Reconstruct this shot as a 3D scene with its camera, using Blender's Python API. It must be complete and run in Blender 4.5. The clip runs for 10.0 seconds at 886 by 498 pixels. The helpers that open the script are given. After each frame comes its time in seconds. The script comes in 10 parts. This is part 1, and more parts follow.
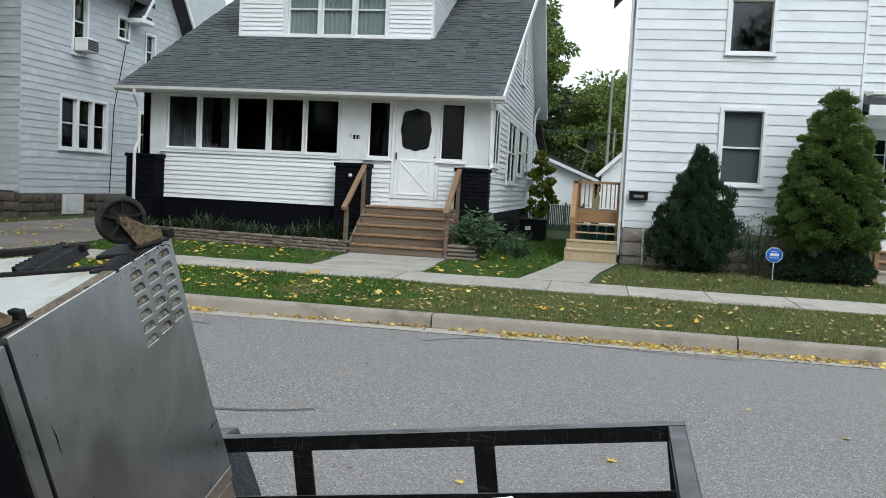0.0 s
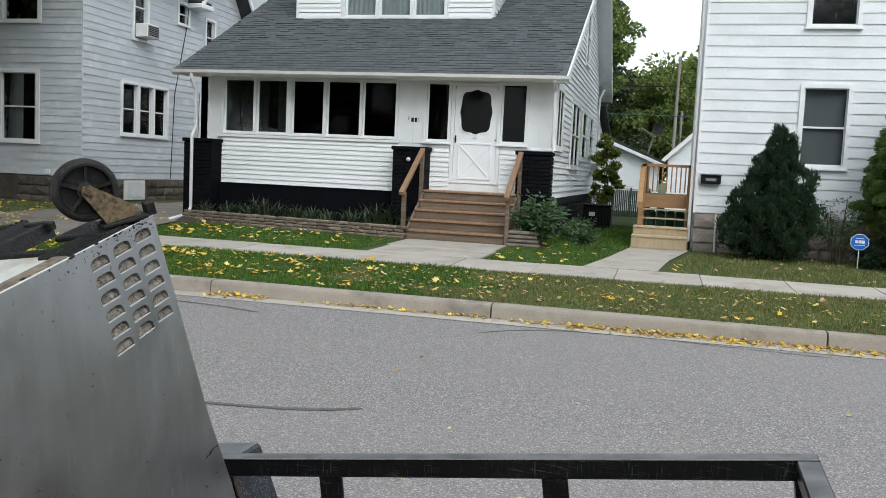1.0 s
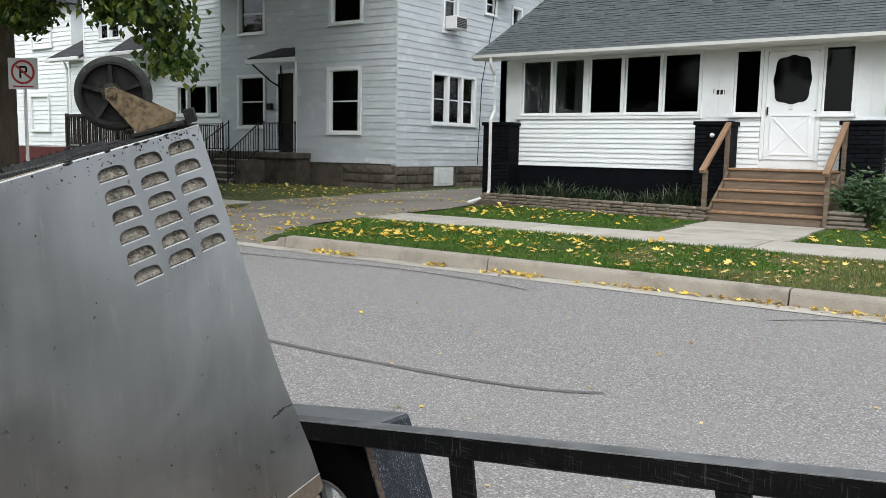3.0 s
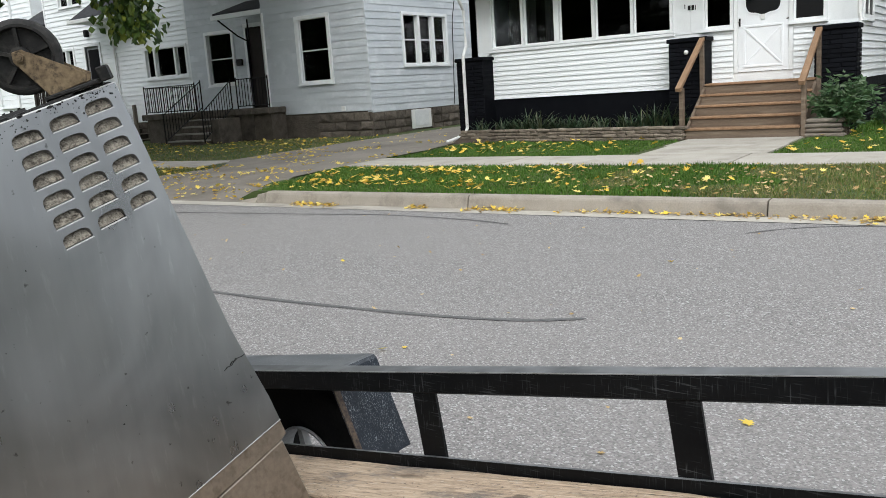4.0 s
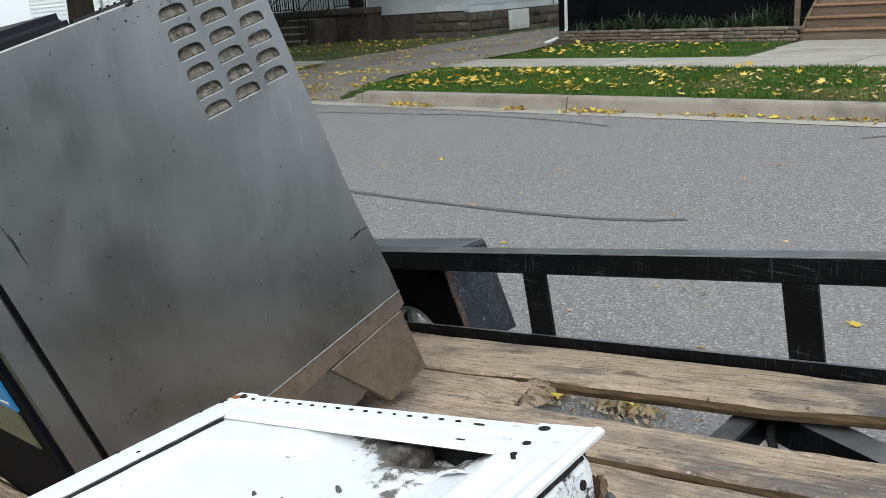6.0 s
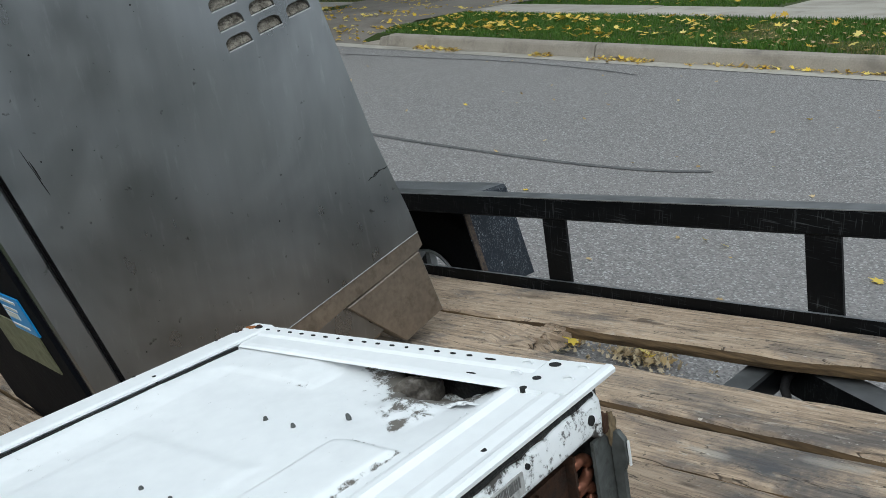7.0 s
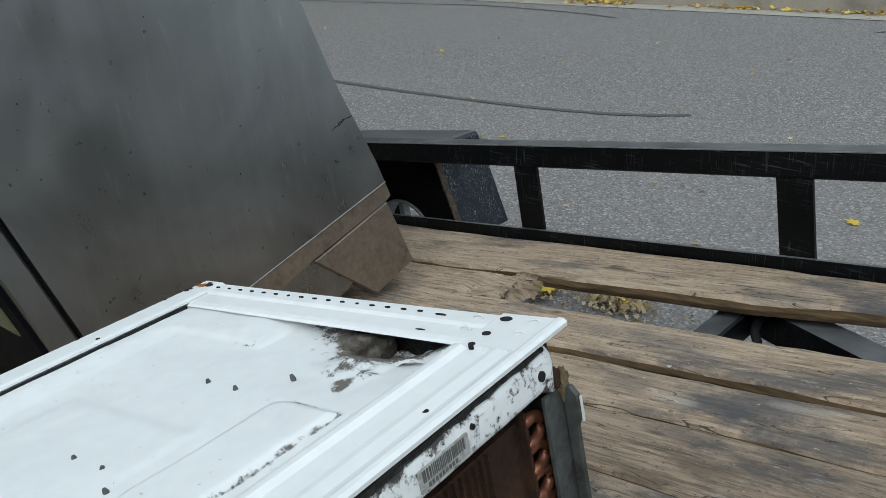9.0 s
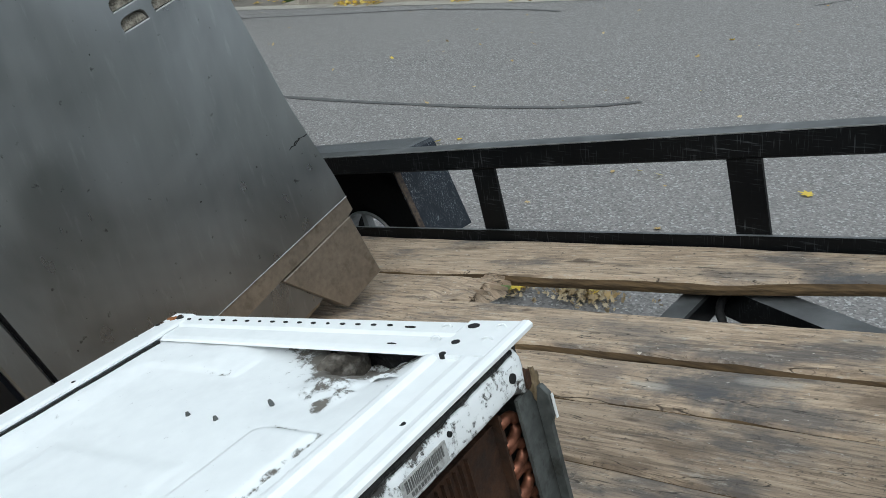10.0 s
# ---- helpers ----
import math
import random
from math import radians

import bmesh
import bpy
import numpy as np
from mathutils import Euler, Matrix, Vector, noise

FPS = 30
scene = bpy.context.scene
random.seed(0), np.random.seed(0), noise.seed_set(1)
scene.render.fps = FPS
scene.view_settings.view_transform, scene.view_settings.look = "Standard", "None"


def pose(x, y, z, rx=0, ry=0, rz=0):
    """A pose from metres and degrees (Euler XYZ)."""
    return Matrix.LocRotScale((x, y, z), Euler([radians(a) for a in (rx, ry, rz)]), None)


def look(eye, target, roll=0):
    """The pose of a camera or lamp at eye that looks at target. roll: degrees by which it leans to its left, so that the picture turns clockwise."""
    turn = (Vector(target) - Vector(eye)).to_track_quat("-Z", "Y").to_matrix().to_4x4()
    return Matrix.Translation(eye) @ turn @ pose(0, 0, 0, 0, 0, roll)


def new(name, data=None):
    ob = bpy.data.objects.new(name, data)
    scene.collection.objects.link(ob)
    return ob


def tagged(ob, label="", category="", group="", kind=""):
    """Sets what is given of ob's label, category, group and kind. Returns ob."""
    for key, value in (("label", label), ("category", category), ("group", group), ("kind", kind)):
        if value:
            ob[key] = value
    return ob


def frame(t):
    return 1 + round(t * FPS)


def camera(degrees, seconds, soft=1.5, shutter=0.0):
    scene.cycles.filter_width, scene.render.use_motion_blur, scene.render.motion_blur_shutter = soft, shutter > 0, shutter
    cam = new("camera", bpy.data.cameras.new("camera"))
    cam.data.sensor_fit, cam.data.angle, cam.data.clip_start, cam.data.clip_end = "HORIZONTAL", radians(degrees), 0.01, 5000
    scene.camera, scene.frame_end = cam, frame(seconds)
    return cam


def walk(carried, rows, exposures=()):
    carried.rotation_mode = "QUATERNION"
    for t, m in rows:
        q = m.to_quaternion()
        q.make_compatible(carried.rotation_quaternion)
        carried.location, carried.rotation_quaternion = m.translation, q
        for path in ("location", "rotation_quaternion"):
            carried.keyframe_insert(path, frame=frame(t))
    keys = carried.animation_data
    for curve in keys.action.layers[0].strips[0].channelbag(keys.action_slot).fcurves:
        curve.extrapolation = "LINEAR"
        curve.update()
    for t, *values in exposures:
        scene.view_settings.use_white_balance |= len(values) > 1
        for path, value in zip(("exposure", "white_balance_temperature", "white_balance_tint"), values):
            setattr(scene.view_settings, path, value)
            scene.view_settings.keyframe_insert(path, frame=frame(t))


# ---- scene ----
cam = camera(55.4, 10.0, soft=0.4)
PATH = [
    (0, (0.733, 0.422, 1.549), (0.376, 2.385, 1.404), 2.9),
    (0.5, (0.719, 0.656, 1.52), (0.25, 2.593, 1.36), 3.0),
    (1, (0.637, 0.956, 1.496), (0.142, 2.886, 1.313), 2.7),
    (1.5, (0.721, 1.109, 1.46), (-0.135, 2.907, 1.283), 2.2),
    (2, (0.737, 1.287, 1.461), (-0.332, 2.969, 1.292), 2.7),
    (2.2, (0.739, 1.347, 1.441), (-0.32, 3.035, 1.268), 2.4),
    (3.3, (0.876, 1.572, 1.326), (-0.304, 3.163, 1.048), 0.5),
    (3.5, (0.883, 1.58, 1.324), (-0.272, 3.181, 1.004), 0.1),
    (4, (0.922, 1.596, 1.326), (-0.21, 3.203, 0.957), -3.9),
    (4.5, (0.948, 1.612, 1.313), (-0.157, 3.226, 0.893), -6.2),
    (5, (0.951, 1.596, 1.311), (-0.143, 3.203, 0.842), -7.2),
    (5.5, (0.928, 1.554, 1.303), (-0.251, 3.095, 0.817), -6.7),
    (6, (0.911, 1.519, 1.285), (-0.369, 2.946, 0.716), -4.1),
    (6.2, (0.906, 1.521, 1.28), (-0.391, 2.921, 0.681), -3.5),
    (7.5, (0.917, 1.525, 1.269), (-0.372, 2.878, 0.558), -3.1),
    (8, (0.907, 1.537, 1.264), (-0.377, 2.891, 0.543), -3.3),
    (8.5, (0.91, 1.534, 1.26), (-0.359, 2.882, 0.502), -2.4),
    (9, (0.916, 1.564, 1.262), (-0.327, 2.912, 0.464), -3.8),
    (9.5, (0.936, 1.582, 1.269), (-0.226, 2.996, 0.463), -6.5),
    (10, (0.929, 1.557, 1.276), (-0.257, 2.956, 0.478), -8.0),
]
EXPOSURES = [(0, 0.52, 6000, 5), (1, 0.60, 6200, 7), (2, 0.80, 6250, 7), (3.5, 0.88, 6300, 7), (5.5, 0.80, 6220, 6), (6.2, 0.43, 6040, 4), (7.5, 0.20, 5940, 1.5), (8.5, 0.07, 5930, 1), (9, 0.03, 5930, 1), (9.5, 0.17, 5930, 1), (10, 0.28, 5930, 1)]
walk(cam, [(t, look(eye, target, roll)) for t, eye, target, roll in PATH], EXPOSURES)

# ---- light ----
SUN_EL, SUN_ROT = 46.0, 150.0
world = bpy.data.worlds.new("overcast_sky")
scene.world = world
world.use_nodes = True
wn = world.node_tree
wn.nodes.clear()
sky = wn.nodes.new("ShaderNodeTexSky")
sky.sky_type, sky.sun_disc = "NISHITA", False
sky.sun_elevation, sky.sun_rotation = radians(SUN_EL), radians(SUN_ROT)
sky.air_density, sky.dust_density, sky.ozone_density = 1.0, 4.0, 1.0
pale = wn.nodes.new("ShaderNodeHueSaturation")
pale.inputs["Saturation"].default_value = 0.42
back = wn.nodes.new("ShaderNodeBackground")
back.inputs["Strength"].default_value = 0.15
wout = wn.nodes.new("ShaderNodeOutputWorld")
wn.links.new(sky.outputs[0], pale.inputs["Color"])
veil = wn.nodes.new("ShaderNodeMix")
veil.data_type = "RGBA"
veil.inputs["Factor"].default_value = 0.6
veil.inputs["B"].default_value = (6.2, 6.3, 6.45, 1)
wn.links.new(pale.outputs[0], veil.inputs["A"])
wn.links.new(veil.outputs["Result"], back.inputs["Color"])
wn.links.new(back.outputs[0], wout.inputs["Surface"])
sun = new("sun", bpy.data.lights.new("sun", "SUN"))
sun.data.energy, sun.data.angle, sun.data.color = 0.9, radians(35), (1.0, 0.98, 0.96)
sun.matrix_basis = look((0, 0, 30), Vector((0, 0, 30)) - Vector((math.sin(radians(SUN_ROT)) * math.cos(radians(SUN_EL)), math.cos(radians(SUN_ROT)) * math.cos(radians(SUN_EL)), math.sin(radians(SUN_EL)))))

# ---- builders ----
def bx(bm, x0, x1, y0, y1, z0, z1):
    v = [bm.verts.new(p) for p in ((x0, y0, z0), (x1, y0, z0), (x1, y1, z0), (x0, y1, z0), (x0, y0, z1), (x1, y0, z1), (x1, y1, z1), (x0, y1, z1))]
    for q in ((3, 2, 1, 0), (4, 5, 6, 7), (0, 1, 5, 4), (1, 2, 6, 5), (2, 3, 7, 6), (3, 0, 4, 7)):
        bm.faces.new([v[i] for i in q])
    return v


def prism(bm, poly, axis, a, b):
    """poly: 2D points in the plane across the axis (x: (y, z), y: (x, z), z: (x, y)), drawn out from a to b."""
    def at(p, h):
        return {"x": (h, p[0], p[1]), "y": (p[0], h, p[1]), "z": (p[0], p[1], h)}[axis]
    lo, hi = [bm.verts.new(at(p, a)) for p in poly], [bm.verts.new(at(p, b)) for p in poly]
    n = len(poly)
    bm.faces.new(lo), bm.faces.new(hi[::-1])
    for i in range(n):
        bm.faces.new((lo[i], hi[i], hi[(i + 1) % n], lo[(i + 1) % n]))


def cyl(bm, p0, p1, r0, r1=None, n=12, caps=True):
    p0, p1 = Vector(p0), Vector(p1)
    r1 = r0 if r1 is None else r1
    q = (p1 - p0).to_track_quat("Z", "Y")
    rings = []
    for p, r in ((p0, r0), (p1, r1)):
        rings.append([bm.verts.new(p + q @ Vector((r * math.cos(2 * math.pi * i / n), r * math.sin(2 * math.pi * i / n), 0))) for i in range(n)])
    for i in range(n):
        bm.faces.new((rings[0][i], rings[0][(i + 1) % n], rings[1][(i + 1) % n], rings[1][i]))
    if caps:
        bm.faces.new(rings[0][::-1]), bm.faces.new(rings[1])


def tube(bm, pts, r, n=8, closed=False):
    pts = [Vector(p) for p in pts]
    rings = []
    for i, p in enumerate(pts):
        a, b = pts[max(i - 1, 0)], pts[min(i + 1, len(pts) - 1)]
        q = (b - a).to_track_quat("Z", "Y")
        rr = r[i] if isinstance(r, (list, tuple)) else r
        rings.append([bm.verts.new(p + q @ Vector((rr * math.cos(2 * math.pi * k / n), rr * math.sin(2 * math.pi * k / n), 0))) for k in range(n)])
    for a, b in zip(rings, rings[1:]):
        for k in range(n):
            bm.faces.new((a[k], a[(k + 1) % n], b[(k + 1) % n], b[k]))
    bm.faces.new(rings[0][::-1]), bm.faces.new(rings[-1])


def lathe(bm, prof, m, n=24):
    """prof: (radius, height) points turned about the local z axis, closed at both ends if the radius is 0."""
    rings = []
    for r, h in prof:
        rings.append([bm.verts.new(m @ Vector((r * math.cos(2 * math.pi * k / n), r * math.sin(2 * math.pi * k / n), h))) for k in range(n)])
    for a, b in zip(rings, rings[1:]):
        for k in range(n):
            bm.faces.new((a[k], a[(k + 1) % n], b[(k + 1) % n], b[k]))
    return rings


def world_of(ob):
    return Matrix() if ob is None or ob.parent is not None else ob.matrix_basis


def part(name, bm, material, parent=None, label="", m=None, bevel=0.0, smooth=False, seg=1):
    """Links a bmesh, drawn in the place's own metres (or in the frame m), as one mesh under a thing or a part."""
    if bevel:
        bmesh.ops.bevel(bm, geom=bm.edges[:], offset=bevel, segments=seg, affect="EDGES", clamp_overlap=True)
    bmesh.ops.recalc_face_normals(bm, faces=bm.faces[:])
    if m is not None:
        bm.transform(m)
    data = bpy.data.meshes.new(name)
    bm.to_mesh(data)
    bm.free()
    if smooth:
        data.shade_smooth()
    data.materials.append(material)
    ob = new(name, data)
    if parent is not None:
        ob.parent = parent
        ob.matrix_parent_inverse = world_of(parent).inverted()
    if label:
        ob["label"] = label
    return ob


def piece(name, data, m, parent):
    """One more object on shared mesh data, at the pose m."""
    ob = new(name, data)
    ob.matrix_basis = m
    if parent is not None:
        ob.parent = parent
        ob.matrix_parent_inverse = world_of(parent).inverted()
    return ob


def mesh_of(name, bm, material, smooth=False):
    bmesh.ops.recalc_face_normals(bm, faces=bm.faces[:])
    data = bpy.data.meshes.new(name)
    bm.to_mesh(data)
    bm.free()
    if smooth:
        data.shade_smooth()
    data.materials.append(material)
    return data


def raw(name, verts, faces, material, parent=None):
    data = bpy.data.meshes.new(name)
    data.from_pydata(verts, [], faces)
    data.materials.append(material)
    ob = new(name, data)
    if parent is not None:
        ob.parent = parent
        ob.matrix_parent_inverse = world_of(parent).inverted()
    return ob


def thing(name, loc, label, category, group="", kind=""):
    ob = new(name)
    ob.empty_display_size = 0.2
    ob.location = loc
    return tagged(ob, label, category, group, kind)


def boxpart(name, dims, material, parent=None, label="", m=None, bevel=0.0):
    bm = bmesh.new()
    bx(bm, *dims)
    return part(name, bm, material, parent, label, m, bevel)


def clamp01(v):
    return max(0.0, min(1.0, v))


# ---- materials ----
def colour(c):
    return (*c, 1.0)


def material(name, c1, c2=None, rough=0.6, metal=0.0, scale=6.0, fine=80.0, bump=0.15, dist=0.003, spread=0.5, stain=None, stain_scale=1.5, stain_amount=0.4,
             vary=0.0, stretch=(1, 1, 1), rough_var=0.1, island=0.0, spec=0.3):
    """A surface with a coarse and a fine variation of colour, optional stains, and a fine relief. vary: by Object Info's Random."""
    mat = bpy.data.materials.new(name)
    mat.use_nodes = True
    nt = mat.node_tree
    n, l = nt.nodes, nt.links
    bsdf = n["Principled BSDF"]
    co = n.new("ShaderNodeTexCoord")
    mp = n.new("ShaderNodeMapping")
    mp.inputs["Scale"].default_value = stretch
    l.new(co.outputs["Object"], mp.inputs["Vector"])
    info = n.new("ShaderNodeObjectInfo")
    off = n.new("ShaderNodeVectorMath")
    off.operation = "ADD"
    l.new(mp.outputs[0], off.inputs[0])
    if vary:
        sh = n.new("ShaderNodeVectorMath")
        sh.operation = "SCALE"
        sh.inputs[0].default_value = (13.0, 7.0, 5.0)
        l.new(info.outputs["Random"], sh.inputs["Scale"])
        l.new(sh.outputs[0], off.inputs[1])
    big, small = n.new("ShaderNodeTexNoise"), n.new("ShaderNodeTexNoise")
    for t, s, d in ((big, scale, 4.0), (small, fine, 6.0)):
        t.inputs["Scale"].default_value, t.inputs["Detail"].default_value = s, d
        l.new(off.outputs[0], t.inputs["Vector"])
    mixf = n.new("ShaderNodeMath")
    mixf.operation = "ADD"
    l.new(big.outputs["Fac"], mixf.inputs[0]), l.new(small.outputs["Fac"], mixf.inputs[1])
    ramp = n.new("ShaderNodeMapRange")
    ramp.inputs["From Min"].default_value, ramp.inputs["From Max"].default_value = 1.0 - 0.35 * spread - 0.1, 1.0 + 0.35 * spread + 0.1
    l.new(mixf.outputs[0], ramp.inputs["Value"])
    mix = n.new("ShaderNodeMix")
    mix.data_type = "RGBA"
    c2 = c2 or tuple(0.82 * v for v in c1)
    mix.inputs["A"].default_value, mix.inputs["B"].default_value = colour(c1), colour(c2)
    l.new(ramp.outputs[0], mix.inputs["Factor"])
    out = mix.outputs["Result"]
    if stain:
        st = n.new("ShaderNodeTexNoise")
        st.inputs["Scale"].default_value, st.inputs["Detail"].default_value, st.inputs["Roughness"].default_value = stain_scale, 5.0, 0.65
        l.new(off.outputs[0], st.inputs["Vector"])
        sr = n.new("ShaderNodeMapRange")
        sr.inputs["From Min"].default_value, sr.inputs["From Max"].default_value, sr.inputs["To Max"].default_value = 0.52, 0.68, stain_amount
        l.new(st.outputs["Fac"], sr.inputs["Value"])
        sm = n.new("ShaderNodeMix")
        sm.data_type = "RGBA"
        sm.inputs["B"].default_value = colour(stain)
        l.new(sr.outputs[0], sm.inputs["Factor"]), l.new(out, sm.inputs["A"])
        out = sm.outputs["Result"]
    if vary or island:
        hs = n.new("ShaderNodeHueSaturation")
        vr = n.new("ShaderNodeMapRange")
        k = vary or island
        vr.inputs["To Min"].default_value, vr.inputs["To Max"].default_value = 1 - k, 1 + k
        if island:
            geo = n.new("ShaderNodeNewGeometry")
            l.new(geo.outputs["Random Per Island"], vr.inputs["Value"])
        else:
            l.new(info.outputs["Random"], vr.inputs["Value"])
        l.new(vr.outputs[0], hs.inputs["Value"]), l.new(out, hs.inputs["Color"])
        out = hs.outputs["Color"]
    l.new(out, bsdf.inputs["Base Color"])
    rr = n.new("ShaderNodeMapRange")
    rr.inputs["To Min"].default_value, rr.inputs["To Max"].default_value = max(rough - rough_var, 0.03), min(rough + rough_var, 1.0)
    l.new(big.outputs["Fac"], rr.inputs["Value"])
    l.new(rr.outputs[0], bsdf.inputs["Roughness"])
    bsdf.inputs["Metallic"].default_value = metal
    bsdf.inputs["Specular IOR Level"].default_value = spec
    if bump:
        bp = n.new("ShaderNodeBump")
        bp.inputs["Strength"].default_value, bp.inputs["Distance"].default_value = bump, dist
        l.new(small.outputs["Fac"], bp.inputs["Height"])
        l.new(bp.outputs[0], bsdf.inputs["Normal"])
    return mat


def glass_material(name, tint=(0.75, 0.8, 0.8), gloss=1.0, rough=0.01):
    mat = bpy.data.materials.new(name)
    mat.use_nodes = True
    n, l = mat.node_tree.nodes, mat.node_tree.links
    n.clear()
    out, mx = n.new("ShaderNodeOutputMaterial"), n.new("ShaderNodeMixShader")
    tr, gl, fr = n.new("ShaderNodeBsdfTransparent"), n.new("ShaderNodeBsdfGlossy"), n.new("ShaderNodeFresnel")
    tr.inputs["Color"].default_value = colour(tint)
    gl.inputs["Roughness"].default_value = rough
    gl.inputs["Color"].default_value = (gloss, gloss, gloss, 1)
    fr.inputs["IOR"].default_value = 1.5
    nz, bp = n.new("ShaderNodeTexNoise"), n.new("ShaderNodeBump")
    nz.inputs["Scale"].default_value = 1.3
    bp.inputs["Strength"].default_value, bp.inputs["Distance"].default_value = 0.25, 0.02
    l.new(nz.outputs["Fac"], bp.inputs["Height"]), l.new(bp.outputs[0], gl.inputs["Normal"])
    l.new(fr.outputs[0], mx.inputs["Fac"]), l.new(tr.outputs[0], mx.inputs[1]), l.new(gl.outputs[0], mx.inputs[2])
    l.new(mx.outputs[0], out.inputs["Surface"])
    return mat


def speckle_material(name, base, dark, light, scale, rough=0.85, wear=(0.2, 0.2, 0.2), stretch=(1, 1, 1)):
    """Asphalt: stones of several greys in a dark binder, worn and stained at a larger scale."""
    mat = bpy.data.materials.new(name)
    mat.use_nodes = True
    n, l = mat.node_tree.nodes, mat.node_tree.links
    bsdf = n["Principled BSDF"]
    co = n.new("ShaderNodeTexCoord")
    vo = n.new("ShaderNodeTexVoronoi")
    vo.inputs["Scale"].default_value = scale
    l.new(co.outputs["Object"], vo.inputs["Vector"])
    sep = n.new("ShaderNodeSeparateColor")
    l.new(vo.outputs["Color"], sep.inputs[0])
    rp = n.new("ShaderNodeValToRGB")
    e = rp.color_ramp.elements
    e[0].position, e[0].color = 0.0, colour(dark)
    e[1].position, e[1].color = 0.55, colour(base)
    x = e.new(0.86)
    x.color = colour(tuple(1.25 * v for v in base))
    x = e.new(0.97)
    x.color = colour(light)
    l.new(sep.outputs[0], rp.inputs["Fac"])
    nz = n.new("ShaderNodeTexNoise")
    nz.inputs["Scale"].default_value, nz.inputs["Detail"].default_value = 0.35, 7.0
    mp = n.new("ShaderNodeMapping")
    mp.inputs["Scale"].default_value = stretch
    l.new(co.outputs["Object"], mp.inputs["Vector"]), l.new(mp.outputs[0], nz.inputs["Vector"])
    mr = n.new("ShaderNodeMapRange")
    mr.inputs["From Min"].default_value, mr.inputs["From Max"].default_value = 0.35, 0.7
    mr.inputs["To Min"].default_value, mr.inputs["To Max"].default_value = 0.0, 0.55
    l.new(nz.outputs["Fac"], mr.inputs["Value"])
    mx = n.new("ShaderNodeMix")
    mx.data_type = "RGBA"
    mx.inputs["B"].default_value = colour(wear)
    l.new(mr.outputs[0], mx.inputs["Factor"]), l.new(rp.outputs[0], mx.inputs["A"])
    l.new(mx.outputs["Result"], bsdf.inputs["Base Color"])
    bsdf.inputs["Roughness"].default_value = rough
    bp = n.new("ShaderNodeBump")
    bp.inputs["Strength"].default_value, bp.inputs["Distance"].default_value = 0.5, 0.004
    l.new(vo.outputs["Distance"], bp.inputs["Height"]), l.new(bp.outputs[0], bsdf.inputs["Normal"])
    return mat


def leaf_material(name, c1, c2, c3, rough=0.55, trans=0.25):
    """Leaves of three colours, mixed leaf by leaf."""
    mat = bpy.data.materials.new(name)
    mat.use_nodes = True
    n, l = mat.node_tree.nodes, mat.node_tree.links
    bsdf = n["Principled BSDF"]
    geo, rp = n.new("ShaderNodeNewGeometry"), n.new("ShaderNodeValToRGB")
    e = rp.color_ramp.elements
    e[0].position, e[0].color, e[1].position, e[1].color = 0.0, colour(c1), 1.0, colour(c3)
    e.new(0.5).color = colour(c2)
    l.new(geo.outputs["Random Per Island"], rp.inputs["Fac"])
    co, nz = n.new("ShaderNodeTexCoord"), n.new("ShaderNodeTexNoise")
    nz.inputs["Scale"].default_value = 1.2
    l.new(co.outputs["Object"], nz.inputs["Vector"])
    hs, mr = n.new("ShaderNodeHueSaturation"), n.new("ShaderNodeMapRange")
    mr.inputs["To Min"].default_value, mr.inputs["To Max"].default_value = 0.55, 1.45
    l.new(nz.outputs["Fac"], mr.inputs["Value"]), l.new(mr.outputs[0], hs.inputs["Value"]), l.new(rp.outputs[0], hs.inputs["Color"])
    l.new(hs.outputs[0], bsdf.inputs["Base Color"])
    bsdf.inputs["Roughness"].default_value = rough
    tl, mx = n.new("ShaderNodeBsdfTranslucent"), n.new("ShaderNodeMixShader")
    mx.inputs["Fac"].default_value = trans
    l.new(hs.outputs[0], tl.inputs["Color"])
    out = n["Material Output"]
    l.new(bsdf.outputs[0], mx.inputs[1]), l.new(tl.outputs[0], mx.inputs[2]), l.new(mx.outputs[0], out.inputs["Surface"])
    return mat


ASPHALT = speckle_material("asphalt", (0.205, 0.193, 0.187), (0.088, 0.085, 0.084), (0.44, 0.432, 0.425), 135.0, 0.85, (0.225, 0.213, 0.206), (0.35, 1, 1))
TAR = material("tar", (0.085, 0.084, 0.086), (0.145, 0.142, 0.14), 0.85, spec=0.15, scale=14, fine=120, bump=0.3)
CONCRETE = material("concrete", (0.42, 0.392, 0.345), (0.33, 0.306, 0.266), 0.9, scale=2.5, fine=60, bump=0.3, stain=(0.165, 0.15, 0.128), stain_scale=1.1, stain_amount=0.55, vary=0.08)
KERB = material("kerb_concrete", (0.33, 0.297, 0.252), (0.25, 0.222, 0.186), 0.9, scale=3, fine=70, bump=0.35, stain=(0.12, 0.105, 0.09), stain_scale=2.2, stain_amount=0.6, vary=0.06)
DRIVE = material("drive_concrete", (0.235, 0.212, 0.184), (0.165, 0.147, 0.126), 0.92, scale=0.9, fine=50, bump=0.6, stain=(0.11, 0.096, 0.08), stain_scale=0.6, stain_amount=0.6)
SOIL_GRASS = material("lawn_ground", (0.032, 0.065, 0.012), (0.065, 0.075, 0.028), 0.95, scale=1.4, fine=45, bump=0.6, dist=0.02, stain=(0.13, 0.105, 0.055), stain_scale=0.35, stain_amount=0.6)
GRASS = leaf_material("grass_blades", (0.036, 0.105, 0.006), (0.062, 0.148, 0.011), (0.12, 0.18, 0.03), 0.7, 0.3)
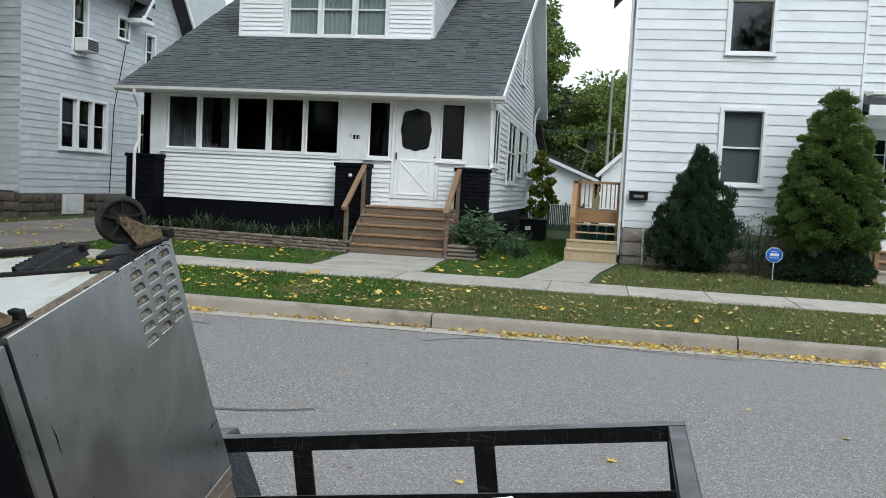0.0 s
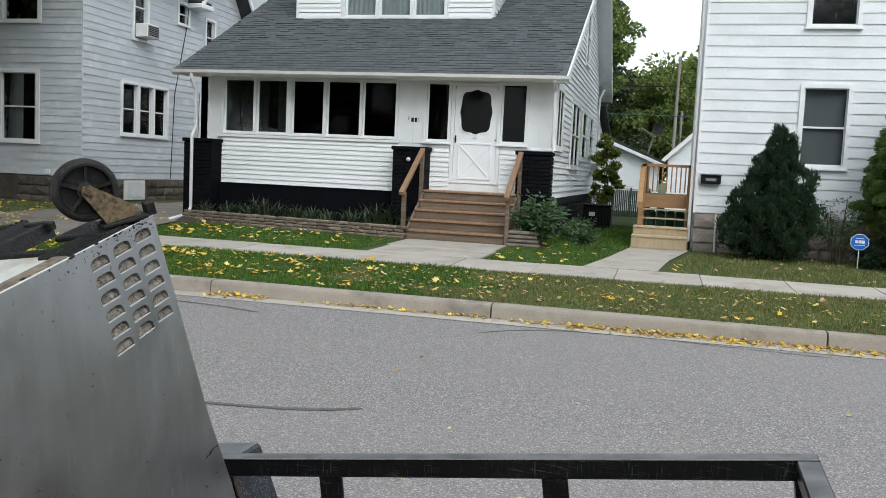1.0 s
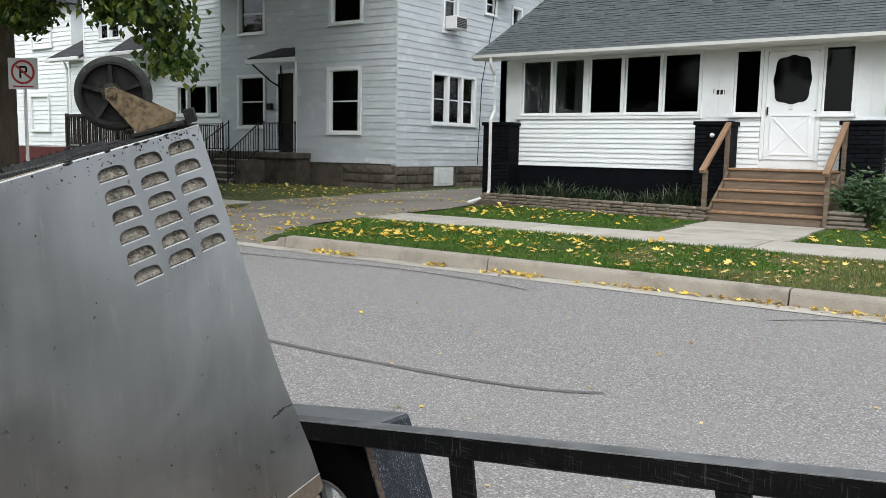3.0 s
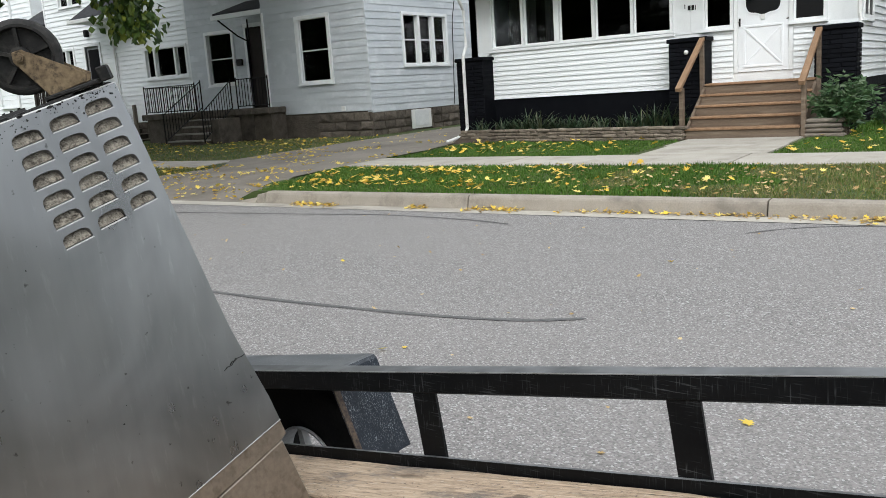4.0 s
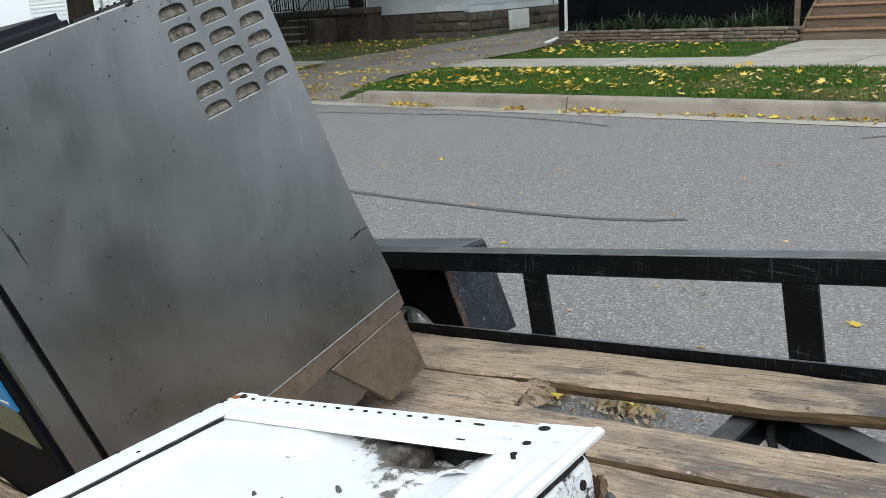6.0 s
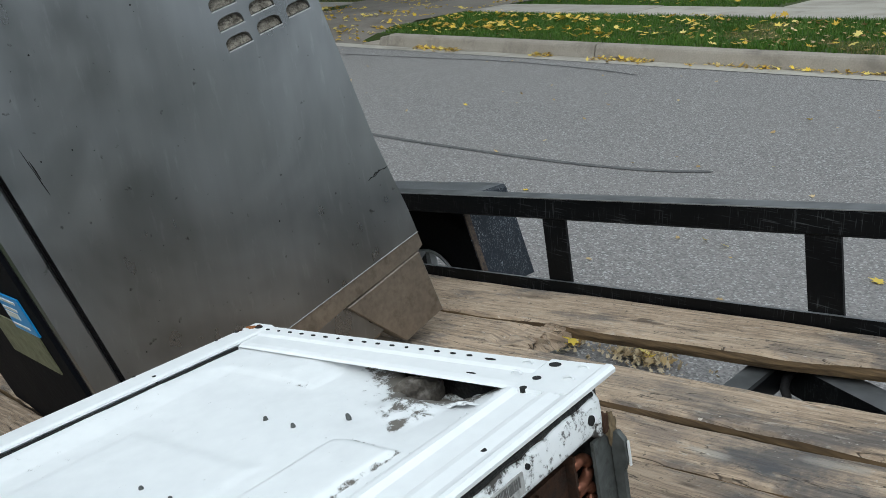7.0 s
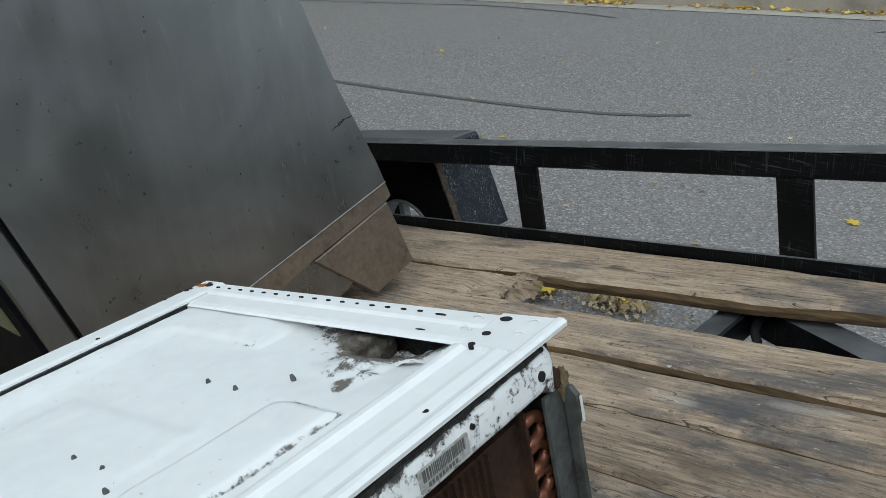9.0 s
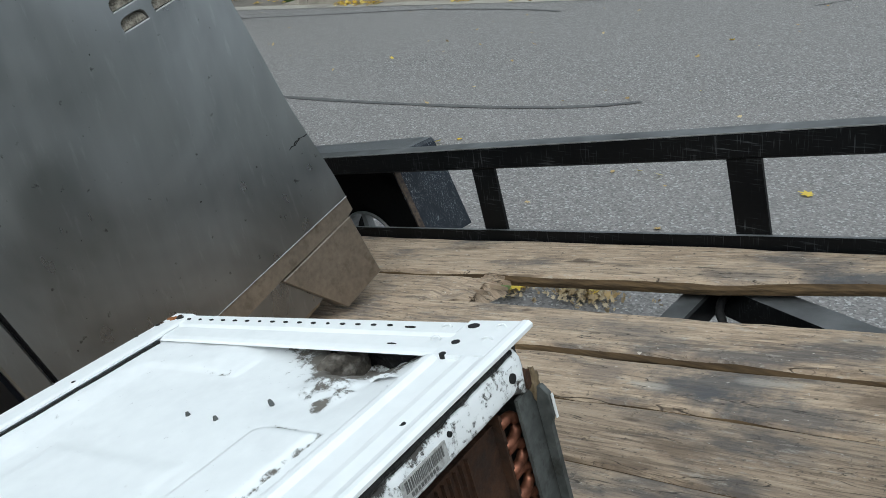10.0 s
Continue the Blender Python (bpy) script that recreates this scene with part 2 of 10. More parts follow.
GRASS_DRY = leaf_material("dry_grass", (0.08, 0.14, 0.02), (0.145, 0.165, 0.042), (0.27, 0.22, 0.10), 0.7, 0.3)
LEAF_YELLOW = leaf_material("fallen_leaves", (0.50, 0.30, 0.025), (0.70, 0.50, 0.05), (0.74, 0.62, 0.20), 0.6, 0.2)
LEAF_BROWN = leaf_material("dry_leaves", (0.30, 0.19, 0.07), (0.42, 0.29, 0.12), (0.52, 0.40, 0.22), 0.7, 0.15)
SIDING_WHITE = material("white_vinyl_siding", (0.775, 0.80, 0.81), (0.70, 0.722, 0.732), 0.5, scale=2, fine=30, bump=0.05, vary=0.025)
SIDING_RIGHT = material("white_shake_siding", (0.74, 0.77, 0.79), (0.64, 0.67, 0.69), 0.55, scale=1.5, fine=40, bump=0.08, vary=0.035, stain=(0.5, 0.52, 0.53), stain_scale=0.9, stain_amount=0.35)
SIDING_GREY = material("pale_grey_siding", (0.54, 0.57, 0.60), (0.45, 0.48, 0.505), 0.6, scale=1.2, fine=40, bump=0.1, vary=0.04, stain=(0.7, 0.72, 0.74), stain_scale=1.4, stain_amount=0.5)
WHITE = material("white_paint", (0.765, 0.785, 0.79), (0.69, 0.705, 0.71), 0.45, scale=4, fine=60, bump=0.04)
WHITE_DOOR = material("white_door_paint", (0.80, 0.82, 0.84), (0.74, 0.76, 0.78), 0.4, scale=3, fine=50, bump=0.03)
BLACK_BRICK = material("black_painted_brick", (0.0035, 0.004, 0.0055), (0.007, 0.0075, 0.010), 0.65, spec=0.06, scale=8, fine=90, bump=0.4, vary=0.2)
BLACK_PAINT = material("black_masonry_paint", (0.003, 0.0035, 0.005), (0.006, 0.0065, 0.0085), 0.7, spec=0.05, scale=5, fine=60, bump=0.35)
SHINGLE = material("grey_shingle", (0.108, 0.119, 0.124), (0.066, 0.073, 0.077), 0.95, spec=0.1, scale=9, fine=160, bump=0.5, vary=0.12)
SHINGLE_FAR = material("dark_shingle", (0.065, 0.066, 0.07), (0.04, 0.04, 0.044), 0.95, spec=0.1, scale=3, fine=120, bump=0.5, island=0.25)
WOOD_STEP = material("brown_stained_wood", (0.165, 0.124, 0.09), (0.095, 0.07, 0.05), 0.75, scale=3, fine=40, bump=0.25, stretch=(0.4, 2.0, 6.0), stain=(0.26, 0.215, 0.165), stain_scale=2.5, stain_amount=0.5, vary=0.14)
WOOD_RAIL = material("weathered_handrail_wood", (0.31, 0.195, 0.115), (0.20, 0.12, 0.07), 0.7, scale=4, fine=50, bump=0.2, stretch=(3, 1, 1), vary=0.12)
WOOD_NEW = material("cedar_deck_wood", (0.34, 0.20, 0.095), (0.22, 0.125, 0.06), 0.65, scale=3, fine=40, bump=0.15, stretch=(1, 1, 4), vary=0.15)
STONE = material("rough_foundation_stone", (0.30, 0.265, 0.225), (0.20, 0.175, 0.15), 0.95, scale=7, fine=40, bump=0.9, dist=0.02, vary=0.2)
STONE_DARK = material("weathered_stone", (0.155, 0.134, 0.112), (0.075, 0.063, 0.053), 0.95, spec=0.1, scale=5, fine=35, bump=1.0, dist=0.03, vary=0.3)
BLOCK = material("tan_edging_block", (0.22, 0.185, 0.145), (0.13, 0.105, 0.082), 0.95, scale=9, fine=60, bump=1.0, dist=0.02, vary=0.25)
GLASS = glass_material("window_glass")
SCREEN = glass_material("screened_glass", (0.07, 0.073, 0.08), 0.3, 0.06)
PLAIN_GLASS = glass_material("plain_glass", (0.85, 0.88, 0.88), 0.4, 0.01)
SCREEN_PALE = glass_material("dull_glass", (0.72, 0.75, 0.76), 0.35, 0.15)
CURTAIN = material("pale_curtain", (0.68, 0.69, 0.70), (0.55, 0.56, 0.57), 0.9, scale=5, fine=40, bump=0.1)
CURTAIN_DARK = material("dim_mauve_curtain", (0.10, 0.085, 0.09), (0.05, 0.045, 0.05), 0.9, scale=6, fine=40, bump=0.1)
# near black: the dimness of unlit rooms put into the colour
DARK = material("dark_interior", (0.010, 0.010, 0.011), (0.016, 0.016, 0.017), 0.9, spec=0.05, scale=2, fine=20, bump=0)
IRON = material("black_iron", (0.006, 0.006, 0.007), (0.014, 0.013, 0.012), 0.55, spec=0.12, scale=20, fine=150, bump=0.2)
METAL_WHITE = material("white_aluminium", (0.72, 0.72, 0.71), (0.62, 0.62, 0.61), 0.4, scale=4, fine=50, bump=0.04)
BARK = material("bark", (0.11, 0.085, 0.065), (0.06, 0.048, 0.038), 0.95, scale=9, fine=50, bump=0.9, dist=0.02, stretch=(1, 1, 0.3))
GRIME_GREY = material("dull_grey_panel", (0.24, 0.245, 0.25), (0.17, 0.175, 0.18), 0.6, scale=12, fine=80, bump=0.1)
CONCRETE_OLD = material("old_step_concrete", (0.26, 0.24, 0.215), (0.17, 0.155, 0.14), 0.95, scale=4, fine=50, bump=0.4)
CONCRETE_DARK = material("dark_weathered_concrete", (0.115, 0.10, 0.085), (0.06, 0.052, 0.045), 0.95, spec=0.1, scale=4, fine=50, bump=0.5, stain=(0.03, 0.027, 0.024), stain_scale=2.0, stain_amount=0.6)
GREY_GREEN = material("green_fence_slat", (0.035, 0.075, 0.06), (0.025, 0.05, 0.045), 0.6, scale=5, fine=50, bump=0.1, vary=0.2)
WOOD_PALE = material("pale_new_lumber", (0.43, 0.345, 0.22), (0.33, 0.26, 0.16), 0.65, scale=4, fine=40, bump=0.15, stretch=(4, 1, 1), vary=0.1)
TEAL = material("teal_plastic", (0.08, 0.22, 0.19), (0.05, 0.16, 0.14), 0.45, scale=4, fine=40, bump=0.03)
GREY_POST_MAT = material("grey_steel_mast", (0.25, 0.25, 0.25), (0.18, 0.18, 0.18), 0.5, metal=0.5, scale=10, fine=60, bump=0.1)
SOIL_GAP_DARK = material("bed_soil_gap_dark", (0.045, 0.035, 0.027), (0.08, 0.06, 0.045), 0.95, scale=8, fine=60, bump=0.9, dist=0.02)
GREY_TIMBER = material("grey_landscape_timber", (0.22, 0.19, 0.16), (0.13, 0.11, 0.09), 0.9, scale=5, fine=50, bump=0.5, stretch=(1, 4, 4), vary=0.15)
BLUE_SIGN = material("blue_sign_face", (0.01, 0.13, 0.52), (0.01, 0.11, 0.46), 0.4, scale=8, fine=60, bump=0)
RED_SIGN = material("red_sign_print", (0.45, 0.04, 0.05), (0.38, 0.035, 0.045), 0.45, scale=8, fine=60, bump=0)
LEAF_MIX = leaf_material("gutter_leaves_mixed", (0.26, 0.15, 0.04), (0.44, 0.30, 0.07), (0.50, 0.40, 0.20), 0.65, 0.15)
LEAF_GREEN = leaf_material("green_leaf", (0.16, 0.24, 0.08), (0.20, 0.28, 0.10), (0.24, 0.30, 0.12), 0.6, 0.2)
CHAFF = leaf_material("pale_chaff", (0.28, 0.20, 0.11), (0.44, 0.34, 0.20), (0.58, 0.49, 0.34), 0.8, 0.1)

# ---- street ----
KERB_Y = 9.45
PROFILE_Y = (-600, 0.98, 1.0, 9.56, 9.58, 12.1, 13.3, 15.5, 17.0, 40.0, 1200.0)
PROFILE_Z = (0.14, 0.14, -0.12, -0.12, 0.145, 0.185, 0.20, 0.215, 0.235, 0.30, 0.30)


def zg(y):
    """The ground's height."""
    return float(np.interp(y, PROFILE_Y, PROFILE_Z))


def sheet(name, material, xs, ys, zf, parent=None):
    verts = [(x, y, zf(x, y)) for y in ys for x in xs]
    w = len(xs)
    faces = [(j * w + i, j * w + i + 1, (j + 1) * w + i + 1, (j + 1) * w + i) for j in range(len(ys) - 1) for i in range(w - 1)]
    return raw(name, verts, faces, material, parent)


def ramp_z(y):
    """The drive's height: it climbs from the street to the level of the pavement."""
    return float(np.interp(y, (9.30, 9.5, 10.9, 12.1), (-0.045, -0.005, 0.165, zg(12.1)))) if y < 12.1 else zg(y)


def drive_left(y):
    """The left edge of the driveway, which widens to the street."""
    return float(np.interp(y, (9.3, 9.6, 10.85, 12.1, 13.3), (-13.3, -13.1, -11.6, -11.35, -12.45)))


def ground_z(x, y):
    if 9.56 <= y < 12.0 and drive_left(y) - 0.15 < x < (-8.0 if y < 10.4 else -8.45):
        return ramp_z(y) - 0.05
    return zg(y)


ground = sheet("ground", SOIL_GRASS, (-1200, -200, -60, -30, -15, -13.4, -13.0, -12.6, -12.2, -11.8, -11.5, -11.2, -8.55, -8.3, -7.8, 0, 15, 30, 60, 200, 1200), sorted({*PROFILE_Y, 9.9, 10.4, 10.9, 11.5}), ground_z)
tagged(ground, "green and dry brown lawn ground with worn patches", "ground", kind="structure")


def road_z(y):
    return 0.052 * (1 - ((y - 5.3) / 4.15) ** 2)


road = sheet("road", ASPHALT, np.linspace(-90, 90, 61).tolist(), np.linspace(1.14, 9.46, 14).tolist(), lambda x, y: road_z(y))
tagged(road, "worn grey asphalt street with pale stones showing", "road", kind="structure")


def strip(name, pts, width, material, lift, parent):
    """A thin sealed crack along plan points, with tapering, uneven sides."""
    verts, faces = [], []
    for i, (x, y) in enumerate(pts):
        a, b = Vector(pts[max(i - 1, 0)]), Vector(pts[min(i + 1, len(pts) - 1)])
        d = (b - a).normalized()
        k = width * (0.35 if i in (0, len(pts) - 1) else random.uniform(0.75, 1.2)) / 2
        for s in (-1, 1):
            px, py = x - d.y * k * s, y + d.x * k * s
            verts.append((px, py, road_z(py) + lift))
    faces = [(2 * i, 2 * i + 1, 2 * i + 3, 2 * i + 2) for i in range(len(pts) - 1)]
    return raw(name, verts, faces, material, parent)


def smooth_line(pts, n):
    out = []
    for i in range(len(pts) - 1):
        p = [Vector(pts[min(max(i + k, 0), len(pts) - 1)]) for k in (-1, 0, 1, 2)]
        for j in range(n):
            t = j / n
            out.append(tuple(0.5 * ((2 * p[1]) + (p[2] - p[0]) * t + (2 * p[0] - 5 * p[1] + 4 * p[2] - p[3]) * t * t + (3 * p[1] - p[0] - 3 * p[2] + p[3]) * t ** 3)))
    return out + [tuple(pts[-1])]


strip("tar_line", smooth_line([(-9.0, 5.5), (-6.0, 5.42), (-3.5, 5.36), (-2.67, 5.36), (-1.83, 5.41), (-1.32, 5.51), (-1.02, 5.66)], 8), 0.045, TAR, 0.004, road)
strip("tar_line", smooth_line([(-9.5, 8.25), (-6.29, 8.62), (-5.0, 8.8), (-3.77, 8.68), (-3.15, 8.5)], 8), 0.04, TAR, 0.004, road)
strip("tar_line", smooth_line([(-0.95, 8.5), (-0.7, 8.8), (-0.37, 9.02), (0.1, 9.12), (0.7, 9.12), (1.4, 9.02), (2.2, 8.95)], 8), 0.02, TAR, 0.004, road)

# kerbs: cast sections with a rounded nose, dropping to the drive
kerb = thing("kerb", (0, KERB_Y, 0), "tan concrete street kerb with worn dark joints", "kerb", kind="structure")


def kerb_section(x0, x1, h0=0.15, h1=0.15, y=KERB_Y, s=1):
    bm = bmesh.new()
    rings = []
    n = 9
    for i in range(n):
        x = x0 + (x1 - x0) * i / (n - 1)
        h = h0 + (h1 - h0) * i / (n - 1)
        wob = 0.006 * noise.noise((x * 1.3, y, 0.0))
        prof = [(-0.02, -0.1), (-0.005 + wob, 0.02), (0.012 + wob, h - 0.035), (0.022 + wob, h - 0.012), (0.045, h), (0.155, h + 0.004), (0.16, -0.1)]
        rings.append([bm.verts.new((x, y + s * dy, dz)) for dy, dz in prof])
    for a, b in zip(rings, rings[1:]):
        for k in range(len(a) - 1):
            bm.faces.new((a[k], a[k + 1], b[k + 1], b[k]))
    bm.faces.new(rings[0]), bm.faces.new(rings[-1][::-1])
    ob = part("kerb_section", bm, KERB, kerb)
    return ob


for x0 in [-1.0 + 3.23 * k for k in range(-2, 8)]:
    kerb_section(x0 + 0.008, x0 + 3.222)
kerb_section(-7.62, -7.468, 0.115, 0.14)
kerb_section(-7.98, -7.635, 0.02, 0.075)
kerb_section(-13.6, -13.0, 0.15, 0.03)
for k in range(8):
    kerb_section(-13.61 - 3.23 * (k + 1), -13.61 - 3.23 * k - 0.01)
for k in range(-8, 8):
    kerb_section(3.23 * k, 3.23 * k + 3.22, y=1.14, s=-1)

pan = sheet("gutter_pan", CONCRETE, np.linspace(-90, 90, 91).tolist(), (9.13, 9.3, KERB_Y + 0.01), lambda x, y: road_z(y) + 0.005 + 0.003 * noise.noise((x * 2, y, 0)))
tagged(pan, "pale dusty concrete gutter along the kerb", "gutter", kind="structure")

# pavement slabs with open joints
pavement = thing("pavement", (0, 12.7, 0.2), "light concrete pavement slabs along the lawns", "pavement", kind="structure")


def slab(x0, x1, y0, y1, parent, mat=CONCRETE, name="paving_slab", top=0.018):
    bm = bmesh.new()
    j = 0.006
    lo = [bm.verts.new((x, y, zg(y) - 0.06)) for x, y in ((x0 + j, y0), (x1 - j, y0), (x1 - j, y1), (x0 + j, y1))]
    dz = random.uniform(-0.004, 0.004)
    hi = [bm.verts.new((x, y, zg(y) + top + dz)) for x, y in ((x0 + j, y0), (x1 - j, y0), (x1 - j, y1), (x0 + j, y1))]
    bm.faces.new(hi)
    for i in range(4):
        bm.faces.new((lo[i], lo[(i + 1) % 4], hi[(i + 1) % 4], hi[i]))
    return part(name, bm, mat, parent, bevel=0.004)


def poly_slab(name, pts, mat, parent=None, top=0.022, step=0.8, label=""):
    """A cast sheet over plan points (left and right edge in pairs, from near to far)."""
    verts, faces = [], []
    rows = []
    for (yl, xl, xr), (yl2, xl2, xr2) in zip(pts, pts[1:]):
        n = max(1, int((yl2 - yl) / step))
        for i in range(n):
            f = i / n
            rows.append((yl + (yl2 - yl) * f, xl + (xl2 - xl) * f, xr + (xr2 - xr) * f))
    rows.append(pts[-1])
    m = 7
    for y, a, b in rows:
        for k in range(m):
            x = a + (b - a) * k / (m - 1)
            edge = 0.04 * noise.noise((x, y * 2, 3)) if k in (0, m - 1) else 0
            verts.append((x + edge, y, (ramp_z(y) if name == "driveway" else max(zg(y), 0.0)) + top + (0.006 * noise.noise((x, y, 0)))))
    faces = [(j * m + i, j * m + i + 1, (j + 1) * m + i + 1, (j + 1) * m + i) for j in range(len(rows) - 1) for i in range(m - 1)]
    return raw(name, verts, faces, mat, parent)


for k in range(-32, 12):
    if not -11.9 < 0.09 + 1.12 * k + 0.5 < -8.4:
        slab(0.09 + 1.12 * k, 0.09 + 1.12 * (k + 1), 12.1, 13.3, pavement)
drive = poly_slab("driveway", [(9.30, -13.3, -7.75), (9.6, -13.1, -7.8), (10.85, -11.6, -8.3), (12.1, -11.35, -8.4), (13.3, -12.45, -8.43), (14.6, -12.5, -8.5), (16.6, -12.5, -8.95), (20.0, -12.6, -9.25), (45.0, -12.8, -9.4)], DRIVE, top=0.024)
tagged(drive, "worn grey concrete driveway with scattered yellow leaves", "driveway", kind="structure")
front_walk = thing("front_walk", (-2.95, 14.5, 0.2), "pale concrete walk up to wooden porch steps", "path", kind="structure")
slab(-3.75, -1.95, 13.31, 14.6, front_walk, name="paving_slab", top=0.02)
slab(-3.85, -2.0, 14.6, 16.0, front_walk, name="paving_slab", top=0.02)
side_walk = poly_slab("side_walk", [(13.3, -0.4, 0.66), (15.0, -0.15, 0.8), (16.9, 0.1, 1.14), (17.3, 0.1, 1.14)], CONCRETE)
tagged(side_walk, "narrow concrete side walk between two lawns", "path", kind="structure")

# ---- houses ----
def front(y):
    return Matrix.Translation((0, y, 0))


def flank(x):
    """A wall that faces to +x: along the wall is +y, inwards is -x."""
    return Matrix.Translation((x, 0, 0)) @ pose(0, 0, 0, 0, 0, 90)


def wall_sheet(bm, s0, s1, z0, z1, holes, thick=0.16, top=None):
    """A wall in its own plane with openings that go through. top(s): a sloping upper edge."""
    cuts = sorted({s0, s1, *[h[0] for h in holes], *[h[1] for h in holes]})
    if top:
        cuts = sorted({*cuts, *[s0 + (s1 - s0) * i / 12 for i in range(13)], *top[1]})
    zs = sorted({z0, z1, *[h[2] for h in holes], *[h[3] for h in holes]})
    def open_at(s, z):
        return any(h[0] < s < h[1] and h[2] < z < h[3] for h in holes)
    def lim(s, z):
        return min(z, top[0](s)) if top else z
    for a, b in zip(cuts, cuts[1:]):
        for c, d in zip(zs, zs[1:]):
            if open_at((a + b) / 2, (c + d) / 2):
                for (p, q) in (((a, c), (b, c)), ((b, c), (b, d)), ((b, d), (a, d)), ((a, d), (a, c))):
                    ms, mz = (p[0] + q[0]) / 2, (p[1] + q[1]) / 2
                    os, oz = ms + (ms - (a + b) / 2) * 0.01, mz + (mz - (c + d) / 2) * 0.01
                    if not open_at(os, oz):
                        bm.faces.new([bm.verts.new(v) for v in ((p[0], 0, p[1]), (q[0], 0, q[1]), (q[0], thick, q[1]), (p[0], thick, p[1]))])
                continue
            q = [(a, lim(a, c)), (b, lim(b, c)), (b, lim(b, d)), (a, lim(a, d))]
            if q[3][1] - q[0][1] < 1e-4 and q[2][1] - q[1][1] < 1e-4:
                continue
            for y in (0, thick):
                bm.faces.new([bm.verts.new((s, y, z)) for s, z in q])
    for s in (s0, s1):
        bm.faces.new([bm.verts.new(v) for v in ((s, 0, z0), (s, thick, z0), (s, thick, lim(s, z1)), (s, 0, lim(s, z1)))])


def boards(parent, mat, m, s0, s1, z0, z1, step, holes, proud=0.018, top=None, name="siding_board", joint=0.0):
    """Lapped siding boards, each one a piece of its own, cut round the openings."""
    z = z0
    while z < z1 - 0.02:
        zt = min(z + step, z1)
        cuts = sorted({z, zt, *[h[2] for h in holes if z < h[2] < zt], *[h[3] for h in holes if z < h[3] < zt]})
        for a, b in zip(cuts, cuts[1:]):
            spans, mid = [(s0, s1)], (a + b) / 2
            for h in holes:
                if h[2] < mid < h[3]:
                    spans = [t for u in spans for t in ((u[0], min(u[1], h[0])), (max(u[0], h[1]), u[1])) if t[1] - t[0] > 0.01]
            if top:
                cut = []
                for u in spans:
                    n = 40
                    ok = [u[0] + (u[1] - u[0]) * i / n for i in range(n + 1) if top[0](u[0] + (u[1] - u[0]) * i / n) > b]
                    if len(ok) > 1:
                        cut.append((ok[0], ok[-1]))
                spans = cut
            for u in spans:
                bm = bmesh.new()
                f0, f1 = (a - z) / step, (b - z) / step
                y0, y1 = -proud * (1 - f0) - 0.002, -proud * (1 - f1) - 0.002
                lift = random.uniform(-0.0015, 0.0015)
                prism(bm, [(y0 + lift, a), (y1 + lift, b), (0.004, b), (0.004, a)], "x", u[0], u[1])
                part(name, bm, mat, parent, m=m)
        z = zt


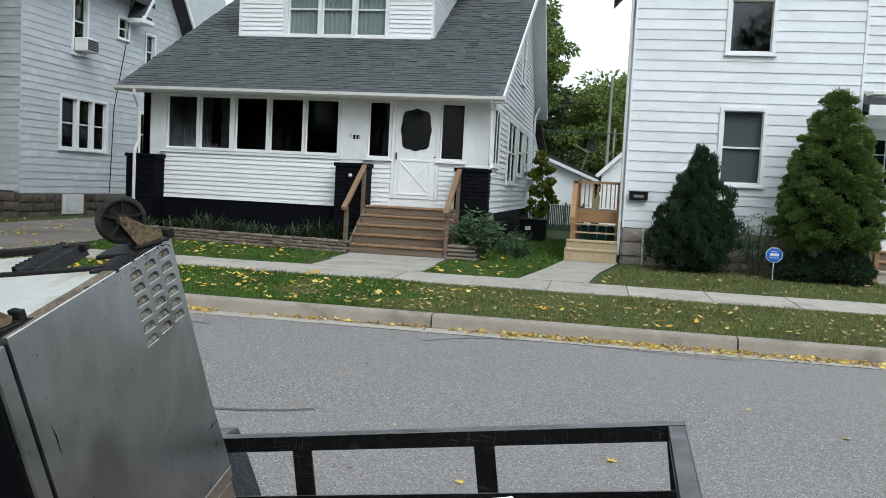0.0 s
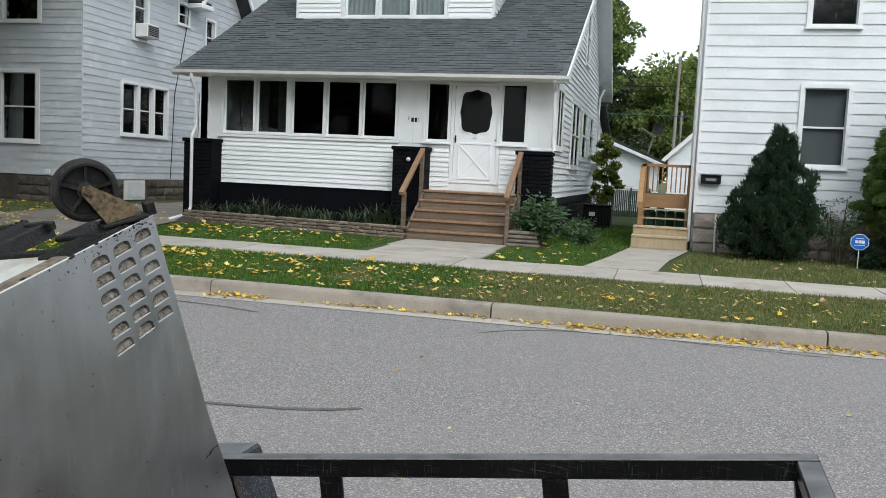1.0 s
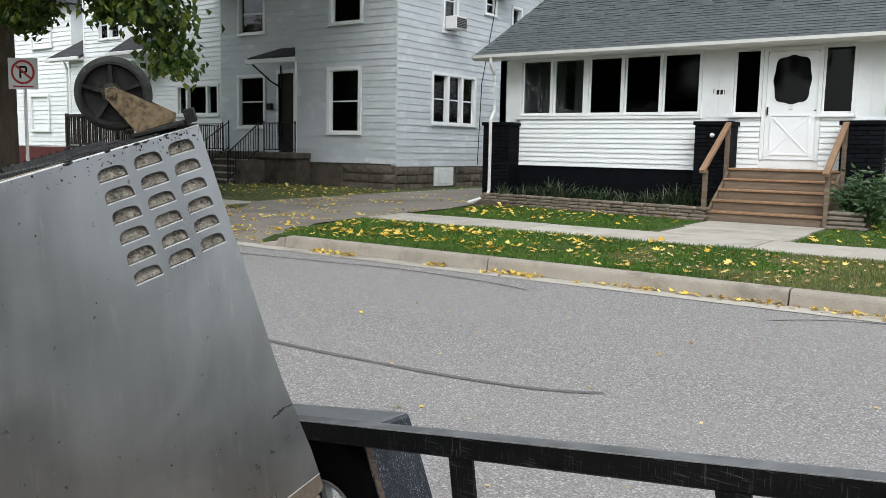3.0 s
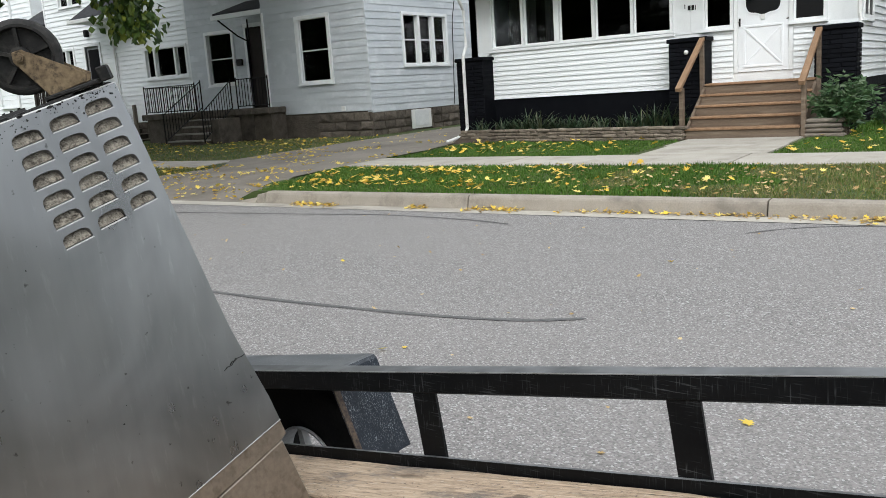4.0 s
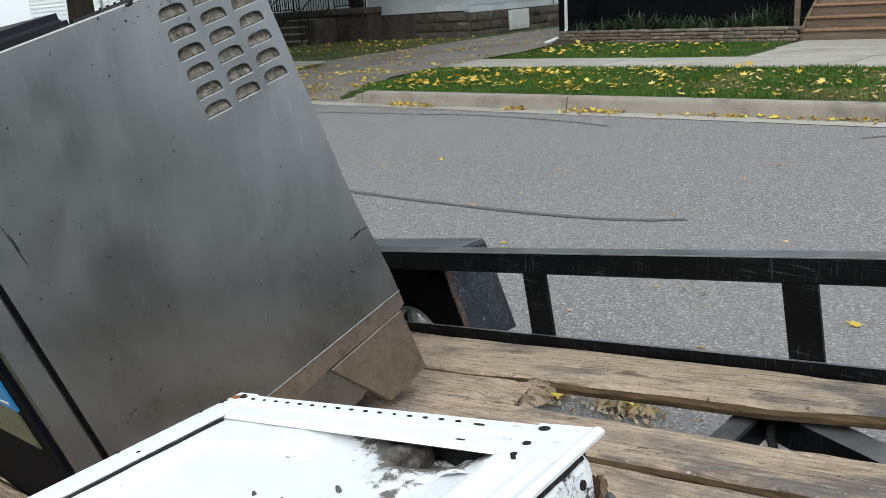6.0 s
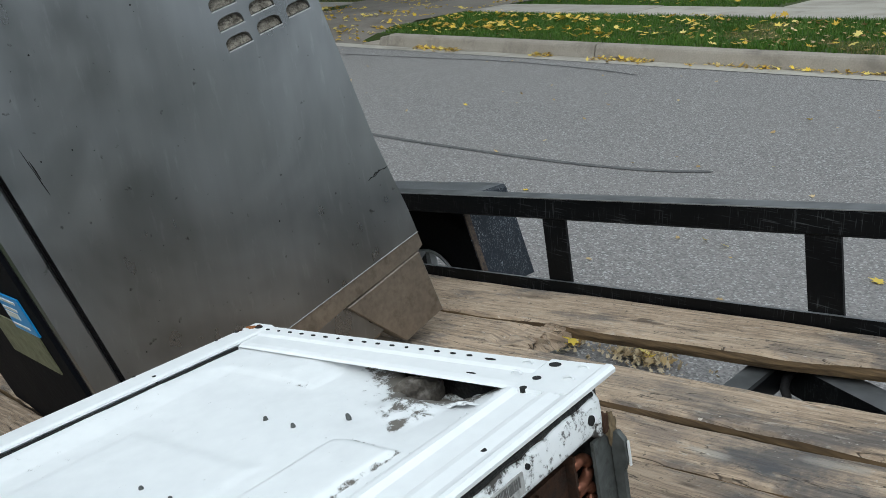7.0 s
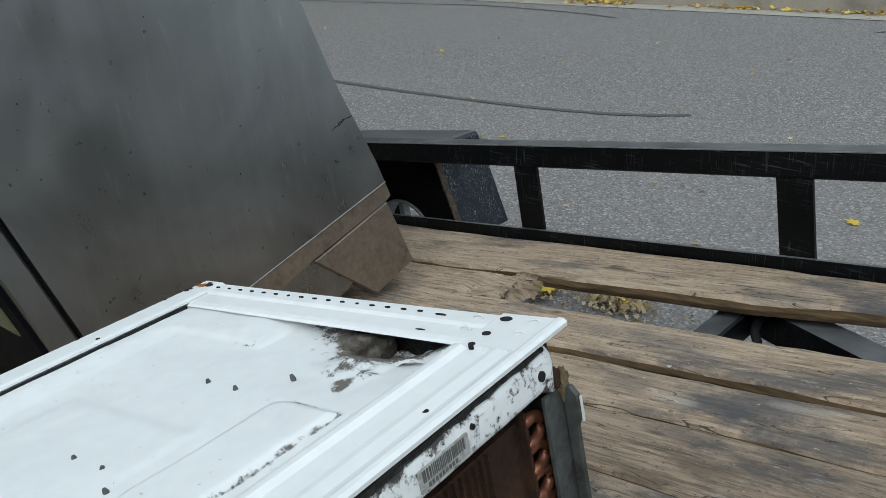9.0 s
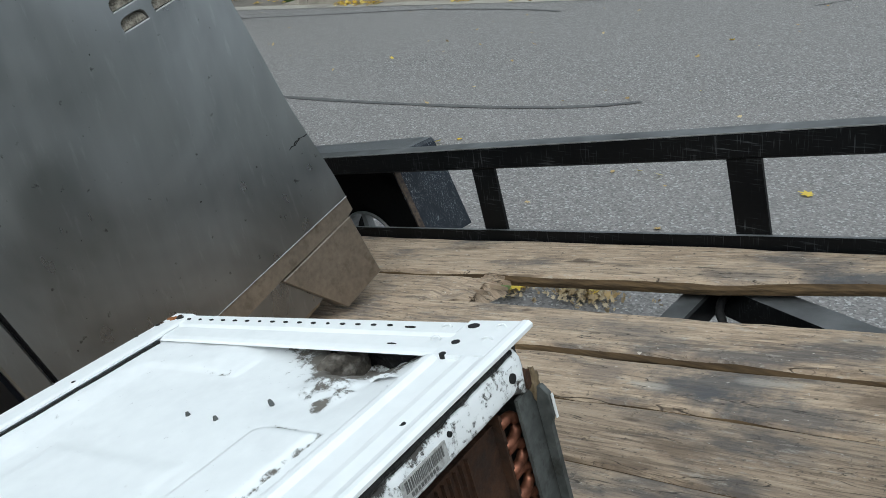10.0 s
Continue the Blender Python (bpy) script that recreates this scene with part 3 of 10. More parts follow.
def window(parent, m, s0, s1, z0, z1, trim=0.09, panes=(1, 2), glass=None, frame_mat=None, curtain="", sill=True, deep=0.07, name="window", shade=None, lift=0.0):
    """A framed window in an opening: casing, sash bars, a pane for each light, sill, and what hangs behind it."""
    glass, frame_mat = glass or GLASS, frame_mat or WHITE
    bm = bmesh.new()
    e = 0.004
    for a, b, c, d in ((s0 - trim, s0 + e, z0 - trim * 0.6, z1 + trim), (s1 - e, s1 + trim, z0 - trim * 0.6, z1 + trim), (s0 + e, s1 - e, z1 - e, z1 + trim), (s0 + e, s1 - e, z0 - trim * 0.6, z0 + e)):
        bx(bm, a, b, -0.046 - lift, 0.03, c, d)
    w = part(name, bm, frame_mat, parent, m=m)
    n, k = panes
    t = 0.035
    bm = bmesh.new()
    for i in range(n + 1):
        x = s0 + (s1 - s0) * i / n
        bx(bm, max(x - t / 2, s0), min(x + t / 2, s1) if i else s0 + t, deep - 0.02, deep + 0.02, z0, z1)
    for j in range(k + 1):
        z = z0 + (z1 - z0) * j / k
        bx(bm, s0, s1, deep - 0.024, deep + 0.024, max(z - t / 2, z0), min(z + t / 2, z1) if j else z0 + t)
    part("sash", bm, frame_mat, w, m=m)
    for i in range(n):
        for j in range(k):
            bm = bmesh.new()
            a, b, c, d = s0 + (s1 - s0) * i / n, s0 + (s1 - s0) * (i + 1) / n, z0 + (z1 - z0) * j / k, z0 + (z1 - z0) * (j + 1) / k
            bx(bm, a + 0.01, b - 0.01, deep - 0.003, deep + 0.003, c + 0.01, d - 0.01)
            pane = part("pane", bm, glass, w, m=m)
            pane.visible_shadow = False
    if sill:
        bm = bmesh.new()
        bx(bm, s0 - trim - 0.02, s1 + trim + 0.02, -0.075, 0.02, z0 - trim * 0.6 - 0.03, z0 - trim * 0.6)
        part("sill", bm, frame_mat, w, m=m)
    if curtain == "blind":
        bm = bmesh.new()
        bx(bm, s0 + 0.01, s1 - 0.01, deep + 0.035, deep + 0.04, z0, z1 - 0.01)
        part("blind", bm, shade or CURTAIN, w, "plain drawn roller blind", m=m)
    elif curtain:
        drop = {"both": ((s0, s0 + 0.36 * (s1 - s0)), (s1 - 0.36 * (s1 - s0), s1)), "left": ((s0, s0 + 0.55 * (s1 - s0)),), "full": ((s0, s1),), "right": ((s1 - 0.5 * (s1 - s0), s1),), "parted": ((s0, s0 + 0.56 * (s1 - s0)), (s1 - 0.16 * (s1 - s0), s1))}[curtain]
        for a, b in drop:
            bm = bmesh.new()
            nn = 24
            top_, bot = [], []
            for i in range(nn + 1):
                x = a + (b - a) * i / nn
                y = deep + 0.04 + 0.018 * math.sin(i * 1.7) + 0.01 * math.sin(i * 4.1)
                top_.append(bm.verts.new((x, y, z1)))
                bot.append(bm.verts.new((x + 0.02 * math.sin(i), y, z0)))
            for i in range(nn):
                bm.faces.new((bot[i], bot[i + 1], top_[i + 1], top_[i]))
            part("curtain", bm, shade or CURTAIN, w, "pale hanging curtain", m=m, smooth=True)
    return w


def downspout(parent, pts, r=0.035):
    bm = bmesh.new()
    tube(bm, pts, r, 8)
    return part("downspout", bm, METAL_WHITE, parent, "white metal downspout", smooth=False)


def shingle_rows(parent, y0, z0, y1, z1, x0, x1, mat, step=0.14, wide=0.33, keep=lambda x, y: True, lift=0.012, cap=300, name="shingle"):
    """Rows of shingles up a slope from the eave (y0, z0) to (y1, z1), between x0 and x1: a sheet, then courses of tabs."""
    run = math.hypot(y1 - y0, z1 - z0)
    uy, uz = (y1 - y0) / run, (z1 - z0) / run
    verts, faces = [], []
    rows = int(run / step)
    for r in range(rows):
        a, b = r * step, min((r + 1) * step + 0.02, run)
        x = x0 - random.uniform(0, wide)
        while x < x1:
            w = wide * random.uniform(0.85, 1.15)
            xa, xb = max(x, x0), min(x + w - 0.006, x1)
            x += w
            if xb - xa < 0.02 or not keep((xa + xb) / 2, y0 + uy * a):
                continue
            h = lift * random.choice((0.6, 0.8, 1.5, 1.9))
            i = len(verts)
            for s, e in ((a + random.uniform(-0.006, 0.006), h), (b, 0.003)):
                for xx in (xa, xb):
                    verts.append((xx, y0 + uy * s - uz * e, z0 + uz * s + uy * e))
            verts += [(xa, y0 + uy * a, z0 + uz * a), (xb, y0 + uy * a, z0 + uz * a)]
            faces += [(i, i + 1, i + 3, i + 2), (i + 4, i + 5, i + 1, i)]
    return verts, faces


# -- the white bungalow with the closed porch --
BY = 17.4
bungalow = thing("bungalow", (-5.3, BY, zg(BY)), "white sided bungalow with grey shingle roof, black base and closed porch", "house")
BX0, BX1, BBACK = -9.1, -1.5, 27.6
EAVE_Y, EAVE_Z, PITCH = 16.88, 3.36, 0.53
RIDGE_Y, BACK_EAVE_Y, BACK_PITCH = 24.3, 28.15, 0.85
RIDGE_Z = EAVE_Z + PITCH * (RIDGE_Y - EAVE_Y)


def roof_under(y):
    return RIDGE_Z - 0.1 - (PITCH * (RIDGE_Y - y) if y < RIDGE_Y else BACK_PITCH * (y - RIDGE_Y))


porch_wins = [(-8.55, -7.84, 2.12, 3.24), (-7.79, -7.08, 2.12, 3.24), (-6.98, -6.26, 2.12, 3.24), (-6.20, -5.46, 2.12, 3.24), (-5.41, -4.69, 2.12, 3.24)]
side_lights = [(-4.05, -3.59, 2.10, 3.24), (-2.53, -2.04, 2.10, 3.24)]
door_hole = (-3.46, -2.60, 1.28, 3.19)
f_holes = porch_wins + side_lights + [door_hole]
bm = bmesh.new()
wall_sheet(bm, BX0, BX1, 1.0, 3.42, f_holes)
front_wall = part("wall", bm, WHITE, bungalow, m=front(BY))
s_holes = [(17.72, 18.62, 2.08, 3.22), (20.5, 22.2, 1.76, 3.2), (23.0, 24.1, 2.0, 3.18), (25.2, 26.1, 2.2, 3.2), (22.95, 23.75, 4.43, 5.8)]
bm = bmesh.new()
top_s = (roof_under, (RIDGE_Y,))
wall_sheet(bm, BY, BBACK, 1.05, RIDGE_Z, s_holes, top=top_s)
side_wall = part("wall", bm, SIDING_WHITE, bungalow, m=flank(BX1))
bm = bmesh.new()
wall_sheet(bm, BY, BBACK, 0.0, RIDGE_Z, [], top=top_s)
part("wall", bm, SIDING_WHITE, bungalow, m=Matrix.Translation((BX0 + 0.16, 0, 0)) @ pose(0, 0, 0, 0, 0, 90))
boxpart("wall", (BX0, BX1, BBACK - 0.16, BBACK, 0, 4.3), SIDING_WHITE, bungalow)
# black floor and wall added indoors so the porch windows look unlit
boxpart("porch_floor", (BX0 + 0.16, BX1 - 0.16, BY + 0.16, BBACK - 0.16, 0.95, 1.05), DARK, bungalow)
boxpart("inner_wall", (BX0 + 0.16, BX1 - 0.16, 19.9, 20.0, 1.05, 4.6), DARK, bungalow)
# boarded panels of the porch front
for a, b in ((-8.62, -4.64), (-4.6, -4.32), (-4.31, -4.09), (-2.0, -1.75), (-1.745, -1.52)):
    if a != -8.62:
        boxpart("panel", (a, b, BY - 0.012, BY + 0.002, 2.04, 3.3), WHITE, bungalow)
boards(front_wall, SIDING_WHITE, front(BY - 0.03), -8.56, -4.58, 1.055, 2.02, 0.098, [], proud=0.022)
boards(front_wall, SIDING_WHITE, front(BY - 0.004), -3.93, BX1, 1.10, 2.04, 0.098, [(-3.54, -2.52, 1.0, 3.3)], proud=0.022)
boards(side_wall, SIDING_WHITE, flank(BX1), BY, BBACK, 1.06, RIDGE_Z, 0.125, [(h[0] - 0.05, h[1] + 0.05, h[2] - 0.05, h[3] + 0.05) for h in s_holes], proud=0.024, top=top_s)
boxpart("sill", (-8.66, -4.6, BY - 0.075, BY, 2.02, 2.075), WHITE, bungalow, bevel=0.006)
for i, w in enumerate(porch_wins):
    window(bungalow, front(BY), *w, trim=0.05, panes=(1, 1), glass=SCREEN if i > 1 else GLASS, curtain=("right", "both", "", "", "")[i], sill=False, deep=0.05, shade=CURTAIN_DARK, lift=0.004 * (i % 2))
for w in side_lights:
    window(bungalow, front(BY), *w, trim=0.055, panes=(1, 1), glass=SCREEN, sill=True, deep=0.05)
for w, k in zip(s_holes, ((2, 1), (2, 2), (1, 2), (1, 2), (1, 2))):
    window(bungalow, flank(BX1), *w, trim=0.08, panes=k, glass=SCREEN if k == (2, 1) else GLASS, deep=-0.02)
# storm door with a scalloped oval light over a crossbuck panel
bm = bmesh.new()
a, b, c, d = door_hole
for q in ((a - 0.07, a, c, d + 0.07), (b, b + 0.07, c, d + 0.07), (a, b, d, d + 0.07)):
    bx(bm, q[0], q[1], -0.03, 0.05, q[2], q[3])
part("door_frame", bm, WHITE, bungalow, m=front(BY))


def scallop(t, cx, cz, rx, rz):
    """The outline of the door's light: an oval with notched shoulders and scalloped ends."""
    c, s = math.cos(t), math.sin(t)
    k = 1.0 / (abs(c) ** 3.2 + abs(s) ** 3.2) ** (1 / 3.2)
    k *= 1 + 0.035 * math.cos(8 * t)
    return cx + rx * k * c, cz + rz * k * s


bm = bmesh.new()
cx, cz, rx, rz = (a + b) / 2, 2.69, 0.315, 0.42
n = 64
inner = [scallop(2 * math.pi * i / n, cx, cz, rx, rz) for i in range(n)]
outer = []
for i in range(n):
    t = 2 * math.pi * i / n
    c_, s_ = math.cos(t), math.sin(t)
    hw, hh = (b - a) / 2 - 0.005, (d - cz - 0.005) if s_ > 0 else (cz - 2.14)
    k = min(hw / abs(c_) if abs(c_) > 1e-6 else 9, hh / abs(s_) if abs(s_) > 1e-6 else 9)
    outer.append((cx + k * c_, cz + k * s_))
for y in (0.0, 0.035):
    vi, vo = [bm.verts.new((p[0], y, p[1])) for p in inner], [bm.verts.new((p[0], y, p[1])) for p in outer]
    for i in range(n):
        bm.faces.new((vi[i], vi[(i + 1) % n], vo[(i + 1) % n], vo[i]))
for i in range(n):
    p, q = inner[i], inner[(i + 1) % n]
    bm.faces.new([bm.verts.new(v) for v in ((p[0], 0, p[1]), (q[0], 0, q[1]), (q[0], 0.035, q[1]), (p[0], 0.035, p[1]))])
bx(bm, a + 0.005, b - 0.005, 0.0, 0.035, c + 0.005, 2.14)
storm = part("storm_door", bm, WHITE_DOOR, bungalow, "white storm door with scalloped screen", m=front(BY - 0.02))
bm = bmesh.new()
ring_i, ring_o = [scallop(2 * math.pi * i / n, cx, cz, rx, rz) for i in range(n)], [scallop(2 * math.pi * i / n, cx, cz, rx + 0.02, rz + 0.02) for i in range(n)]
for i in range(n):
    j = (i + 1) % n
    v = [bm.verts.new((p[0], y, p[1])) for p, y in ((ring_i[i], -0.012), (ring_i[j], -0.012), (ring_o[j], -0.012), (ring_o[i], -0.012), (ring_o[i], 0.0), (ring_o[j], 0.0))]
    bm.faces.new(v[:4]), bm.faces.new((v[3], v[2], v[5], v[4]))
part("moulding", bm, WHITE_DOOR, storm, m=front(BY - 0.02))
bm = bmesh.new()
bm.faces.new([bm.verts.new((p[0], 0.018, p[1])) for p in ring_i])
part("screen", bm, SCREEN, storm, "dark insect screen", m=front(BY - 0.02)).visible_shadow = False
for q in ((a + 0.09, b - 0.09, 1.36, 1.40), (a + 0.09, b - 0.09, 2.05, 2.09), (a + 0.09, a + 0.13, 1.40, 2.05), (b - 0.13, b - 0.09, 1.40, 2.05)):
    boxpart("moulding", (q[0], q[1], BY - 0.034, BY - 0.018, q[2], q[3]), WHITE_DOOR, storm, bevel=0.004)
for s in (1, -1):
    bm = bmesh.new()
    bx(bm, -0.42, 0.42, -0.007, 0.007, -0.016, 0.016)
    part("moulding", bm, WHITE_DOOR, storm, m=pose((a + b) / 2, BY - 0.024 - 0.002 * s, 1.725, 0, s * 45.5, 0), bevel=0.003)
boxpart("latch", (a + 0.03, a + 0.05, BY - 0.06, BY - 0.02, 2.08, 2.22), IRON, storm, "dark door latch", bevel=0.004)
boxpart("plate", (cx - 0.04, cx + 0.04, BY - 0.035, BY - 0.02, 2.17, 2.26), METAL_WHITE, storm, bevel=0.004)
# bars that stand for the number on the panel
for k, (dx, dz, w, h) in enumerate(((0.0, 0.03, 0.012, 0.08), (0.06, 0.0, 0.05, 0.085), (0.13, 0.0, 0.045, 0.085), (0.195, 0.0, 0.012, 0.085))):
    boxpart("plaque_bar", (-4.42 + dx, -4.42 + dx + w, BY - 0.02, BY - 0.012, 2.46 + dz, 2.46 + dz + h), IRON, bungalow)
# dark base, piers, soffit, fascia and gutter
bm = bmesh.new()
wall_sheet(bm, -8.6, BX1, 0.1, 1.05, [], thick=0.2)
part("base_wall", bm, BLACK_PAINT, bungalow, "black painted masonry base", m=front(BY - 0.02))
bm = bmesh.new()
wall_sheet(bm, BY, BBACK, 0.1, 1.07, [], thick=0.2)
part("base_wall", bm, BLACK_PAINT, bungalow, "black painted masonry base", m=flank(BX1 - 0.02))
for k in range(4):
    boxpart("base_course", (BX1 - 0.03, BX1 + 0.012, BY + 0.5, BBACK, 0.24 + 0.21 * k, 0.24 + 0.21 * k + 0.185), BLACK_BRICK, bungalow, bevel=0.012)
bm = bmesh.new()
bx(bm, -9.42, -1.2, EAVE_Y + 0.02, BY, EAVE_Z - 0.085, EAVE_Z - 0.06)
part("soffit", bm, WHITE, bungalow)
bm = bmesh.new()
prism(bm, [(EAVE_Y - 0.09, EAVE_Z - 0.06), (EAVE_Y - 0.1, EAVE_Z + 0.0), (EAVE_Y - 0.085, EAVE_Z + 0.0), (EAVE_Y - 0.075, EAVE_Z - 0.04), (EAVE_Y - 0.01, EAVE_Z - 0.04), (EAVE_Y - 0.01, EAVE_Z + 0.0), (EAVE_Y + 0.01, EAVE_Z), (EAVE_Y + 0.01, EAVE_Z - 0.11), (EAVE_Y - 0.03, EAVE_Z - 0.1)], "x", -9.46, -1.18)
part("gutter", bm, METAL_WHITE, bungalow, "white eave gutter")
# roof slabs: front slope, back slope, rake boards
th = 0.09
for y0, y1 in ((EAVE_Y, RIDGE_Y), (BACK_EAVE_Y, RIDGE_Y)):
    bm = bmesh.new()
    z0 = EAVE_Z + PITCH * (y0 - EAVE_Y) if y0 < RIDGE_Y else RIDGE_Z - BACK_PITCH * (y0 - RIDGE_Y)
    prism(bm, [(y0, z0), (y1, RIDGE_Z), (y1, RIDGE_Z - th), (y0, z0 - th)], "x", -9.48, -1.235 if y0 < RIDGE_Y else -1.125)
    part("roof", bm, SHINGLE_FAR if y0 > RIDGE_Y else SHINGLE, bungalow, "grey asphalt shingle roof slope")
for y0, y1 in ((EAVE_Y - 0.02, RIDGE_Y), (BACK_EAVE_Y + 0.02, RIDGE_Y)):
    bm = bmesh.new()
    z0 = EAVE_Z + PITCH * (y0 - EAVE_Y) if y0 < RIDGE_Y else RIDGE_Z - BACK_PITCH * (y0 - RIDGE_Y)
    prism(bm, [(y0, z0 + 0.01), (y1, RIDGE_Z + 0.01), (y1, RIDGE_Z - 0.17), (y0, z0 - 0.13)], "x", -1.235 if y0 < RIDGE_Y else -1.125, -1.2 if y0 < RIDGE_Y else -1.09)
    part("rake_board", bm, WHITE, bungalow)
    bm = bmesh.new()
    prism(bm, [(y0, z0 - th), (y1, RIDGE_Z - th), (y1, RIDGE_Z - th - 0.02), (y0, z0 - th - 0.02)], "x", BX1 - 0.02, -1.235 if y0 < RIDGE_Y else -1.125)
    part("rake_soffit", bm, WHITE, bungalow)
# dormer
DY, DX0, DX1 = 19.92, -8.03, -3.36
dz0 = EAVE_Z + PITCH * (DY - EAVE_Y)
d_holes = [(-6.86, -6.1, 5.02, 6.25), (-6.02, -5.26, 5.02, 6.25), (-5.18, -4.45, 5.02, 6.25)]
bm = bmesh.new()
wall_sheet(bm, DX0, DX1, dz0 - 0.1, 6.6, d_holes)
dw = part("dormer_wall", bm, WHITE, bungalow, m=front(DY))
boards(dw, SIDING_WHITE, front(DY), DX0, DX1, dz0 + 0.03, 6.6, 0.105, [(-6.98, -4.34, 4.92, 6.5)], proud=0.022)
for i, w in enumerate(d_holes):
    window(bungalow, front(DY), *w, trim=0.07, panes=(1, 2), glass=GLASS, curtain="full", sill=i != 1, lift=0.005 * (i % 2))
boxpart("sill", (DX0 - 0.02, DX1 + 0.02, DY - 0.05, DY + 0.05, dz0 - 0.03, dz0 + 0.03), WHITE, bungalow)
for x, s in ((DX0, -1), (DX1, 1)):
    bm = bmesh.new()
    prism(bm, [(DY, dz0), (DY, 6.6), (23.2, 6.74)], "x", x - 0.08, x + 0.08)
    cheek = part("dormer_cheek", bm, SIDING_WHITE, bungalow)
    for k in range(14):
        z = dz0 + 0.03 + 0.105 * k
        y1 = EAVE_Y + (z - EAVE_Z) / PITCH
        if y1 > DY + 0.05 and s > 0:
            bm = bmesh.new()
            prism(bm, [(x + 0.094, z), (x + 0.083, z + 0.105), (x + 0.07, z + 0.105), (x + 0.07, z)][::1], "y", DY, min(y1, 23.2))
            part("siding_board", bm, SIDING_WHITE, cheek)
bm = bmesh.new()
prism(bm, [(DY - 0.45, 6.5), (23.7, 6.81), (23.7, 6.93), (DY - 0.45, 6.62)], "x", DX0 - 0.35, DX1 + 0.35)
part("dormer_roof", bm, SHINGLE_FAR, bungalow)
# lower rear wing
bm = bmesh.new()
prism(bm, [(BBACK, 0.2), (31.2, 0.2), (31.2, 2.9), (BBACK, 3.7)], "x", -6.0, BX1)
wing = part("rear_wing", bm, SIDING_WHITE, bungalow)
boards(wing, SIDING_WHITE, flank(BX1 + 0.002), BBACK, 31.2, 0.9, 3.6, 0.125, [], proud=0.014, top=(lambda s: 3.7 - 0.22 * (s - BBACK), ()))
bm = bmesh.new()
prism(bm, [(BBACK, 3.72), (31.6, 2.84), (31.6, 2.94), (BBACK, 3.82)], "x", -6.2, BX1 + 0.25)
part("rear_roof", bm, SHINGLE_FAR, bungalow)
downspout(bungalow, [(-9.0, EAVE_Y - 0.05, 3.3), (-9.0, EAVE_Y - 0.05, 3.18), (-9.0, 17.0, 2.95), (-8.98, 17.0, 2.2), (-8.98, 16.86, 2.0), (-8.98, 16.86, 0.5), (-8.98, 16.75, 0.36), (-9.15, 16.3, 0.25)])
downspout(bungalow, [(-1.45, EAVE_Y - 0.05, 3.28), (-1.45, 17.05, 3.1), (-1.45, 17.1, 2.1), (-1.43, 17.1, 1.98)])
downspout(bungalow, [(-1.3, 27.4, 4.2), (-1.42, 27.4, 3.9), (-1.42, 27.4, 0.7), (-1.3, 27.2, 0.4)])
boxpart("meter_box", (-1.48, -1.3, 26.5, 26.8, 1.6, 1.95), METAL_WHITE, bungalow, "grey electric meter box", bevel=0.01)
bm = bmesh.new()
tube(bm, [(-1.4, 26.65, 1.6), (-1.42, 26.65, 1.2), (-1.25, 26.3, 1.1), (-1.2, 25.9, 0.9), (-1.2, 25.8, 0.4)], 0.018)
part("conduit", bm, IRON, bungalow)
# black brick piers with caps
for x0, x1, y0 in ((-9.22, -8.56, 16.95), (-4.58, -3.92, 16.95), (-2.10, -1.46, 16.95)):
    pier = boxpart("pier", (x0 + 0.008, x1 - 0.008, y0 + 0.008, BY - 0.02, 0.1, 1.9), BLACK_PAINT, bungalow, "black painted brick pier")
    boxpart("cap", (x0 - 0.03, x1 + 0.03, y0 - 0.03, BY - 0.02, 1.88, 1.955), BLACK_PAINT, pier, bevel=0.01)
    bm = bmesh.new()
    bx(bm, -0.104, 0.104, -0.012, 0.012, -0.033, 0.033)
    bmesh.ops.bevel(bm, geom=bm.edges[:], offset=0.005, segments=1, affect="EDGES")
    bdata = mesh_of("brick", bm, BLACK_BRICK)
    for r in range(22):
        z = 0.25 + 0.075 * r
        nb = 3
        for k in range(nb):
            x = x0 + (k + 0.5) * (x1 - x0) / nb + (0.0 if r % 2 else 0.0)
            piece("brick", bdata, Matrix.Translation((x + (0.03 if r % 2 else -0.03) * (0 if k in (0, 2) else 1), y0 + random.uniform(-0.003, 0.003), z)), pier)
        if x0 > -3:
            for k in range(2):
                piece("brick", bdata, pose(x1, y0 + 0.12 + 0.22 * k, z, 0, 0, 90), pier)
bm = bmesh.new()
lathe(bm, [(0.0, 0.05), (0.03, 0.045), (0.042, 0.02), (0.042, 0.0)], pose(-4.25, 16.94, 1.7, 90, 0, 0), 16)
part("bell", bm, METAL_WHITE, bungalow, "small round metal fixture on the pier", smooth=True)

# porch steps
steps = thing("porch_steps", (-2.98, 16.4, zg(16)), "brown stained wooden porch steps with handrails", "steps")
SX0, SX1, SY, RISE, RUN = -3.88, -2.08, 15.78, 0.178, 0.275
zb = zg(15.8) + 0.015
for k in range(5):
    y, z = SY + RUN * k, zb + RISE * (k + 1)
    boxpart("tread", (SX0 - 0.02, SX1 + 0.02, y - 0.03, y + (RUN + 0.02 if k < 4 else 0.5), z - 0.04, z), WOOD_RAIL, steps, bevel=0.008)
    boxpart("riser", (SX0, SX1, y, y + 0.025, z - RISE, z - 0.04), WOOD_STEP, steps, bevel=0.003)
for x in (SX0 - 0.045, SX1):
    bm = bmesh.new()
    prism(bm, [(SY + 0.02, zb - 0.02), (SY + 0.02, zb + RISE - 0.05), (SY + 4 * RUN, zb + 5 * RISE - 0.05), (BY - 0.05, zb + 5 * RISE - 0.05), (BY - 0.05, zb - 0.02)], "x", x, x + 0.045)
    part("stringer", bm, WOOD_STEP, steps)
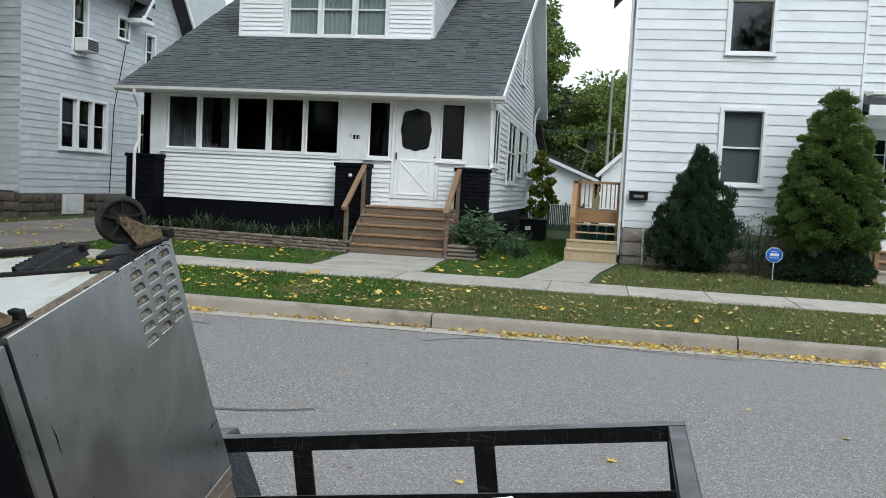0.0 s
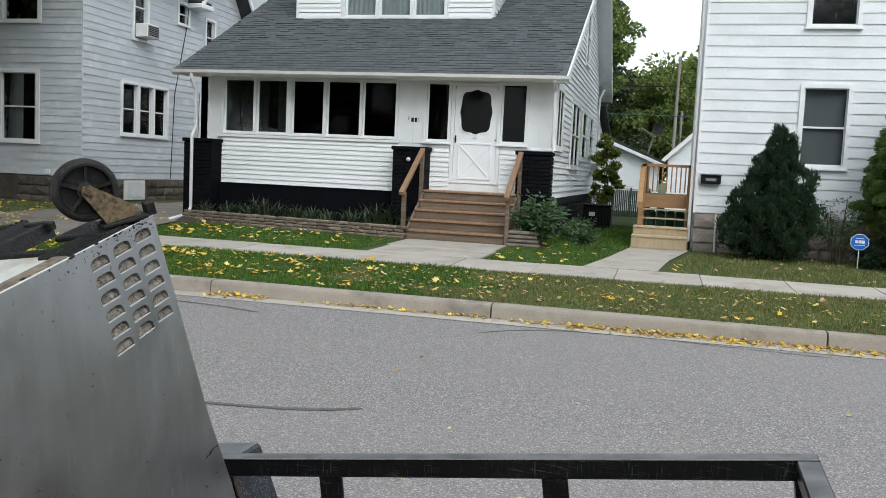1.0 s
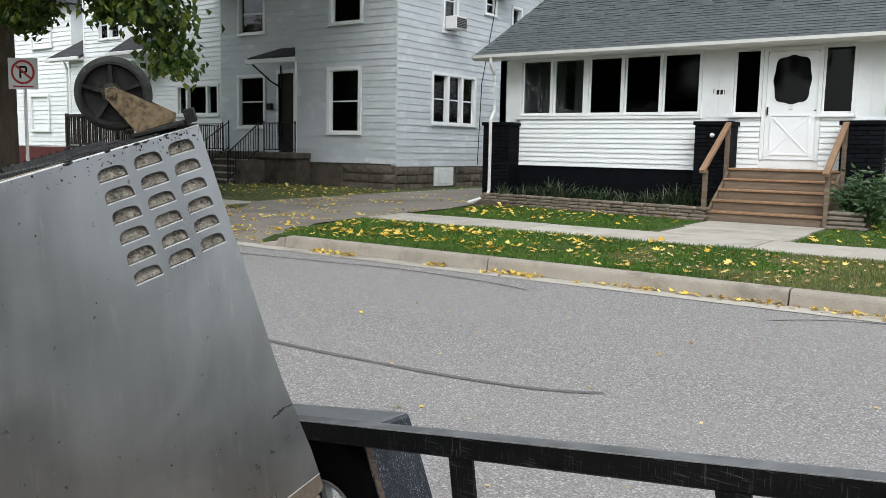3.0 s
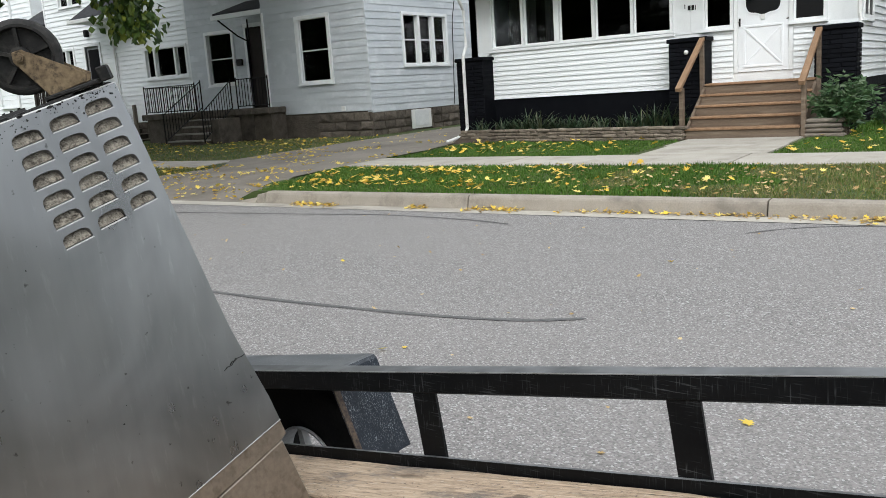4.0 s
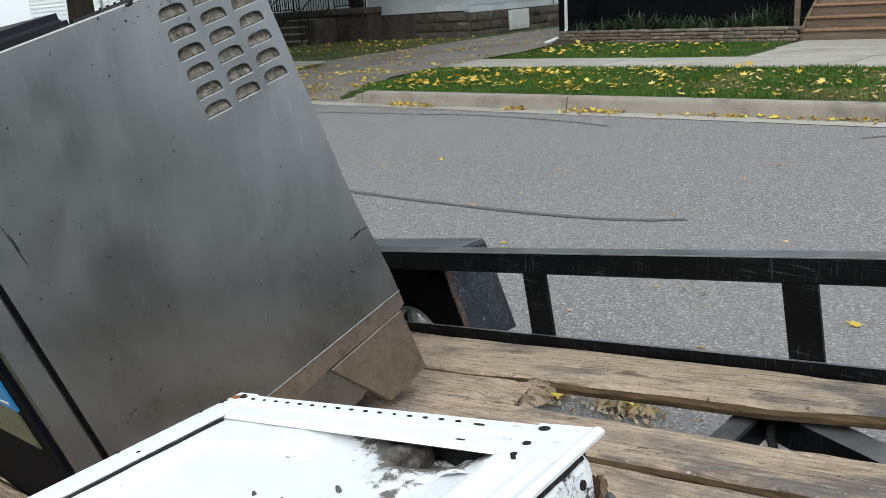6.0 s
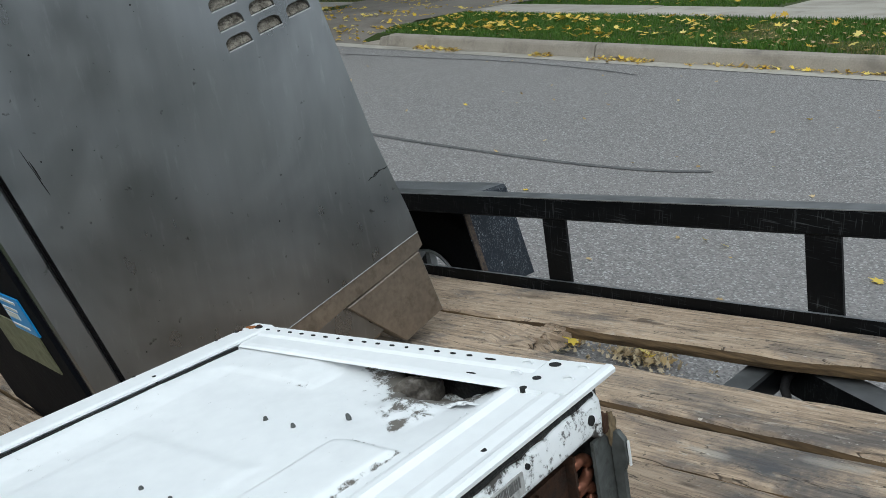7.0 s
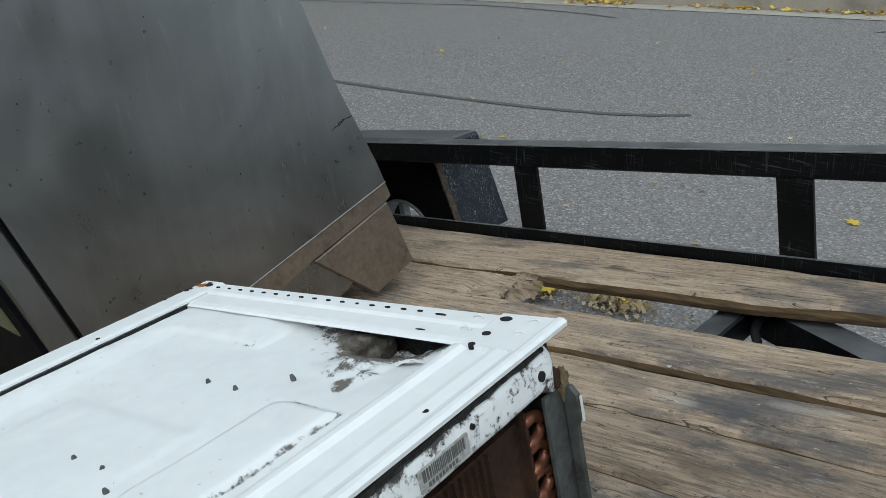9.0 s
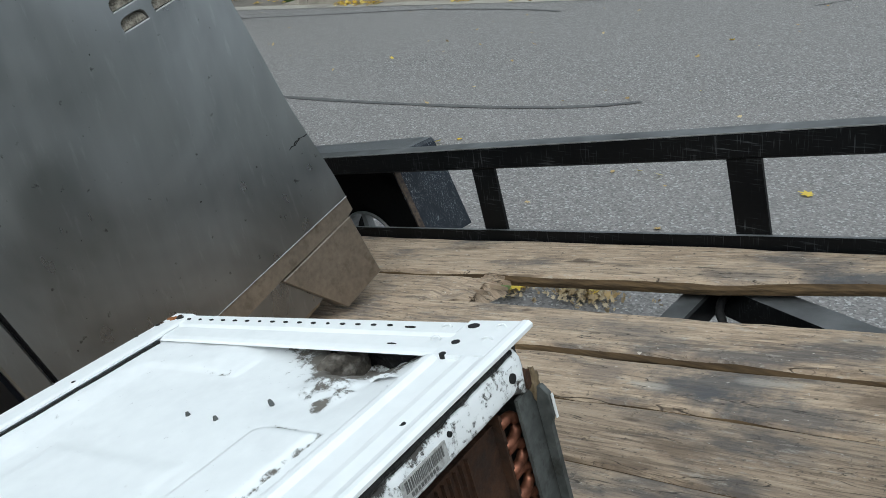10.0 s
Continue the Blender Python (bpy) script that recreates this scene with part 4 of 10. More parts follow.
for x in (SX0 - 0.09, SX1 + 0.05):
    boxpart("post", (x - 0.02, x + 0.05, SY - 0.02, SY + 0.07, zb - 0.02, zb + 0.86), WOOD_STEP, steps, bevel=0.006)
    boxpart("post", (x - 0.02, x + 0.05, 16.86, 16.94, zb + 0.55, zb + 1.66), WOOD_STEP, steps, bevel=0.006)
    bm = bmesh.new()
    prism(bm, [(SY - 0.14, zb + 0.80), (16.95, zb + 1.66), (16.95, zb + 1.72), (SY - 0.17, zb + 0.86)], "x", x - 0.035, x + 0.06)
    part("handrail", bm, WOOD_RAIL, steps, "weathered sloping handrail board", bevel=0.005)

# ---- neighbouring houses ----
def stone_course(parent, m, s0, s1, z0, z1, mat, rows=3, wide=0.45):
    """Rock-faced foundation stones, each a piece with a bulging face."""
    h = (z1 - z0) / rows
    for r in range(rows):
        s = s0
        while s < s1 - 0.05:
            w = min(wide * random.uniform(0.8, 1.25), s1 - s)
            bm = bmesh.new()
            v = bx(bm, s + 0.012, s + w - 0.012, -0.035, 0.02, z0 + r * h + 0.014, z0 + (r + 1) * h - 0.014)
            c = bm.verts.new((s + w / 2 + random.uniform(-0.05, 0.05), -0.035 - random.uniform(0.015, 0.045), z0 + (r + 0.5) * h))
            f = [q for q in bm.faces if all(abs(p.co.y + 0.035) < 1e-6 for p in q.verts)][0]
            e = list(f.verts)
            bm.faces.remove(f)
            for i in range(4):
                bm.faces.new((e[i], e[(i + 1) % 4], c))
            part("stone", bm, mat, parent, m=m)
            s += w


def closed_house(parent, x0, x1, y0, y1, z1, mat):
    """The walls that are not looked at: left side, back, and a floor and wall inside, black for unlit rooms."""
    boxpart("wall", (x0, x0 + 0.16, y0 + 0.16, y1, 0.0, z1), mat, parent)
    boxpart("wall", (x0 + 0.16, x1 - 0.16, y1 - 0.16, y1, 0.0, z1), mat, parent)
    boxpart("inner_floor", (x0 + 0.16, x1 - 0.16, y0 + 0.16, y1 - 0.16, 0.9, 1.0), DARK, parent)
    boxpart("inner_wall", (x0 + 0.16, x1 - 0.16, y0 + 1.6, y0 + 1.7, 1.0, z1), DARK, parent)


# -- white house with wide shakes --
RY, RX0, RX1 = 17.4, 1.2, 5.42
rhouse = thing("shingle_sided_house", (3.3, RY, zg(RY)), "tall white house with wide shingle siding on a block foundation", "house")
r_holes = [(2.96, 3.70, 1.90, 3.29), (2.97, 3.74, 4.39, 5.36)]
bm = bmesh.new()
wall_sheet(bm, RX0, RX1, 0.95, 8.0, r_holes)
rwall = part("wall", bm, SIDING_RIGHT, rhouse, m=front(RY))
boards(rwall, SIDING_RIGHT, front(RY), RX0 + 0.03, RX1 - 0.03, 0.96, 1.096, 0.195, r_holes, proud=0.016)
boards(rwall, SIDING_RIGHT, front(RY), RX0 + 0.03, RX1 - 0.03, 1.096, 7.0, 0.195, r_holes, proud=0.016)
for i in (0, 1):
    x = (RX0, RX1 - 0.05)[i]
    boxpart("corner_board", (x, x + 0.05, RY - 0.034, RY + 0.0, 0.95, 7.6), WHITE, rhouse)
window(rhouse, front(RY), *r_holes[0], trim=0.065, panes=(1, 2), curtain="blind", glass=SCREEN_PALE, shade=material("grey_blind", (0.34, 0.36, 0.36), (0.30, 0.32, 0.32), 0.8, scale=3, fine=30, bump=0.1))
window(rhouse, front(RY), *r_holes[1], trim=0.07, panes=(1, 1))
stone_course(rhouse, front(RY), RX0 + 0.02, RX1, 0.12, 0.95, STONE, 3, 0.42)
boxpart("foundation", (RX0 + 0.03, RX1, RY + 0.005, RY + 0.3, 0.0, 0.95), STONE, rhouse)
boxpart("wall", (RX1 - 0.16, RX1, RY + 0.16, 27.0, 0.0, 8.0), SIDING_RIGHT, rhouse)
bm = bmesh.new()
prism(bm, [(RX0, RY + 0.16), (RX0 + 0.16, RY + 0.16), (RX0 + 0.42, 26.84), (RX0 + 0.26, 26.84)], "z", 0.0, 8.0)
part("wall", bm, SIDING_RIGHT, rhouse)
boxpart("wall", (RX0 + 0.16, RX1 - 0.16, 26.84, 27.0, 0.0, 8.0), SIDING_RIGHT, rhouse)
# black wall added indoors, for the dimness behind the panes
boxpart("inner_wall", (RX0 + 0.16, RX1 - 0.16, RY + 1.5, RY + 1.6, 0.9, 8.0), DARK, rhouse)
bm = bmesh.new()
prism(bm, [(RX0 - 0.4, 7.3), ((RX0 + RX1) / 2, 10.0), (RX1 + 0.4, 7.3), (RX1 + 0.4, 7.45), ((RX0 + RX1) / 2, 10.2), (RX0 - 0.4, 7.45)], "y", RY - 0.4, 27.4)
part("roof", bm, SHINGLE_FAR, rhouse)
bm = bmesh.new()
prism(bm, [(RX0, 7.9), ((RX0 + RX1) / 2, 9.9), (RX1, 7.9)], "y", RY + 0.01, RY + 0.15)
part("gable", bm, SIDING_RIGHT, rhouse)
downspout(rhouse, [(RX0 - 0.06, RY + 0.05, 7.2), (RX0 - 0.06, RY + 0.05, 3.0), (RX0 - 0.05, RY + 0.05, 0.4)], 0.03)
bm = bmesh.new()
tube(bm, [(RX0 + 0.42, RY - 0.09, 0.15), (RX0 + 0.41, RY - 0.08, 0.95)], 0.018)
part("vent_pipe", bm, METAL_WHITE, rhouse)
# recessed entrance beside it
PX0, PX1, PYR = RX1, 9.2, 19.6
bm = bmesh.new()
e_holes = [(6.0, 6.9, 1.1, 3.15)]
wall_sheet(bm, PX0, PX1, 0.9, 8.0, e_holes)
ewall = part("wall", bm, SIDING_RIGHT, rhouse, m=front(PYR))
boards(ewall, SIDING_RIGHT, front(PYR), PX0, PX1, 4.0, 6.2, 0.195, [], proud=0.022)
edoor = boxpart("entrance_door", (6.0, 6.9, PYR + 0.04, PYR + 0.08, 1.1, 3.15), WHITE_DOOR, rhouse, "white entrance door with a grid of panes")
for i in range(3):
    for j in range(4):
        boxpart("pane", (6.1 + 0.24 * i, 6.31 + 0.24 * i, PYR + 0.03, PYR + 0.038, 1.75 + 0.32 * j, 2.04 + 0.32 * j), DARK, edoor)
boxpart("porch_floor", (PX0 + 0.01, PX1, 17.4, PYR - 0.01, 0.75, 0.92), WHITE, rhouse)
boxpart("porch_base", (PX0 + 0.01, PX1, 17.45, PYR - 0.02, 0.1, 0.75), STONE_DARK, rhouse)
bm = bmesh.new()
prism(bm, [(17.05, 3.42), (PYR, 3.95), (PYR, 3.8), (17.05, 3.3)], "x", PX0 + 0.02, PX1)
part("porch_roof", bm, SHINGLE_FAR, rhouse, "low grey porch roof")
boxpart("fascia", (PX0 + 0.02, PX1, 17.0, 17.05, 3.24, 3.44), WHITE, rhouse, bevel=0.01)
boxpart("porch_ceiling", (PX0 + 0.02, PX1, 17.05, PYR, 3.22, 3.26), WHITE, rhouse)
boxpart("awning_bracket", (PX0 + 0.05, PX0 + 0.3, 17.0, 17.4, 3.62, 3.7), METAL_WHITE, rhouse, bevel=0.01)
boxpart("awning_bracket", (PX0 + 0.12, PX0 + 0.7, 17.1, 17.2, 3.58, 3.66), METAL_WHITE, rhouse, bevel=0.01)
mail = thing("mailbox", (1.48, RY - 0.06, 1.58), "black metal wall mailbox on white siding", "mailbox")
boxpart("box", (1.30, 1.65, RY - 0.13, RY - 0.02, 1.5, 1.64), IRON, mail, bevel=0.01)
boxpart("lid", (1.29, 1.66, RY - 0.14, RY - 0.02, 1.64, 1.665), IRON, mail, bevel=0.006)
boxpart("plate", (1.38, 1.57, RY - 0.136, RY - 0.13, 1.55, 1.6), GRIME_GREY, mail)
front_steps = thing("entrance_steps", (6.1, 16.9, zg(17)), "brown wooden entrance steps with pale lower treads", "steps")
for k in range(4):
    boxpart("tread", (5.62, 7.2, 16.3 + 0.27 * k, 16.6 + 0.27 * k, 0.24 + 0.17 * k, 0.28 + 0.17 * k), WOOD_RAIL if k > 1 else CONCRETE, front_steps, bevel=0.006)
    boxpart("riser", (5.62, 7.2, 16.33 + 0.27 * k, 16.35 + 0.27 * k, 0.1 + 0.17 * k, 0.24 + 0.17 * k), WOOD_STEP if k > 1 else CONCRETE, front_steps)
boxpart("post", (5.54, 5.62, 16.35, 16.45, 0.2, 1.05), WOOD_NEW, front_steps, bevel=0.006)

# -- pale grey house across the drive --
LY, LX0, LX1, LBACK = 19.5, -17.55, -13.7, 31.0
lhouse = thing("grey_house", (-17.5, LY, zg(LY)), "two-storey pale grey house with wide siding and stone foundation", "house")
l_holes = [(-16.15, -15.05, 1.80, 3.52), (-16.08, -15.0, 4.85, 6.55)]
bm = bmesh.new()
wall_sheet(bm, LX0, LX1, 0.92, 8.2, l_holes)
lwall = part("wall", bm, SIDING_GREY, lhouse, m=front(LY))
boards(lwall, SIDING_GREY, front(LY), LX0, LX1 - 0.03, 0.93, 7.4, 0.19, l_holes, proud=0.014)
window(lhouse, front(LY), *l_holes[0], trim=0.1, panes=(1, 2), curtain="parted", glass=PLAIN_GLASS)
window(lhouse, front(LY), *l_holes[1], trim=0.1, panes=(1, 2))
ls_holes = [(21.12, 21.78, 2.12, 3.48), (21.88, 22.5, 2.12, 3.48), (22.6, 23.22, 2.12, 3.48), (21.6, 22.2, 4.75, 6.5), (23.78, 24.3, 5.55, 6.12), (25.1, 25.6, 2.1, 3.4), (25.35, 25.85, 4.9, 5.9)]
bm = bmesh.new()
wall_sheet(bm, LY, LBACK, 0.86, 8.2, ls_holes)
lside = part("wall", bm, SIDING_GREY, lhouse, m=flank(LX1))
boards(lside, SIDING_GREY, flank(LX1), LY, 27.5, 0.87, 7.4, 0.19, ls_holes, proud=0.014)
boxpart("corner_board", (LX1 - 0.03, LX1 + 0.016, LY - 0.016, LY + 0.03, 0.9, 8.0), SIDING_GREY, lhouse)
for k, w in enumerate(ls_holes):
    window(lhouse, flank(LX1), *w, trim=0.08, panes=(1, 2), curtain="parted" if k < 3 else "", glass=PLAIN_GLASS if k < 3 else GLASS, lift=0.005 if k == 1 else 0.0)
closed_house(lhouse, -22.68, LX1, 21.2, LBACK, 8.2, SIDING_GREY)
stone_course(lhouse, front(LY), LX0 + 1.9, LX1, 0.16, 0.9, STONE_DARK, 3, 0.5)
boxpart("foundation", (LX0, LX1 - 0.01, LY + 0.02, LY + 0.3, 0.0, 0.92), STONE_DARK, lhouse)
stone_course(lhouse, flank(LX1), LY, 21.2, 0.16, 0.86, STONE_DARK, 3, 0.5)
stone_course(lhouse, flank(LX1), 22.3, 27.5, 0.16, 0.86, STONE_DARK, 3, 0.5)
boxpart("foundation", (LX1 - 0.3, LX1 - 0.01, LY, LBACK, 0.0, 0.86), STONE_DARK, lhouse)
boxpart("cellar_window", (LX1 - 0.02, LX1 + 0.02, 21.25, 22.2, 0.3, 0.84), METAL_WHITE, lhouse, "boarded cellar window")
boxpart("cellar_window", (LX1 + 0.02, LX1 + 0.03, 21.4, 22.05, 0.36, 0.8), CURTAIN, lhouse)
# recessed part with the porch
LY2 = 21.0
q_holes = [(-21.75, -20.55, 2.02, 3.62), (-19.85, -19.15, 1.17, 3.7), (-21.7, -20.55, 5.08, 6.3)]
QX0, QX1 = -22.68, LX0
bm = bmesh.new()
wall_sheet(bm, QX0, QX1, 0.9, 8.2, q_holes)
qwall = part("wall", bm, SIDING_GREY, lhouse, m=front(LY2))
boards(qwall, SIDING_GREY, front(LY2), QX0, QX1, 0.93, 7.4, 0.19, q_holes, proud=0.014)
boxpart("wall", (LX0, LX0 + 0.16, LY + 0.16, LY2, 0.9, 8.2), SIDING_GREY, lhouse)
window(lhouse, front(LY2), *q_holes[0], trim=0.1, panes=(1, 2))
window(lhouse, front(LY2), *q_holes[2], trim=0.1, panes=(1, 2))
d0, d1, dt = q_holes[1][0], q_holes[1][1], q_holes[1][3]
bm = bmesh.new()
for q in ((d0 - 0.1, d0, 1.17, dt + 0.12), (d1, d1 + 0.1, 1.17, dt + 0.12), (d0, d1, dt, dt + 0.12)):
    bx(bm, q[0], q[1], LY2 - 0.03, LY2 + 0.1, q[2], q[3])
part("door_frame", bm, WHITE, lhouse)
boxpart("entry_door", (d0, d1, LY2 + 0.06, LY2 + 0.1, 1.17, dt), material("dark_door", (0.02, 0.015, 0.013), (0.03, 0.022, 0.02), 0.5, spec=0.1), lhouse, "dark wooden entrance door")
bm = bmesh.new()
prism(bm, [(19.6, 4.05), (LY2, 4.5), (LY2, 4.35), (19.6, 3.92)], "x", -19.75, LX0)
part("canopy", bm, SHINGLE_FAR, lhouse, "dark shingled door canopy")
boxpart("canopy_fascia", (-19.8, LX0 + 0.02, 19.55, 19.62, 3.86, 4.0), WHITE, lhouse, bevel=0.01)
bm = bmesh.new()
tube(bm, [(-19.7, 20.95, 3.25), (-19.7, 20.5, 3.42), (-19.7, 19.75, 3.88)], 0.025, 6)
tube(bm, [(-19.7, 20.95, 3.28), (-19.7, 20.95, 3.95)], 0.025, 6)
part("bracket", bm, IRON, lhouse, "black iron canopy bracket")
boxpart("letter_box", (-20.35, -20.1, LY2 - 0.1, LY2 - 0.02, 2.55, 2.75), IRON, lhouse, bevel=0.01)
downspout(lhouse, [(LX0 + 0.12, LY - 0.1, 3.85), (LX0 + 0.1, LY - 0.08, 3.6), (LX0 + 0.08, LY - 0.08, 0.55)], 0.04)
boxpart("meter", (-14.75, -14.62, LY - 0.06, LY - 0.01, 0.95, 1.08), METAL_WHITE, lhouse, bevel=0.01)
bm = bmesh.new()
tube(bm, [(LX1 + 0.04, 24.5, 7.4), (LX1 + 0.04, 24.2, 5.5), (LX1 + 0.04, 23.6, 3.4), (LX1 + 0.04, 23.45, 0.9)], 0.012, 5)
tube(bm, [(LX1 + 0.04, 25.0, 3.6), (LX1 + 0.04, 24.95, 2.0), (LX1 + 0.04, 24.9, 0.9)], 0.008, 5)
part("cable", bm, IRON, lhouse, "thin dark cable on the siding")
# roof: gable to the street over the projecting part, eaves to the drive
bm = bmesh.new()
prism(bm, [(LX1 + 0.5, 6.75), (-18.2, 9.6), (-23.1, 6.75), (-23.1, 6.62), (-18.2, 9.45), (LX1 + 0.5, 6.62)], "y", LY - 0.5, 25.0)
part("roof", bm, SHINGLE_FAR, lhouse)
boxpart("eave_board", (LX1 + 0.3, LX1 + 0.52, LY - 0.5, 20.8, 6.5, 6.64), WHITE, lhouse)
bm = bmesh.new()
prism(bm, [(24.3, 6.3), (26.0, 8.6), (27.8, 6.3), (27.8, 6.15), (26.0, 8.4), (24.3, 6.15)], "x", -16.0, LX1 + 0.55)
part("cross_gable", bm, SHINGLE_FAR, lhouse)
for a, b in (((24.25, 6.22), (26.0, 8.52)), ((26.0, 8.52), (27.85, 6.22))):
    bm = bmesh.new()
    prism(bm, [a, b, (b[0], b[1] - 0.22), (a[0], a[1] - 0.18)], "x", LX1 + 0.5, LX1 + 0.56)
    part("rake_board", bm, WHITE, lhouse)
boxpart("eave_return", (LX1, LX1 + 0.55, 24.2, 24.9, 6.06, 6.2), WHITE, lhouse, bevel=0.02)
boxpart("eave_return", (LX1, LX1 + 0.5, 24.25, 24.85, 6.2, 6.3), SHINGLE_FAR, lhouse, bevel=0.03)
window_ac = thing("window_unit", (LX1 + 0.15, 21.9, 4.75), "beige window air conditioner in the upper window", "air conditioner")
boxpart("case", (LX1 + 0.03, LX1 + 0.42, 21.62, 22.18, 4.78, 5.15), METAL_WHITE, window_ac, bevel=0.02)
boxpart("grille", (LX1 + 0.42, LX1 + 0.43, 21.66, 22.14, 4.82, 5.11), GRIME_GREY, window_ac)
for k in range(6):
    boxpart("slat", (LX1 + 0.43, LX1 + 0.436, 21.66, 22.14, 4.84 + 0.045 * k, 4.86 + 0.045 * k), IRON, window_ac)
# porch slab, steps and iron railings
lporch = thing("concrete_porch", (-19.5, 19.6, zg(19.5)), "weathered concrete porch with steps in front of the grey house", "porch")
boxpart("slab", (-22.65, LX0 - 0.01, 18.75, LY2 - 0.02, 1.0, 1.18), CONCRETE_DARK, lporch, bevel=0.02)
boxpart("slab", (LX0 - 0.008, -16.85, 18.75, LY - 0.05, 1.0, 1.178), CONCRETE_DARK, lporch, bevel=0.02)
boxpart("base", (LX0 - 0.048, -16.9, 18.87, LY - 0.05, 0.0, 1.0), STONE_DARK, lporch)
boxpart("base", (-22.5, LX0 - 0.05, 18.85, LY2 - 0.03, 0.0, 1.0), CONCRETE_DARK, lporch)
for k in range(4):
    boxpart("step", (-20.0, -18.5, 17.65 + 0.28 * k, 18.8, 0.05 + 0.0, 0.34 + 0.19 * k), CONCRETE_DARK, lporch, bevel=0.01)
    boxpart("tread", (-20.02, -18.48, 17.62 + 0.28 * k, 17.95 + 0.28 * k, 0.342 + 0.19 * k, 0.385 + 0.19 * k), CONCRETE_OLD, lporch, "pale step tread", bevel=0.01)
boxpart("cheek_wall", (-18.5, -18.15, 18.0, 18.84, 0.05, 0.95), CONCRETE_DARK, lporch, bevel=0.02)


def iron_rail(parent, p0, p1, h=0.85, gap=0.115, slope=False):
    """A run of black iron railing: two rails, posts at the ends, a bar every few centimetres."""
    p0, p1 = Vector(p0), Vector(p1)
    n = max(2, int((p1 - p0).length / gap))
    up = Vector((0, 0, 1))
    for z in (0.08, h):
        bm = bmesh.new()
        cyl(bm, p0 + up * z, p1 + up * z, 0.016, n=6)
        part("rail", bm, IRON, parent)
    for i in range(n + 1):
        p = p0.lerp(p1, i / n)
        bm = bmesh.new()
        cyl(bm, p + up * (0.0 if i in (0, n) else 0.08), p + up * (h + (0.06 if i in (0, n) else 0)), 0.02 if i in (0, n) else 0.0115, n=5)
        part("bar", bm, IRON, parent)


railing = thing("porch_railing", (-20.5, 18.8, 1.16), "black iron porch railing with thin bars", "railing")
iron_rail(railing, (-22.5, 18.85, 1.16), (-20.05, 18.85, 1.16), gap=0.1)
iron_rail(railing, (-22.5, 18.85, 1.16), (-22.5, 20.9, 1.16))
iron_rail(railing, (-18.2, 18.85, 1.18), (-16.9, 18.85, 1.18))
iron_rail(railing, (-20.05, 17.6, 0.3), (-19.95, 19.0, 1.22))
iron_rail(railing, (-18.45, 17.7, 0.3), (-18.45, 18.85, 1.16))

# -- white vinyl house beyond it: a gabled wing with lower shoulders, and a plain range beside it --
WY = 21.2
whouse = thing("white_vinyl_house", (-28, WY, zg(WY)), "white vinyl sided house with shingled canopies and railed stoop", "house")
w_holes = [(-25.3, -23.12, 2.46, 3.42), (-28.9, -28.0, 1.25, 3.84), (-31.5, -29.7, 2.72, 3.8), (-30.2, -28.85, 5.44, 6.5)]
bm = bmesh.new()
wall_sheet(bm, -32.4, -22.9, 0.9, 4.8, w_holes[:3])
wwall = part("wall", bm, SIDING_WHITE, whouse, m=front(WY))
boards(wwall, SIDING_WHITE, front(WY), -32.36, -27.05, 0.92, 4.8, 0.16, w_holes[:3], proud=0.026)
boards(wwall, SIDING_WHITE, front(WY), -27.0, -22.92, 0.92, 4.8, 0.16, w_holes[:3], proud=0.026)
bm = bmesh.new()
wall_sheet(bm, -31.3, -22.9, 4.8, 8.5, w_holes[3:])
wupper = part("wall", bm, SIDING_WHITE, whouse, m=front(WY))
boards(wupper, SIDING_WHITE, front(WY), -31.26, -27.85, 4.8, 7.4, 0.16, w_holes[3:], proud=0.026)
boards(wupper, SIDING_WHITE, front(WY), -27.8, -22.92, 4.8, 7.4, 0.16, [], proud=0.026)
for x, z0, z1 in ((-32.4, 0.9, 4.8), (-27.05, 0.9, 4.75), (-31.3, 4.8, 7.6), (-27.85, 4.8, 7.6), (-22.96, 0.9, 7.6)):
    boxpart("corner_board", (x, x + 0.07, WY - 0.04, WY, z0, z1), WHITE, whouse)
# three-light windows: two narrow lights beside a wide fixed one, blinds behind the wide one
for x0, x1, z0, z1 in (w_holes[0], w_holes[2]):
    a_, b_ = x0 + 0.24 * (x1 - x0), x1 - 0.26 * (x1 - x0)
    boxpart("mullion", (a_ - 0.05, a_ + 0.03, WY - 0.03, WY + 0.08, z0, z1), WHITE, whouse)
    boxpart("mullion", (b_ - 0.03, b_ + 0.05, WY - 0.03, WY + 0.08, z0, z1), WHITE, whouse)
    window(whouse, front(WY), x0, a_ - 0.05, z0, z1, trim=0.09, panes=(1, 1), sill=False, curtain="full", glass=PLAIN_GLASS)
    window(whouse, front(WY), a_ + 0.03, b_ - 0.03, z0, z1, trim=0.09, panes=(1, 1), sill=False, curtain="full", glass=PLAIN_GLASS, lift=0.004)
    window(whouse, front(WY), b_ + 0.05, x1, z0, z1, trim=0.09, panes=(1, 1), sill=False, curtain="full", glass=PLAIN_GLASS)
    boxpart("sill", (x0 - 0.1, x1 + 0.1, WY - 0.08, WY - 0.05, z0 - 0.11, z0 - 0.04), WHITE, whouse)
window(whouse, front(WY), -30.2, -29.58, 5.44, 6.5, trim=0.09, panes=(1, 2), curtain="full", glass=PLAIN_GLASS)
boxpart("mullion", (-29.58, -29.47, WY - 0.06, WY + 0.08, 5.40, 6.6), WHITE, whouse)
window(whouse, front(WY), -29.47, -28.85, 5.44, 6.5, trim=0.09, panes=(1, 2), curtain="full", glass=SCREEN_PALE, lift=0.004)
wdoor = boxpart("front_door", (-28.9, -28.0, WY + 0.05, WY + 0.1, 1.25, 3.84), GRIME_GREY, whouse, "grey storm door with two dark lights")
